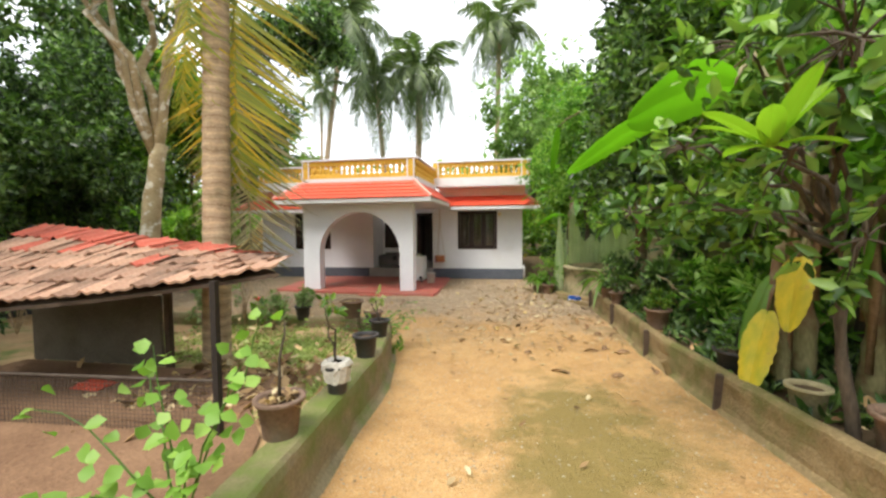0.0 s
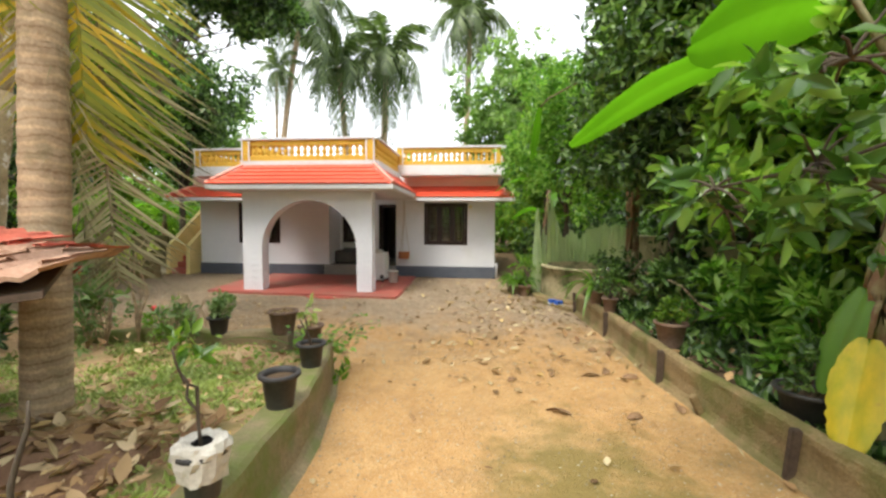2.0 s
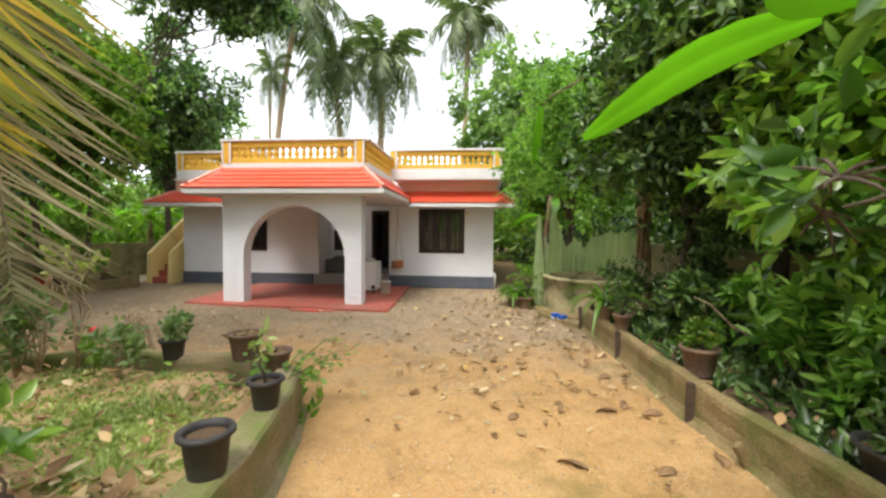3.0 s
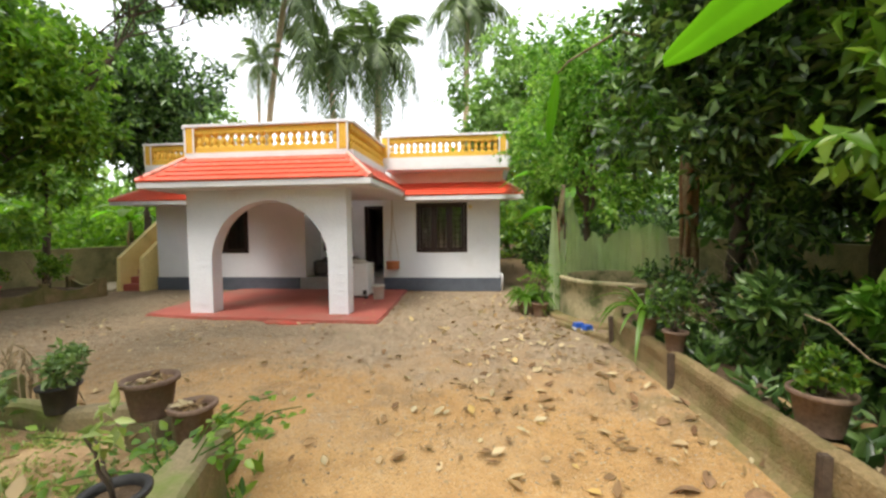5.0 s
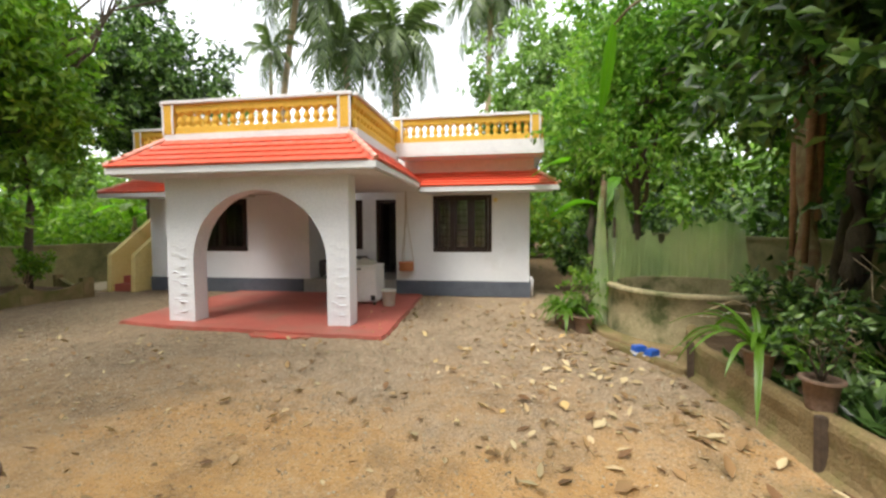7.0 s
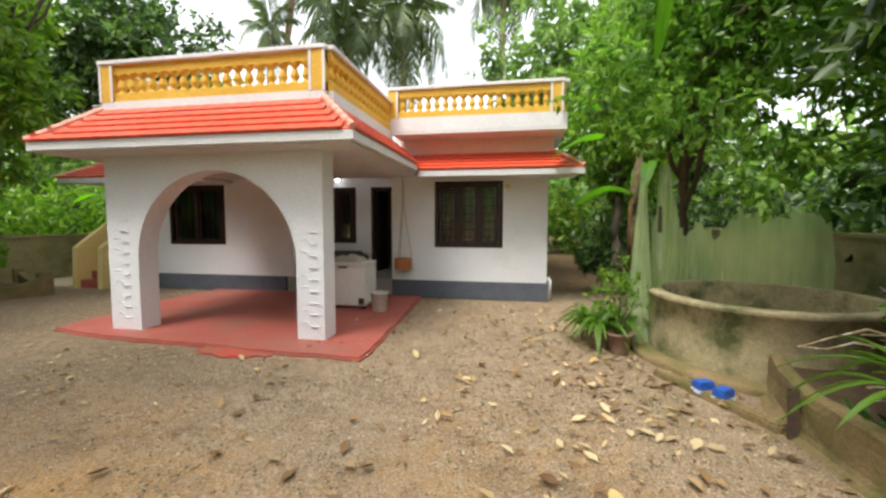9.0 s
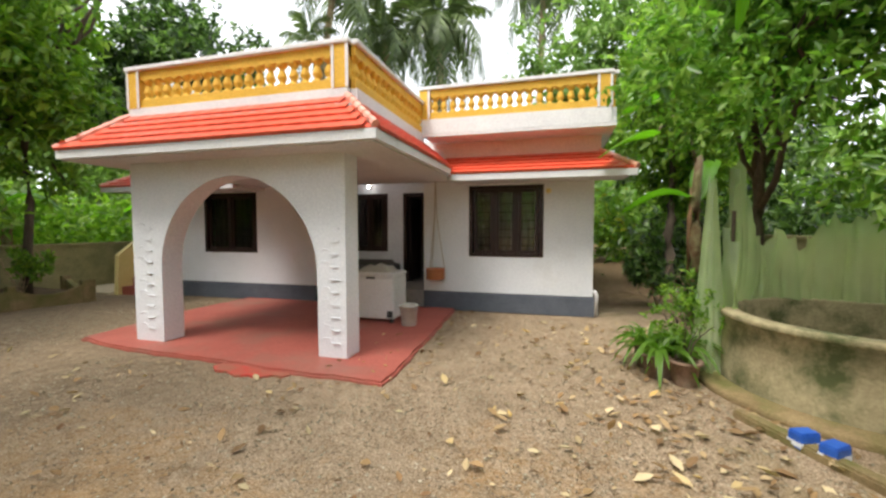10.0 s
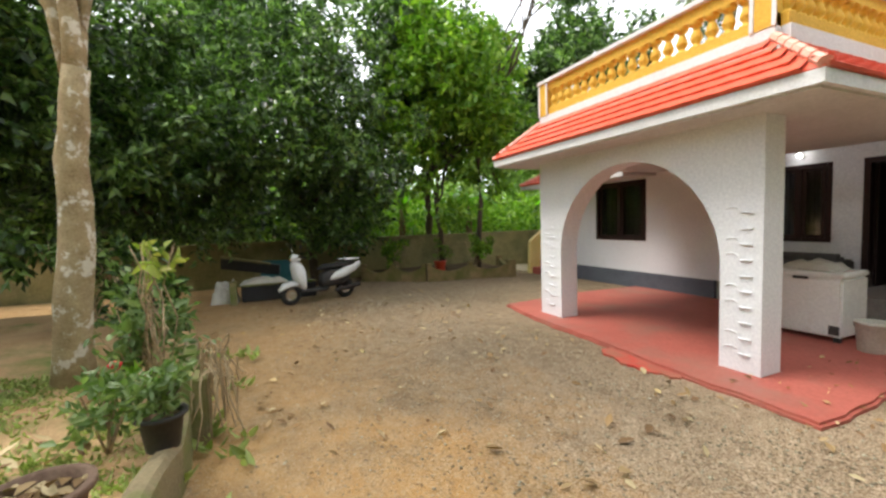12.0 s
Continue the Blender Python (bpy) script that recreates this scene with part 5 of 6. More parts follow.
net = thing("well_net", WX, WY, 0.755, "pale green agricultural net hung round the well on poles", "net")
part("cloth", net_sheet(3.05, 0.4, 1.10, 0.0, 0.80, 0.17, peak=0.85), "net", net, smooth=True)
bm = net_sheet(0, 6.283, 0.17, -0.80, 1.45, 0.09, 40, taper=0.8)
part("net_fold", bm, "net", net, "gathered hanging net", True, m=Matrix.Translation((-1.26, 0.25, 0)))
for a in (2.9,):
    bm = bmesh.new()
    tube(bm, [(1.08 * math.cos(a), 1.08 * math.sin(a), -0.02), (1.08 * math.cos(a), 1.08 * math.sin(a), 1.05)], 0.022, 8)
    part("pole", bm, "bark", net)

for y, h in ((8.31, 0.38), (6.44, 0.37), (4.78, 0.36), (10.04, 0.40), (5.72, 0.2)):
    x = right_edge(y) - 0.035
    tagged(part("edging_post", boxes((-0.03, 0.035, -0.028, 0.028, -0.05, h), bev=0.008), "kerb" if h < 0.3 else "post", m=pose(x, y, 0, R.normal() * 2, R.normal() * 2 - (24 if h < 0.3 else 0), R.normal() * 6)), "short dark stone post against the retaining wall", "post", "edging posts")
tagged(part("edging_post", boxes((-3.94, -3.70, 6.66, 6.90, -0.05, 0.52), bev=0.012), "concrete"), "square mossy concrete post at the bed corner", "post", "edging posts")
tagged(part("edging_post", boxes((-2.34, -2.10, 6.40, 6.64, -0.05, 0.40), bev=0.012), "concrete"), "short concrete stub carrying a flower pot", "post", "edging posts")
tagged(part("edging_post", boxes((-9.98, -9.84, 6.62, 6.76, -0.05, 0.50), bev=0.012), "concrete"), "square concrete post beside the rubbish heap", "post", "edging posts")


def scalloped(x0, y0, x1, y1, bays, h=0.42):
    """A garden edging with hanging curves between short pillars."""
    t = thing("scalloped_edging", x0, y0, 0, "low mossy concrete edging with scalloped top and small pillars", "garden wall", kind="structure")
    d = Vector((x1 - x0, y1 - y0, 0))
    L = d.length
    t.matrix_basis = Matrix.Translation((x0, y0, 0)) @ Matrix.Rotation(math.atan2(d.y, d.x), 4, "Z")
    w = L / bays
    for b in range(bays):
        bm = bmesh.new()
        n = 14
        top = [(b * w + w * i / n, h - 0.17 * math.sin(math.pi * i / n)) for i in range(n + 1)]
        f = bm.faces.new([bm.verts.new((u, -0.05, z)) for u, z in [(b * w, -0.05), *top, ((b + 1) * w, -0.05)]])
        g = bmesh.ops.extrude_face_region(bm, geom=[f])
        bmesh.ops.translate(bm, verts=[v for v in g["geom"] if isinstance(v, bmesh.types.BMVert)], vec=(0, 0.1, 0))
        bmesh.ops.recalc_face_normals(bm, faces=bm.faces)
        part("bay", bm, "kerb", t)
    for b in range(bays + 1):
        part("pillar", boxes((b * w - 0.06, b * w + 0.06, -0.065, 0.115, -0.05, h + 0.06), bev=0.01), "kerb", t)


bed("flower_bed", [(-11.76, 10.02), (-10.82, 11.45), (-10.26, 13.85), (-12.7, 14.1), (-12.7, 9.95)], 0.2, "soil", "dark soil bed behind the scalloped edging", 0.02)
scalloped(-11.8, 9.9, -10.78, 11.35, 2)
scalloped(-10.72, 11.5, -10.18, 13.75, 2)
scalloped(-10.2, 13.9, -11.6, 14.3, 1)

# ---------------------------------------------------------------- porch things
fz = thing("chest_freezer", -3.12, 13.75, 0.045, "white chest freezer with clutter lying on its lid", "freezer")
part("body", boxes((-0.38, 0.42, -0.30, 0.30, 0.06, 0.76), bev=0.02), "enamel", fz)
part("lid", boxes((-0.39, 0.43, -0.315, 0.31, 0.765, 0.83), bev=0.018), "enamel", fz)
part("handle", boxes((-0.06, 0.10, -0.335, -0.31, 0.735, 0.765), bev=0.006), "black_plastic", fz)
part("grille", boxes((0.30, 0.40, -0.304, -0.29, 0.09, 0.20)), "black_plastic", fz)
for sx in (-0.33, 0.37):
    for sy in (-0.25, 0.25):
        part("foot", boxes((sx - 0.03, sx + 0.03, sy - 0.03, sy + 0.03, 0.0, 0.062)), "black_plastic", fz)


def rag(x, y, z, sx, sy, h, mat, label, category, name):
    bm = bmesh.new()
    bmesh.ops.create_grid(bm, x_segments=14, y_segments=10, size=0.5)
    for v in bm.verts:
        e = max(0, 1 - max(abs(v.co.x), abs(v.co.y)) * 2)
        v.co = Vector((v.co.x * sx, v.co.y * sy, 0.004 + h * min(1, e * 3) * (0.5 + 0.5 * noise.noise(Vector((v.co.x * 5 + x, v.co.y * 5, z))))))
    g = bmesh.ops.extrude_face_region(bm, geom=list(bm.faces))
    bmesh.ops.translate(bm, verts=[v for v in g["geom"] if isinstance(v, bmesh.types.BMVert)], vec=(0, 0, 0.006))
    ob = part(name, bm, mat, smooth=True)
    ob.matrix_basis = pose(x, y, z)
    return tagged(ob, label, category)


rag(-3.10, 13.72, 0.876, 0.62, 0.42, 0.15, "plastic_white", "crumpled pale cloth on the freezer lid", "cloth", "folded_cloth")
bk = thing("bucket", -2.42, 13.42, 0.045, "chalky white plastic bucket on the porch floor", "bucket")
part("pail", lathe([(0.001, 0.0), (0.115, 0), (0.12, 0.01), (0.145, 0.30), (0.155, 0.305), (0.155, 0.33), (0.145, 0.335), (0.135, 0.32), (0.112, 0.03), (0.001, 0.025)], 28), "plastic_white", bk, smooth=True)
bm = bmesh.new()
tube(bm, [(0.15 * math.cos(a), -0.03 - 0.05 * math.sin(a), 0.32 - 0.12 * math.sin(a)) for a in np.linspace(0, math.pi, 12)], 0.004, 6)
part("handle", bm, "chrome", bk)

hb = thing("hanging_basket", -2.38, 14.80, 0.62, "orange-brown woven basket hung by ropes at the wall corner", "basket")
part("basket", lathe([(0.001, 0), (0.15, 0.0), (0.17, 0.02), (0.165, 0.10), (0.18, 0.2), (0.19, 0.215), (0.175, 0.22), (0.16, 0.2), (0.15, 0.03), (0.001, 0.025)], 20), "orange_cloth", hb, smooth=True)
for i in range(5):
    bm = bmesh.new()
    tube(bm, [(0.178 * math.cos(a), 0.178 * math.sin(a), 0.03 + i * 0.042) for a in np.linspace(0, 2 * math.pi, 25)], 0.009, 6, False)
    part("band", bm, "orange_cloth", hb)
for i in range(3):
    a = i * 2.094 + 0.4
    bm = bmesh.new()
    tube(bm, [(0.18 * math.cos(a), 0.18 * math.sin(a), 0.2), (0.03 * math.cos(a), 0.03 * math.sin(a), 1.2), (0, 0, 1.9)], 0.006, 6)
    part("rope", bm, "rope", hb)

sf = thing("sofa", -4.2, 15.72, FLOOR, "grey upholstered sofa on the raised veranda", "sofa")
part("base", boxes((-0.62, 0.50, -0.32, 0.30, 0.05, 0.26), bev=0.03), "grey_cloth", sf)
for i in range(2):
    part("seat_cushion", boxes((-0.60 + i * 0.55, -0.07 + i * 0.55, -0.34, 0.16, 0.26, 0.40), bev=0.04), "grey_cloth", sf)
part("backrest", boxes((-0.62, 0.50, 0.14, 0.31, 0.26, 0.52), bev=0.05), "grey_cloth", sf)
for sx in (-0.70, 0.50):
    part("armrest", boxes((sx, sx + 0.12, -0.33, 0.30, 0.05, 0.44), bev=0.03), "grey_cloth", sf)
for sx in (-0.64, 0.56):
    for sy in (-0.28, 0.26):
        part("leg", boxes((sx - 0.03, sx + 0.03, sy - 0.03, sy + 0.03, 0, 0.055)), "darkwood", sf)

wl_ = thing("wall_lamp", -4.35, REC_Y - 0.005, 2.58, "small lit bulb in a white wall holder", "lamp")
part("holder", lathe([(0.001, 0), (0.045, 0), (0.045, 0.02), (0.025, 0.03), (0.025, 0.06), (0.001, 0.06)], 16), "rail_white", wl_, m=pose(0, 0, 0, 90, 0, 0))
part("bulb", lathe([(0.012, 0.055), (0.02, 0.075), (0.032, 0.10), (0.032, 0.125), (0.018, 0.15), (0.001, 0.155)], 16), "bulb", wl_, m=pose(0, 0, 0, 90, 0, 0), smooth=True)

em = thing("eave_lamp", -0.27, FRONT - 0.002, 2.30, "small brass-coloured lamp holder beside the window", "lamp")
part("holder", lathe([(0.001, 0), (0.05, 0), (0.05, 0.015), (0.03, 0.03), (0.035, 0.09), (0.001, 0.09)], 16), "cream", em, m=pose(0, 0, 0, 90, 0, 0))

# tins by the well
for x, y, r in ((1.66, 10.78, 20), (1.76, 10.62, 35)):
    tn = thing("paint_tin", x, y, 0.005, "blue and white printed tin box on the ground", "tin", "tins by the well", rz=r)
    part("box", boxes((-0.08, 0.08, -0.055, 0.055, 0, 0.115), bev=0.006), "blue", tn)
    part("label_band", boxes((-0.082, 0.082, -0.057, 0.057, 0.02, 0.055)), "paper", tn)
    part("lid", boxes((-0.074, 0.074, -0.05, 0.05, 0.115, 0.126), bev=0.003), "blue", tn)

# ---------------------------------------------------------------- pots and plants
def pot_plant(x, y, z, r, h, mat, label, kind="bush", size=0.3, leaf="leaf_mid"):
    t = potted(x, y, z, r, h, mat, label)
    if kind == "bush":
        stems(t, [(R.normal() * size * 0.4, R.normal() * size * 0.4, h + size * (0.6 + 0.5 * R.random())) for _ in range(5)], 0.008, "bark", base=(0, 0, h * 0.8))
        bush((0, 0, h + size * 0.75), (size, size, size * 0.9), 60, 6, 0.08, 0.07, leaf, parent=t)
    elif kind == "strap":
        strap_leaves(t, 34, size, 0.055, leaf, z=h * 0.85)
    elif kind == "stick":
        stems(t, [(R.normal() * 0.06, R.normal() * 0.06, h + size), (R.normal() * 0.12, R.normal() * 0.12, h + size * 0.7)], 0.010, "bark", base=(0, 0, h * 0.8))
        bush((0, 0, h + size), (0.1, 0.1, 0.1), 8, 5, 0.05, 0.08, leaf, parent=t)
    elif kind == "dry":
        n = 40
        P = np.stack([R.normal(size=n) * r * 0.4, R.normal(size=n) * r * 0.4, h * 0.86 + 0.03 * R.random(n)], 1)
        part("dry_leaves", leaf_mesh("dry_leaves", P, unit(n) * [1, 1, 0.3], unit(n) * 0.3 + [0, 0, 1], 0.09, 0.04, "fallen"), None, t, "curled dry leaves")
    return t


pot_plant(-1.20, 2.90, 0.42, 0.15, 0.26, "terracotta", "wide brown clay pot full of dry leaves on the bed edge", "dry")
stems(bpy.data.objects["plant_pot"], [(0.02, 0.05, 0.75)], 0.012, "bark", base=(0, 0, 0.25))
pot_plant(-1.13, 3.62, 0.42, 0.10, 0.24, "black_plastic", "small dark pot with a white plastic bag on the bed edge", "stick", 0.5)
bag = bpy.data.objects["plant_pot.001"]
bm = lathe([(0.098, 0.10), (0.108, 0.14), (0.112, 0.18), (0.115, 0.22), (0.120, 0.25), (0.105, 0.275), (0.08, 0.28), (0.05, 0.265)], 26)
for v in bm.verts:
    k = 1 + 0.16 * noise.noise(v.co * 22) + 0.10 * noise.noise(v.co * 47)
    v.co.x *= k
    v.co.y *= k
    v.co.z += 0.02 * noise.noise(v.co * 30)
part("plastic_bag", bm, "plastic_white", bag, "crumpled white plastic bag")
pot_plant(-1.24, 4.56, 0.42, 0.125, 0.25, "black_plastic", "black plastic pot of bare soil on the mossy edging", "none")
pot_plant(-1.37, 5.38, 0.42, 0.115, 0.22, "black_plastic", "black plastic pot with a scrappy trailing plant", "stick", 0.28, "grass")
pot_plant(-2.22, 6.52, 0.40, 0.165, 0.27, "terracotta", "brown clay pot standing on a concrete stub", "dry")
pot_plant(-1.84, 6.44, 0.28, 0.135, 0.25, "terracotta", "brown clay pot among trailing weeds", "dry")
pot_plant(-3.18, 6.72, 0.30, 0.125, 0.22, "black_plastic", "dark pot with a leafy pale green seedling on the edging", "bush", 0.17, "leaf_pale")
pot_plant(2.55, 5.05, 0.27, 0.20, 0.26, "black_plastic", "dark grey bowl-shaped pot with a spindly plant", "bush", 0.2, "leaf_dark")
pot_plant(2.66, 4.2, 0.25, 0.14, 0.24, "well", "dirty pale plastic tub by the banana stems", "none")
pot_plant(2.13, 9.15, 0.36, 0.12, 0.23, "terracotta", "clay pot of arching strap leaves on the retaining wall", "strap", 0.75, "leaf_bright")
pot_plant(2.17, 8.5, 0.36, 0.115, 0.22, "terracotta", "clay pot with a dark bushy plant on the retaining wall", "bush", 0.38, "leaf_dark")
pot_plant(2.36, 6.83, 0.32, 0.17, 0.28, "terracotta", "clay pot among leafy plants in the planting bed", "bush", 0.2, "leaf_mid")
pot_plant(2.80, 3.5, 0.25, 0.18, 0.32, "terracotta", "tall clay pot at the edge of the planting bed", "none")
for x, y, r, k in ((0.98, 12.1, 0.19, "strap"), (1.22, 12.32, 0.17, "strap"), (1.18, 11.92, 0.15, "bush"), (1.32, 12.5, 0.16, "bush"), (0.92, 12.4, 0.15, "strap")):
    pot_plant(x, y, 0, r, 0.26, "terracotta", "clay bowl pot crowded with yellow-green leaves near the well", k, 0.55, "leaf_bright")
pot_plant(-11.0, 11.95, 0.2, 0.17, 0.3, "red_plastic", "red plastic pot with a leafy shrub by the edging", "bush", 0.42, "leaf_mid")


def shrub(x, y, z, label, r, n, leaf, mat, lift=0.5, twig=0.14, width=0.42, name="shrub", per=7):
    t = thing(name, x, y, z, label, "shrub")
    stems(t, [(R.normal() * r[0] * 0.5, R.normal() * r[1] * 0.5, lift + r[2] * (0.3 + 0.5 * R.random())) for _ in range(8)], 0.009, "bark_palm")
    bush((0, 0, lift), r, n, per, twig, leaf, mat, width, 10, t)
    return t


shrub(-4.45, 6.4, 0.17, "leggy green shrub in the garden bed corner", (0.36, 0.36, 0.55), 30, 0.12, "leaf_pale", 0.7, per=5)
shrub(-4.15, 6.55, 0.17, "tall sprig with yellow-green top leaves in the bed", (0.2, 0.2, 0.2), 8, 0.13, "leaf_tip", 1.2, per=5)
shrub(-3.5, 6.35, 0.17, "small pale green shrub by the corner post", (0.3, 0.26, 0.26), 42, 0.09, "leaf_pale", 0.36, per=5)
shrub(-4.6, 6.3, 0.17, "low green shrub behind the forked tree", (0.45, 0.4, 0.4), 55, 0.10, "leaf_pale", 0.45)
shrub(-5.8, 6.0, 0.17, "green bush under the trees", (0.6, 0.5, 0.6), 130, 0.12, "leaf_dark", 0.6)
shrub(-6.9, 5.2, 0.29, "green bush under the trees", (0.7, 0.6, 0.7), 140, 0.12, "leaf_dark", 0.7)
# bushes here take lit or dark leaf colour for sun and shade
shrub(3.3, 6.8, 0.25, "lush dark green bush of pointed leaves in the planting bed", (0.75, 0.7, 0.5), 230, 0.20, "leaf_lit", 0.6, 0.15, 0.28)
shrub(3.1, 7.9, 0.25, "leafy green bush in the planting bed", (0.6, 0.6, 0.45), 150, 0.18, "leaf_dark", 0.5, 0.15, 0.3)
shrub(3.3, 5.8, 0.2, "leafy green bush beside the banana stems", (0.6, 0.6, 0.5), 150, 0.17, "leaf_lit", 0.55, 0.15, 0.3)
shrub(2.75, 9.6, 0.2, "dusty dark bush leaning over the retaining wall", (0.55, 0.5, 0.5), 170, 0.09, "leaf_dark", 0.7)
shrub(3.6, 9.2, 0.2, "dark bush in the shade of the trees", (0.8, 0.8, 0.7), 200, 0.16, "leaf_dark", 0.7)
shrub(4.2, 7.4, 0.2, "dark bush against the wall", (0.8, 0.8, 0.8), 200, 0.16, "leaf_dark", 0.8)
shrub(4.0, 3.2, 0.2, "dark bush against the wall", (0.8, 0.9, 0.8), 180, 0.18, "leaf_dark", 0.8)
shrub(-11.55, 10.8, 0.2, "small leafy shrub behind the scalloped edging", (0.4, 0.4, 0.4), 80, 0.12, "leaf_mid", 0.6)
shrub(-11.0, 13.1, 0.2, "yellow-green shrub in the scalloped bed", (0.4, 0.4, 0.4), 90, 0.12, "leaf_bright", 0.6)
shrub(2.3, 14.9, 0.0, "green shrub beside the house corner", (0.45, 0.45, 0.45), 90, 0.14, "leaf_dark", 0.5)
shrub(1.9, 16.5, 0.0, "green shrub along the side path", (0.6, 0.6, 0.6), 130, 0.15, "leaf_dark", 0.6)

# heart-leaved creeper on the bed edge near the start
cr = thing("creeper", -1.16, 2.05, 0.42, "bright green heart-leaved creeper sprawling on the edging wall", "creeper")
ends = [(-0.45, 0.25, 0.5), (-0.25, 0.15, 0.62), (0.12, 0.2, 0.55), (0.1, -0.05, 0.35), (-0.6, -0.05, 0.42), (-0.3, -0.2, 0.2), (0.15, 0.32, 0.75), (-0.1, -0.25, 0.1)]
ends = [tuple(1.25 * k for k in e) for e in ends]
stems(cr, ends, 0.006, "leaf_mid")
P, D = [], []
for e in ends:
    for k in range(16):
        s = 0.2 + 0.85 * k / 16
        P.append(np.array(e) * s + R.normal(size=3) * 0.045 + [0, 0, 0.06 * math.sin(math.pi * s)])
P = np.array(P)
part("leaves", leaf_mesh("leaves", P, unit(len(P)) * [1, 1, 0.4] + [0, -0.3, -0.1], unit(len(P)) * 0.5 + [0.2, -0.5, 0.8], 0.088 * (0.6 + 0.6 * R.random(len(P))), 0.078, "creeper", 0.12), None, cr)

tp = thing("trailing_plant", -1.62, 5.95, 0.3, "straggling green plant trailing over the end of the edging", "creeper")
ends = [(0.62, 0.35, 0.30), (0.55, 0.12, 0.45), (0.42, 0.6, 0.12), (-0.3, 0.35, 0.1), (-0.45, -0.2, 0.1), (-1.25, 0.28, 0.03), (0.1, 0.45, 0.25), (-0.2, 0.05, 0.3), (0.3, 0.3, 0.05)]
stems(tp, ends, 0.006, "leaf_mid")
P = np.array([np.array(e) * s for e in ends for s in np.linspace(0.3, 1.0, 15)])
P += R.normal(size=P.shape) * [0.06, 0.06, 0.03]
part("leaves", leaf_mesh("leaves", P, unit(len(P)) * [1, 1, 0.3], unit(len(P)) * 0.4 + [0, -0.2, 0.9], 0.075 * (0.6 + 0.7 * R.random(len(P))), 0.05, "leaf_bright", 0.15), None, tp)

# ---------------------------------------------------------------- bananas


def banana_leaf(parent, base, tip, width, mat="leaf_banana", arch=0.25, roll=0.0, tear=0.12, label="", name="leaf"):
    """A banana blade from base to tip, arching up between them."""
    base, tip = Vector(base), Vector(tip)
    d = tip - base
    L = d.length
    x = d.normalized()
    y = Vector((0, 0, 1)).cross(x).normalized()
    z = x.cross(y)
    bm = bmesh.new()
    rows, n = [], 22
    for i in range(n + 1):
        s = i / n
        c = base + d * s + Vector((0, 0, 1)) * (arch * L * math.sin(math.pi * s) * (1 - 0.3 * s))
        w = width * 0.5 * (math.sin(math.pi * min(1, 0.04 + 0.95 * s)) ** 0.5)
        row = []
        for u in (-1, -0.66, -0.33, -0.05, 0.05, 0.33, 0.66, 1):
            jag = 1 - tear * R.random() if abs(u) == 1 else 1
            o = y * (u * w * jag) + z * (abs(u) * w * 0.16 - abs(u) ** 3 * w * 0.25 - (0.012 if abs(u) < 0.1 else 0) + 0.0015 * math.sin(i * 2.1))
            o.rotate(Matrix.Rotation(roll, 3, x))
            row.append(bm.verts.new(c + o))
        rows.append(row)
    for a, b in zip(rows, rows[1:]):
        for i in range(7):
            bm.faces.new((a[i], a[i + 1], b[i + 1], b[i]))
    return part(name, bm, mat, parent, label, True)


def banana(x, y, z, h, r, label, leaves):
    t = thing("banana_plant", x, y, z, label, "banana plant", "banana plants")
    bm = bmesh.new()
    tube(bm, [(0.02 * math.sin(k), 0.02 * math.cos(k * 1.3), -0.05 + h * k / 7) for k in range(8)], [r * (1.25 - 0.09 * k) for k in range(8)], 12)
    part("stem", bm, "banana_stem", t, smooth=True)
    for i in range(3):
        a = R.random() * 6.28
        bm = bmesh.new()
        tube(bm, [(r * 1.05 * math.cos(a), r * 1.05 * math.sin(a), h * (0.15 + 0.1 * i)), (r * 1.0 * math.cos(a + 0.2), r * 1.0 * math.sin(a + 0.2), h * (0.5 + 0.1 * i)), (r * 0.9 * math.cos(a), r * 0.9 * math.sin(a), h * 0.8)], [0.03, 0.045, 0.02], 6)
        part("dry_sheath", bm, "dry", t, "peeling dry leaf sheath", True)
    for spec in leaves:
        banana_leaf(t, *spec)
        b = Vector(spec[0])
        if Vector((b.x, b.y)).length > 0.12:
            bm = bmesh.new()
            tube(bm, [(0, 0, min(h * 0.92, b.z + 0.55)), (b.x * 0.5, b.y * 0.5, b.z + 0.42), (b.x * 0.9, b.y * 0.9, b.z + 0.16), b], [0.03, 0.024, 0.018, 0.014], 8)
            part("stalk", bm, "banana_stem", t, smooth=True)
    return t


banana(3.05, 4.95, 0.2, 2.5, 0.10, "banana plant with a huge bright green leaf over the drive", [
    ((-0.72, 0.50, 2.92), (-2.06, 1.05, 2.28), 0.47, "leaf_banana", 0.10, 0.35, 0.06),
    ((-0.85, -0.45, 2.80), (-1.75, -0.6, 2.52), 0.62, "leaf_banana", 0.10, 0.75, 0.06),
    ((0, 0, 2.4), (0.7, 1.0, 3.1), 0.5, "leaf_banana", 0.2, 0),
    ((0, 0, 2.4), (0.9, -0.6, 3.0), 0.5, "leaf_banana", 0.2, 0),
    ((-0.42, -0.24, 0.80), (-0.66, -0.40, 0.08), 0.31, "leaf_yellow", 0.06, 0.0, 0.12, "yellow withering banana leaf"),
    ((-0.30, -0.05, 1.10), (-0.58, -0.10, 0.38), 0.34, "leaf_lit", 0.06, 0.15),
])
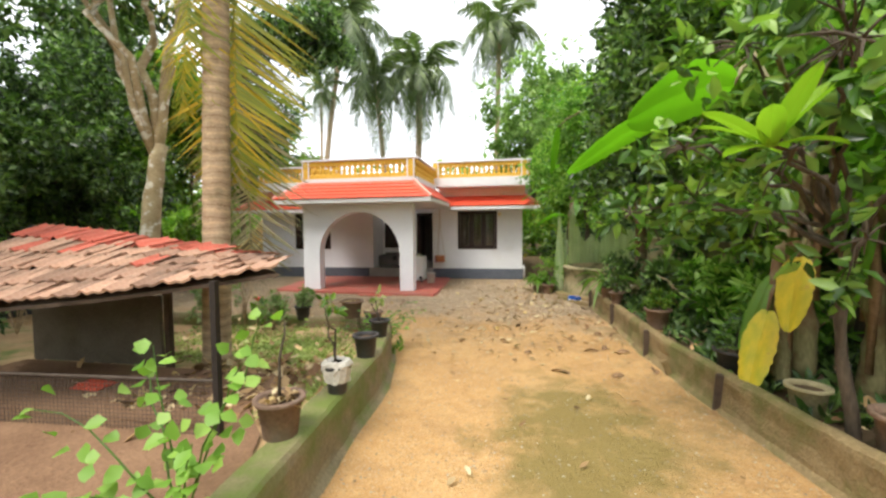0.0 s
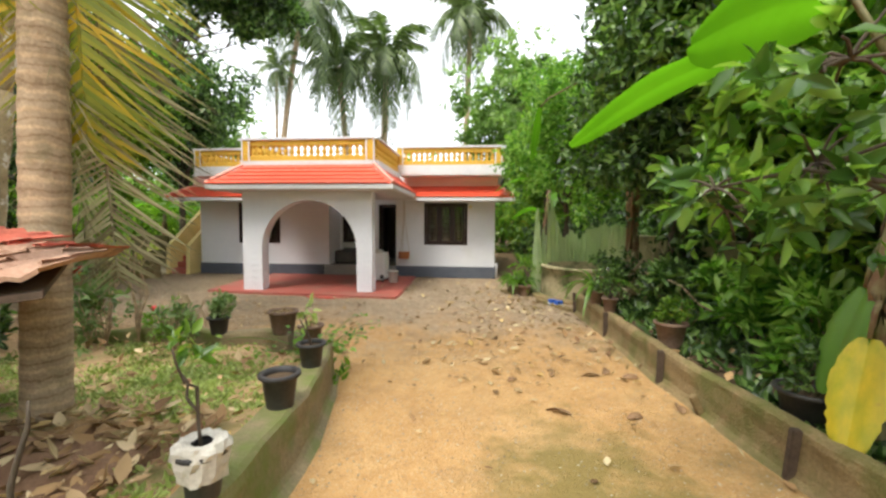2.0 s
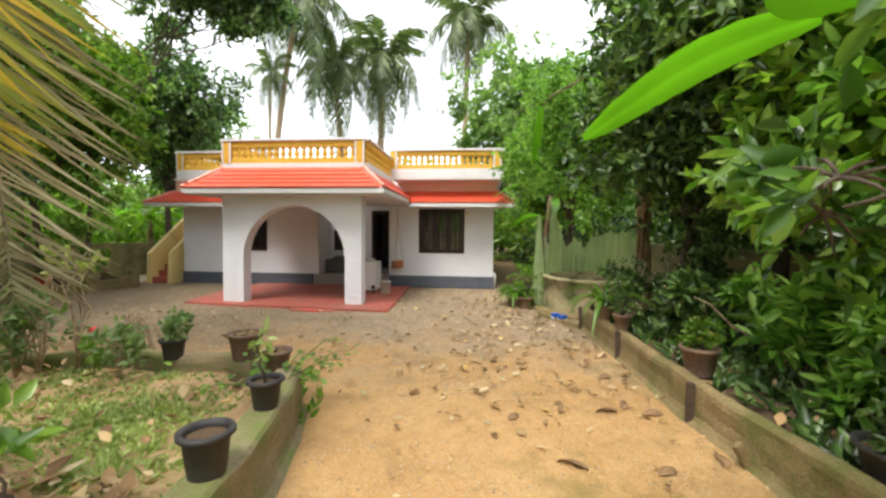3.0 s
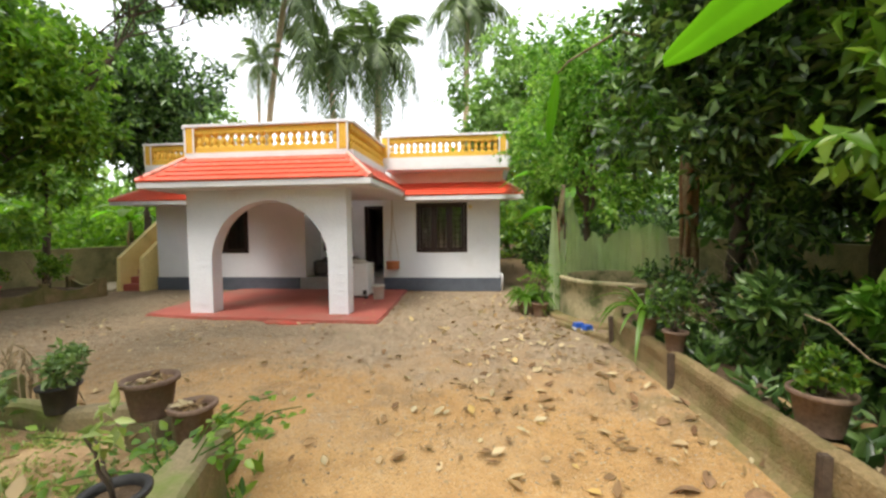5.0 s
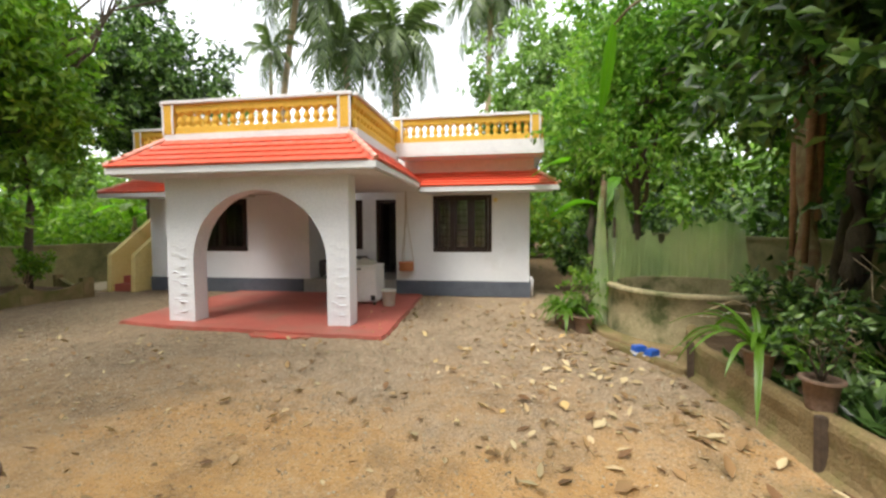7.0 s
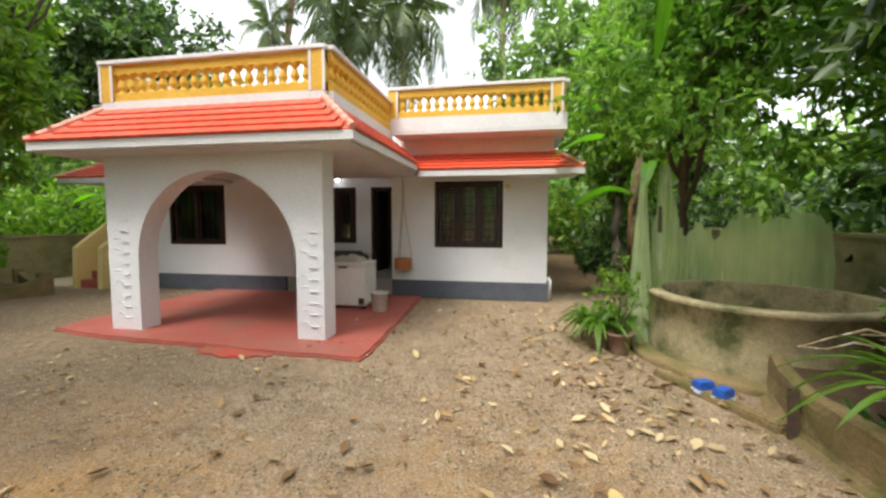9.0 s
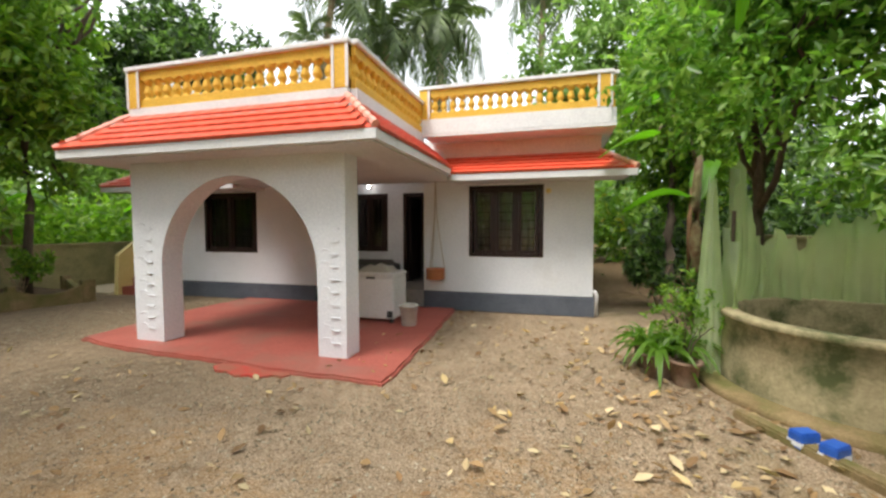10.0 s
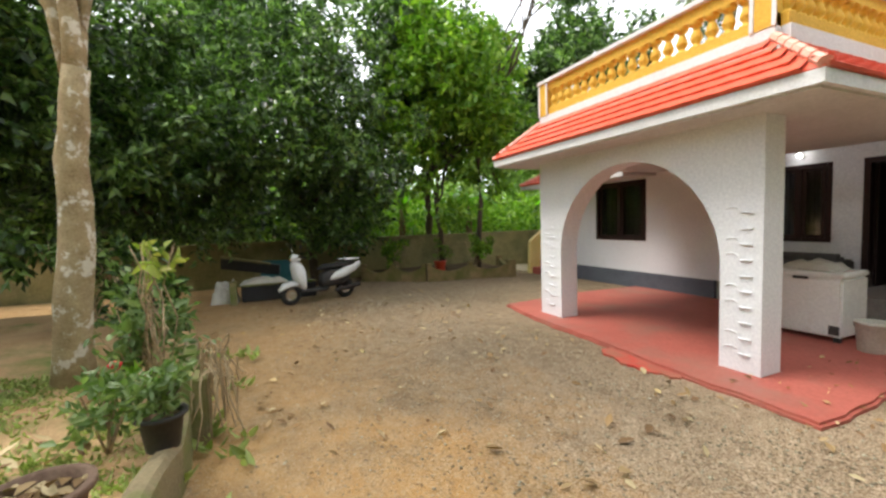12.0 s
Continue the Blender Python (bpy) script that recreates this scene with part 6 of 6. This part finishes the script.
banana(3.35, 4.55, 0.2, 2.1, 0.09, "banana plant with drooping yellowed leaves", [
    ((0, 0, 2.0), (-0.5, -0.9, 2.8), 0.45, "leaf_banana", 0.2, 0),
    ((0, 0, 2.0), (0.6, 0.5, 2.7), 0.45, "leaf_banana", 0.2, 0),
    ((-0.7, -0.2, 1.32), (-0.85, -0.35, 0.72), 0.30, "leaf_yellow", 0.15, 0.3, 0.12, "yellow withering banana leaf"),
    ((-0.02, 0, 1.6), (-0.35, -0.2, 0.75), 0.32, "leaf_banana", 0.15, 0.8),
])
banana(2.75, 4.75, 0.2, 1.6, 0.07, "young banana plant among older stems", [((0, 0, 1.55), (0.2, 0.4, 2.4), 0.3, "leaf_mid", 0.1, 0), ((0, 0, 1.5), (-0.3, 0.5, 2.2), 0.3, "leaf_mid", 0.2, 0.3)])
banana(3.0, 10.0, 0.2, 4.3, 0.10, "tall banana plant by the well with hanging leaves", [
    ((-1.66, 0.98, 4.05), (-1.84, 0.86, 2.90), 0.30, "leaf_banana", 0.04, 1.3, 0.05),
    ((0, 0, 4.2), (0.6, 0.9, 5.0), 0.5, "leaf_banana", 0.2, 0),
    ((0, 0, 4.2), (0.5, -0.8, 4.9), 0.5, "leaf_banana", 0.2, 0),
])
banana(2.2, 15.2, 0.0, 2.9, 0.10, "banana plant beside the house", [
    ((-0.12, 0, 3.95), (-1.25, -0.28, 3.6), 0.42, "leaf_banana", 0.12, 0.5),
    ((-0.75, -0.5, 3.15), (-1.72, -1.35, 2.68), 0.40, "leaf_banana", 0.10, 0.3),
    ((0, 0, 2.1), (-1.15, 0.4, 1.9), 0.42, "leaf_banana", 0.25, 0.2),
    ((0, 0, 2.1), (0.5, 0.9, 2.9), 0.45, "leaf_banana", 0.2, 0),
])
for x, y, h in ((-15.6, 9.5, 2.0), (-15.2, 12.2, 2.2), (-16.0, 15.5, 2.4), (-14.6, 19.5, 2.2), (-13.2, 21.5, 2.4)):
    lv = []
    for i in range(6):
        a = i * 1.05 + R.random() * 0.5
        lv.append(((0, 0, h), (1.5 * math.cos(a), 1.5 * math.sin(a), h + 0.5 - 0.9 * R.random()), 0.5, "leaf_bright" if i % 3 else "leaf_banana", 0.3, 0))
    banana(x, y, 0, h, 0.1, "sunlit banana plant beyond the compound wall", lv)

# ---------------------------------------------------------------- hen shed
shed = thing("hen_shed", -1.73, 2.98, 0.1, "low wire-mesh hen shed under sagging old clay tiles", "shed")
SA, SB, SC, SD = Vector((-1.32, 3.12, 1.50)), Vector((-4.7, 2.75, 1.16)), Vector((-5.3, 4.5, 1.88)), Vector((-2.30, 4.10, 1.53))
SO = Vector((1.73, -2.98, -0.1))


def roof_at(u, v):
    return SA.lerp(SB, u).lerp(SD.lerp(SC, u), v) + Vector((0, 0, -0.05 * math.sin(math.pi * u) * (1 - v))) + SO


def clay_tile():
    bm = bmesh.new()
    pr = [(-0.5, 0.03), (-0.4, 0.035), (-0.25, 0.008), (0.0, 0.02), (0.2, 0.006), (0.4, 0.02), (0.5, 0.028)]
    rows = [[bm.verts.new((u * 0.235, v, z + dz)) for u, z in pr] for v, dz in ((-0.03, 0.02), (0.15, 0.012), (0.33, 0.0))]
    low = [bm.verts.new((u * 0.235, -0.03, z + 0.003)) for u, z in pr]
    for a, b in ((rows[0], rows[1]), (rows[1], rows[2]), (low, rows[0])):
        for i in range(len(pr) - 1):
            bm.faces.new((a[i], a[i + 1], b[i + 1], b[i]))
    return mesh_of("tile", bm, "old_tile")


CLAY = clay_tile()
RED = CLAY.copy()
RED.materials.clear()
RED.materials.append(M["red_tile"])
deck = bmesh.new()
ncol, nrow = 16, 5
vsd = [[deck.verts.new(roof_at(i / ncol, j / nrow) - Vector((0, 0, 0.03))) for i in range(ncol + 1)] for j in range(nrow + 1)]
for j in range(nrow):
    for i in range(ncol):
        deck.faces.new((vsd[j][i], vsd[j][i + 1], vsd[j + 1][i + 1], vsd[j + 1][i]))
g = bmesh.ops.extrude_face_region(deck, geom=list(deck.faces))
bmesh.ops.translate(deck, verts=[v for v in g["geom"] if isinstance(v, bmesh.types.BMVert)], vec=(0, 0, -0.025))
roof = part("roof", deck, "post", shed, "dark rafters and battens")
for j in range(nrow):
    for i in range(ncol):
        p = roof_at((i + 0.5) / ncol, j / nrow)
        ax = (roof_at((i + 1) / ncol, j / nrow) - roof_at(i / ncol, j / nrow)).normalized() * -1
        up = (roof_at((i + 0.5) / ncol, (j + 1) / nrow) - p).normalized()
        nz = ax.cross(up).normalized()
        if nz.z < 0:
            nz = -nz
        up = nz.cross(ax)
        rot = Matrix((ax, up, nz)).transposed().to_4x4()
        jit = pose(R.normal() * 0.008, R.normal() * 0.012, abs(R.normal()) * 0.006, R.normal() * 1.5, R.normal() * 1.5, R.normal() * 3.0)
        part("tile", RED if (j == nrow - 1 or R.random() < 0.07) else CLAY, None, roof, m=Matrix.Translation(p) @ rot @ jit)
for x, y, top in ((0, 0, 1.33), (-2.3, -0.15, 1.10), (-2.6, 1.2, 1.48)):
    part("post", boxes((x - 0.022, x + 0.022, y - 0.022, y + 0.022, -0.1, top)), "iron", shed)
for z in (0.08, 0.62):
    bm = bmesh.new()
    tube(bm, [(0, 0, z), (-2.3, -0.15, z)], 0.012, 6)
    part("rail", bm, "mesh_wire", shed)
bm = bmesh.new()
for i in range(70):
    s = i / 70
    tube(bm, [(-2.3 * s, -0.15 * s, 0.23), (-2.3 * s, -0.15 * s, 0.61)], 0.0022, 4, False)
for i in range(13):
    z = 0.23 + i * 0.031
    tube(bm, [(0, 0, z), (-2.3, -0.15, z)], 0.0022, 4, False)
tagged(part("wire_mesh", bm, "mesh_wire", shed), kind="stuff")
part("floor_slab", boxes((-3.4, -0.05, 0.05, 1.15, -0.02, 0.25), bev=0.01), "dirt", shed, "trodden brown earth floor")
part("back_panel", boxes((-3.3, -1.6, 1.15, 1.18, 0.25, 1.0), bev=0.006), "old_mesh", shed, "dark dusty mesh panel at the back")
for bx in (-3.3, -2.4, -1.57):
    part("back_post", boxes((bx - 0.03, bx + 0.03, 1.18, 1.24, -0.1, 1.3)), "post", shed)
rag(-3.5, 3.55, 0.352, 0.3, 0.2, 0.07, "red_plastic", "crumpled red plastic sheet inside the hen shed", "plastic sheet", "plastic_sheet")

# ---------------------------------------------------------------- scooter and heap at the west wall
sc = thing("scooter", -9.36, 8.38, 0, "white and black motor scooter parked on its stand", "scooter", rz=108)


def wheel(x):
    w = part("wheel", lathe([(0.12, -0.045), (0.17, -0.05), (0.205, -0.035), (0.215, 0), (0.205, 0.035), (0.17, 0.05), (0.12, 0.045)], 28), "rubber", sc, "black tyre wheel", True, m=pose(x, 0, 0.215, 90, 0, 0))
    part("rim", lathe([(0.001, -0.03), (0.05, -0.035), (0.11, -0.02), (0.125, -0.03), (0.125, 0.03), (0.11, 0.02), (0.05, 0.035), (0.001, 0.03)], 20), "chrome", w, smooth=True)


wheel(-0.62)
wheel(0.62)


def hull(sections, mat, name, label="", parent=None):
    """A rounded body lofted through (x, half width, z low, z high) sections."""
    bm = bmesh.new()
    rings = []
    for x, w, lo, hi in sections:
        c, h = (lo + hi) / 2, (hi - lo) / 2
        rings.append([bm.verts.new((x, w * math.copysign(abs(math.cos(a)) ** 0.7, math.cos(a)), c + h * math.copysign(abs(math.sin(a)) ** 0.7, math.sin(a)))) for a in np.linspace(0, 2 * math.pi, 16, endpoint=False)])
    for a, b in zip(rings, rings[1:]):
        for i in range(16):
            bm.faces.new((a[i], a[(i + 1) % 16], b[(i + 1) % 16], b[i]))
    bm.faces.new(list(reversed(rings[0])))
    bm.faces.new(rings[-1])
    bmesh.ops.recalc_face_normals(bm, faces=bm.faces)
    return part(name, bm, mat, parent or sc, label, True)


hull([(-0.86, 0.05, 0.30, 0.36), (-0.76, 0.09, 0.34, 0.47), (-0.6, 0.10, 0.38, 0.50), (-0.48, 0.08, 0.36, 0.46)], "white_gloss", "front_mudguard")
hull([(-0.58, 0.08, 0.72, 0.86), (-0.52, 0.19, 0.50, 0.90), (-0.42, 0.22, 0.32, 0.88), (-0.36, 0.20, 0.27, 0.80), (-0.33, 0.15, 0.27, 0.6)], "white_gloss", "leg_shield")
hull([(-0.42, 0.18, 0.24, 0.31), (-0.1, 0.17, 0.22, 0.29), (0.15, 0.16, 0.23, 0.33)], "black_plastic", "footboard")
hull([(0.04, 0.12, 0.28, 0.60), (0.2, 0.15, 0.28, 0.68), (0.45, 0.15, 0.30, 0.70), (0.7, 0.10, 0.40, 0.70)], "black_plastic", "engine_body", "black engine housing")
hull([(0.16, 0.14, 0.42, 0.50), (0.32, 0.19, 0.42, 0.62), (0.55, 0.20, 0.46, 0.69), (0.8, 0.15, 0.56, 0.75), (1.0, 0.06, 0.68, 0.80)], "white_gloss", "rear_body")
hull([(0.0, 0.10, 0.66, 0.72), (0.15, 0.15, 0.66, 0.79), (0.45, 0.15, 0.70, 0.80), (0.75, 0.12, 0.73, 0.84), (0.86, 0.06, 0.76, 0.82)], "rubber", "seat", "black padded seat")
hull([(-0.60, 0.07, 0.92, 1.0), (-0.54, 0.13, 0.88, 1.05), (-0.45, 0.13, 0.90, 1.04), (-0.40, 0.08, 0.92, 1.0)], "white_gloss", "handlebar_cowl")
part("headlight", lathe([(0.001, 0.02), (0.05, 0.015), (0.07, 0), (0.07, -0.02)], 18), "chrome", sc, smooth=True, m=pose(-0.60, 0, 0.97, 0, -80, 0))
for sy in (-1, 1):
    bm = bmesh.new()
    tube(bm, [(-0.48, 0.10 * sy, 0.99), (-0.44, 0.24 * sy, 1.0), (-0.40, 0.34 * sy, 0.98)], [0.016, 0.016, 0.02], 8)
    part("grip", bm, "rubber", sc)
    bm = bmesh.new()
    tube(bm, [(-0.46, 0.17 * sy, 1.0), (-0.47, 0.24 * sy, 1.16)], 0.007, 6)
    mr = part("mirror_stem", bm, "chrome", sc)
    part("mirror", lathe([(0.001, -0.012), (0.04, -0.012), (0.055, 0), (0.04, 0.01), (0.001, 0.012)], 16), "black_plastic", mr, m=pose(-0.47, 0.25 * sy, 1.2, 0, 90, 0))
bm = bmesh.new()
tube(bm, [(0.55, 0.16, 0.86), (0.9, 0.14, 0.86), (0.98, 0.0, 0.86), (0.9, -0.14, 0.86), (0.55, -0.16, 0.86)], 0.014, 8)
part("grab_rail", bm, "white_gloss", sc)
bm = bmesh.new()
tube(bm, [(0.3, -0.16, 0.22), (0.6, -0.18, 0.24), (0.88, -0.18, 0.30)], [0.03, 0.05, 0.055], 10)
part("exhaust", bm, "iron", sc)
part("tail_light", boxes((0.89, 0.93, -0.05, 0.05, 0.62, 0.68), bev=0.01), "red_plastic", sc)

tr = thing("brick_trough", -10.3, 7.45, 0, "long black plastic-covered trough behind the scooter", "trough")
part("cover", boxes((-0.25, 0.25, -0.62, 0.95, 0.0, 0.36), bev=0.03), "tarp", tr)
part("rim", boxes((0.2, 0.27, -0.64, 0.97, 0.345, 0.385), bev=0.01), "concrete", tr)
rag(-10.32, 7.3, 0.362, 0.42, 1.0, 0.20, "plastic_white", "crumpled white sacks heaped on the trough", "sack", "sack")
rag(-10.35, 6.5, 0.0, 0.6, 0.55, 0.62, "plastic_white", "dirty white sack slumped on the ground", "sack", "sack")
tb = thing("board_stack", -11.6, 7.4, 0, "teal sheet and dark boards leaning together", "boards")
part("sheet", boxes((-0.5, 0.5, -0.02, 0.02, 0, 0.8)), "teal", tb, m=pose(0.2, 0.2, 0, -18, 0, 60))
part("board", boxes((-0.7, 0.7, -0.03, 0.03, 0.0, 0.25)), "tarp", tb, m=pose(0.3, -0.4, 0.55, 10, 8, 70))
part("plank", boxes((-0.6, 0.6, -0.05, 0.05, 0.0, 0.04)), "wall_concrete", tb, m=pose(0.35, -0.5, 0.82, 0, 10, 70))

# dry stems and brushwood by the retaining wall
bw = thing("brushwood", 2.95, 9.75, 0.25, "heap of grey dry brushwood above the retaining wall", "brushwood")
bm = bmesh.new()
for i in range(46):
    a = np.array([R.normal() * 0.25, R.normal() * 0.25, 0.1 + 0.5 * R.random()])
    b = a + unit(1)[0] * (0.35 + 0.4 * R.random())
    b[2] = abs(b[2])
    tube(bm, limb_path(a, b, 3, 0.3), [0.012, 0.01, 0.008, 0.005], 5)
tagged(part("dry_brush", bm, "bark_pale", bw), kind="stuff")

vn = thing("dry_vine", -3.78, 6.93, 0.0, "tangle of pale dry vine hanging over the corner post", "vine")
bm = bmesh.new()
for i in range(16):
    a, w = R.random() * 6.28, 0.10 + 0.16 * R.random()
    top, foot = 0.5 + 0.28 * R.random(), 0.05 + 0.4 * R.random()
    c = (R.normal() * 0.14, R.normal() * 0.06)
    pts = [(c[0] + w * math.cos(a) * k, c[1] + w * math.sin(a) * k * 0.6 + 0.02 * R.normal(), foot + (top - foot) * (1 - k * k) + 0.02 * R.normal()) for k in np.linspace(-1, 1, 9)]
    tube(bm, pts, 0.006, 5)
tagged(part("tangle", bm, "rope", vn), kind="stuff")

# ---------------------------------------------------------------- small stuff on the ground


def scatter(n, lim, dens):
    out = []
    while len(out) < n:
        x, y = lim[0] + (lim[1] - lim[0]) * R.random(), lim[2] + (lim[3] - lim[2]) * R.random()
        if R.random() < dens(x, y):
            out.append((x, y))
    return np.array(out)


def on_drive(x, y):
    if y < 6.5 and x < left_edge(y) + 0.03 or x > right_edge(y) - 0.05 and y < 10.4 or (x - WX) ** 2 + (y - WY) ** 2 < 2.1:
        return 0.0
    if -6.9 < x < -1.8 and y > 11.0:
        return 0.0
    return 1.0


def litter(name, n, lim, size, dens, mat, label, curl=0.5, z=0.012):
    p = scatter(n, lim, dens)
    k = len(p)
    P = np.stack([p[:, 0], p[:, 1], np.full(k, z) + 0.01 * R.random(k)], 1)
    D = unit(k) * [1, 1, 0.18]
    L = size * (0.5 + R.random(k) ** 1.5)
    ob = new(name, leaf_mesh(name, P, D, unit(k) * 0.35 + [0, 0, 1], L, L * (0.35 + 0.3 * R.random(k)), mat, 0.35, -curl))
    tagged(ob, label, "fallen leaves", kind="stuff")


litter("fallen_leaves", 800, (-3.2, 2.3, 6.0, 14.5), 0.10, lambda x, y: on_drive(x, y) * min(1, 0.12 + 0.9 * math.exp(-((x - 0.9) / 1.3) ** 2) * (0.25 + 0.75 * min(1, max(0, (y - 6.2) / 1.8)) if y < 13.5 else 0.4)), "fallen", "scattered curled dry leaves on the yard")
litter("drive_leaves", 60, (-1.0, 2.4, 1.0, 6.4), 0.075, on_drive, "fallen", "few pale dry leaves on the sandy drive")
litter("yard_leaves", 430, (-9.5, -2.0, 6.5, 11.2), 0.08, lambda x, y: on_drive(x, y) * 0.8, "fallen", "small dry leaves on the gravel yard")
litter("slab_edge_leaves", 110, (-2.0, -1.55, 10.75, 14.7), 0.075, lambda x, y: 0.15 if y < 11.2 and x < -1.9 else 1.0, "fallen", "dry leaves gathered along the porch floor edge")
litter("porch_leaves", 24, (-2.6, -1.9, 11.2, 13.2), 0.06, lambda x, y: 1.0, "fallen", "dry leaves blown onto the porch floor", z=0.052)
litter("bed_leaves", 240, (-4.2, -1.3, 2.6, 6.4), 0.10, lambda x, y: 1.0 if x < left_edge(y) - 0.2 else 0, "fallen", "dry leaf litter in the garden bed", z=0.315)
litter("leaf_heap", 420, (-3.0, -1.6, 3.2, 4.6), 0.11, lambda x, y: 1.0 if x < left_edge(y) - 0.25 else 0, "fallen", "heap of pale dry leaves and husks in the bed", 0.7, 0.33)
litter("shade_leaves", 400, (1.9, 4.9, 1.0, 10.0), 0.13, lambda x, y: 1.0 if x > right_edge(y) + 0.2 else 0, "fallen", "brown leaf litter under the trees", z=0.28)


def big_dry_leaf(x, y, s, rz):
    m = blade_mesh("dry_leaf", 0.26 * s, 0.12 * s, 0.5, "dry", 8, 0.45, 0.8, 0.3)
    tagged(new("dry_leaf", m), "large curled brown dead leaf lying on the drive", "leaf", "dead leaves").matrix_basis = pose(x, y, 0.012, 0, 0, rz)


for x, y, s, rz in ((0.98, 5.57, 1.0, 160), (1.46, 5.55, 0.7, 20), (2.0, 5.7, 0.9, 80), (1.5, 6.6, 0.9, 190), (1.74, 6.55, 0.8, 5), (1.6, 7.5, 0.7, 30), (1.57, 6.64, 0.8, 60), (0.45, 6.3, 0.6, 40), (2.05, 7.9, 0.8, 100)):
    big_dry_leaf(x, y, s, rz)


def pebbles(n, lim, dens, size, mat, name, label, z=0.0):
    p = scatter(n, lim, dens)
    k = len(p)
    oct_ = np.array([(1, 0, 0), (0, 1, 0), (-1, 0, 0), (0, -1, 0), (0, 0, 0.7), (0, 0, -0.5)], float)
    fc = np.array([(0, 1, 4), (1, 2, 4), (2, 3, 4), (3, 0, 4), (1, 0, 5), (2, 1, 5), (3, 2, 5), (0, 3, 5)])
    sc_ = size * (0.4 + R.random((k, 1, 1)) ** 2 * 1.3)
    v = oct_[None] * sc_ * (0.7 + 0.6 * R.random((k, 6, 1)))
    a = R.random(k) * 6.28
    c, s_ = np.cos(a)[:, None], np.sin(a)[:, None]
    v = np.stack([v[..., 0] * c - v[..., 1] * s_, v[..., 0] * s_ + v[..., 1] * c, v[..., 2]], -1)
    v += np.stack([p[:, 0], p[:, 1], np.full(k, z)], 1)[:, None, :]
    f = (fc[None] + 6 * np.arange(k)[:, None, None]).reshape(-1, 3)
    tagged(new(name, tri_mesh(name, v.reshape(-1, 3), f, mat)), label, "gravel", kind="stuff")


M["pebble"] = leaf_mat("mixed_gravel", (0.22, 0.17, 0.125), (0.38, 0.30, 0.22), (0.60, 0.52, 0.42), 0.9, 0.0)
pebbles(20000, (-9, 2.0, 6.8, 14.6), lambda x, y: on_drive(x, y) * min(1, max(0.05, (y - 7.0) * 0.3)), 0.009, "pebble", "gravel", "grey-brown gravel strewn over the yard")
pebbles(3500, (-1.2, 2.4, 1.5, 7.5), on_drive, 0.007, "pebble", "drive_grit", "small grit on the sandy drive")


def weeds(name, n, lim, dens, h, mat, label, z, fall=0.0):
    p = scatter(n, lim, dens)
    k = len(p)
    P = np.repeat(np.stack([p[:, 0], p[:, 1], z - fall * np.clip((p[:, 1] - 4.4) / 1.4, 0, 1)], 1), 6, 0) + R.normal(size=(k * 6, 3)) * [0.03, 0.03, 0.0]
    D = unit(k * 6) * [1, 1, 0.2] + [0, 0, 0.7]
    L = h * (0.5 + R.random(k * 6))
    tagged(new(name, leaf_mesh(name, P, D, unit(k * 6), L, L * 0.35, mat)), label, "weeds", kind="stuff")


weeds("bed_weeds", 1900, (-5.4, -1.25, 3.2, 6.6), lambda x, y: (1.0 if x < left_edge(y) - 0.17 and (y > 4.5 or x > -1.9) else 0) * max(0, 0.55 + 1.0 * noise.noise(Vector((x * 0.9, y * 0.9, 2)))), 0.055, "grass", "low green weeds covering the garden bed", 0.29, 0.13)
weeds("edge_weeds", 55, (-2.6, -1.25, 5.9, 7.2), lambda x, y: 1.0 if x < -1.1 - 0.5 * (y - 5.9) else 0.06, 0.11, "leaf_bright", "straggling weeds at the end of the edging wall", 0.02)
weeds("wall_weeds", 36, (-6.0, -1.6, 6.5, 7.2), lambda x, y: 0.5, 0.12, "grass", "weeds along the scalloped edging", 0.02)
weeds("bed_herbs", 700, (2.2, 4.8, 4.0, 10.0), lambda x, y: 1.0 if x > right_edge(y) + 0.2 else 0, 0.16, "leaf_dark", "dark herbs in the planting bed", 0.26)

fl = thing("flowering_plant", -3.75, 6.35, 0.17, "slender plant with one red flower in the bed", "flower")
stems(fl, [(0.02, 0.0, 0.5), (-0.08, 0.06, 0.35)], 0.006, "leaf_mid")
bush((0, 0, 0.3), (0.18, 0.18, 0.2), 24, 5, 0.06, 0.08, "leaf_bright", parent=fl)
part("flower", lathe([(0.005, 0.48), (0.03, 0.5), (0.045, 0.53), (0.03, 0.545), (0.001, 0.54)], 12), "petal", fl, smooth=True)
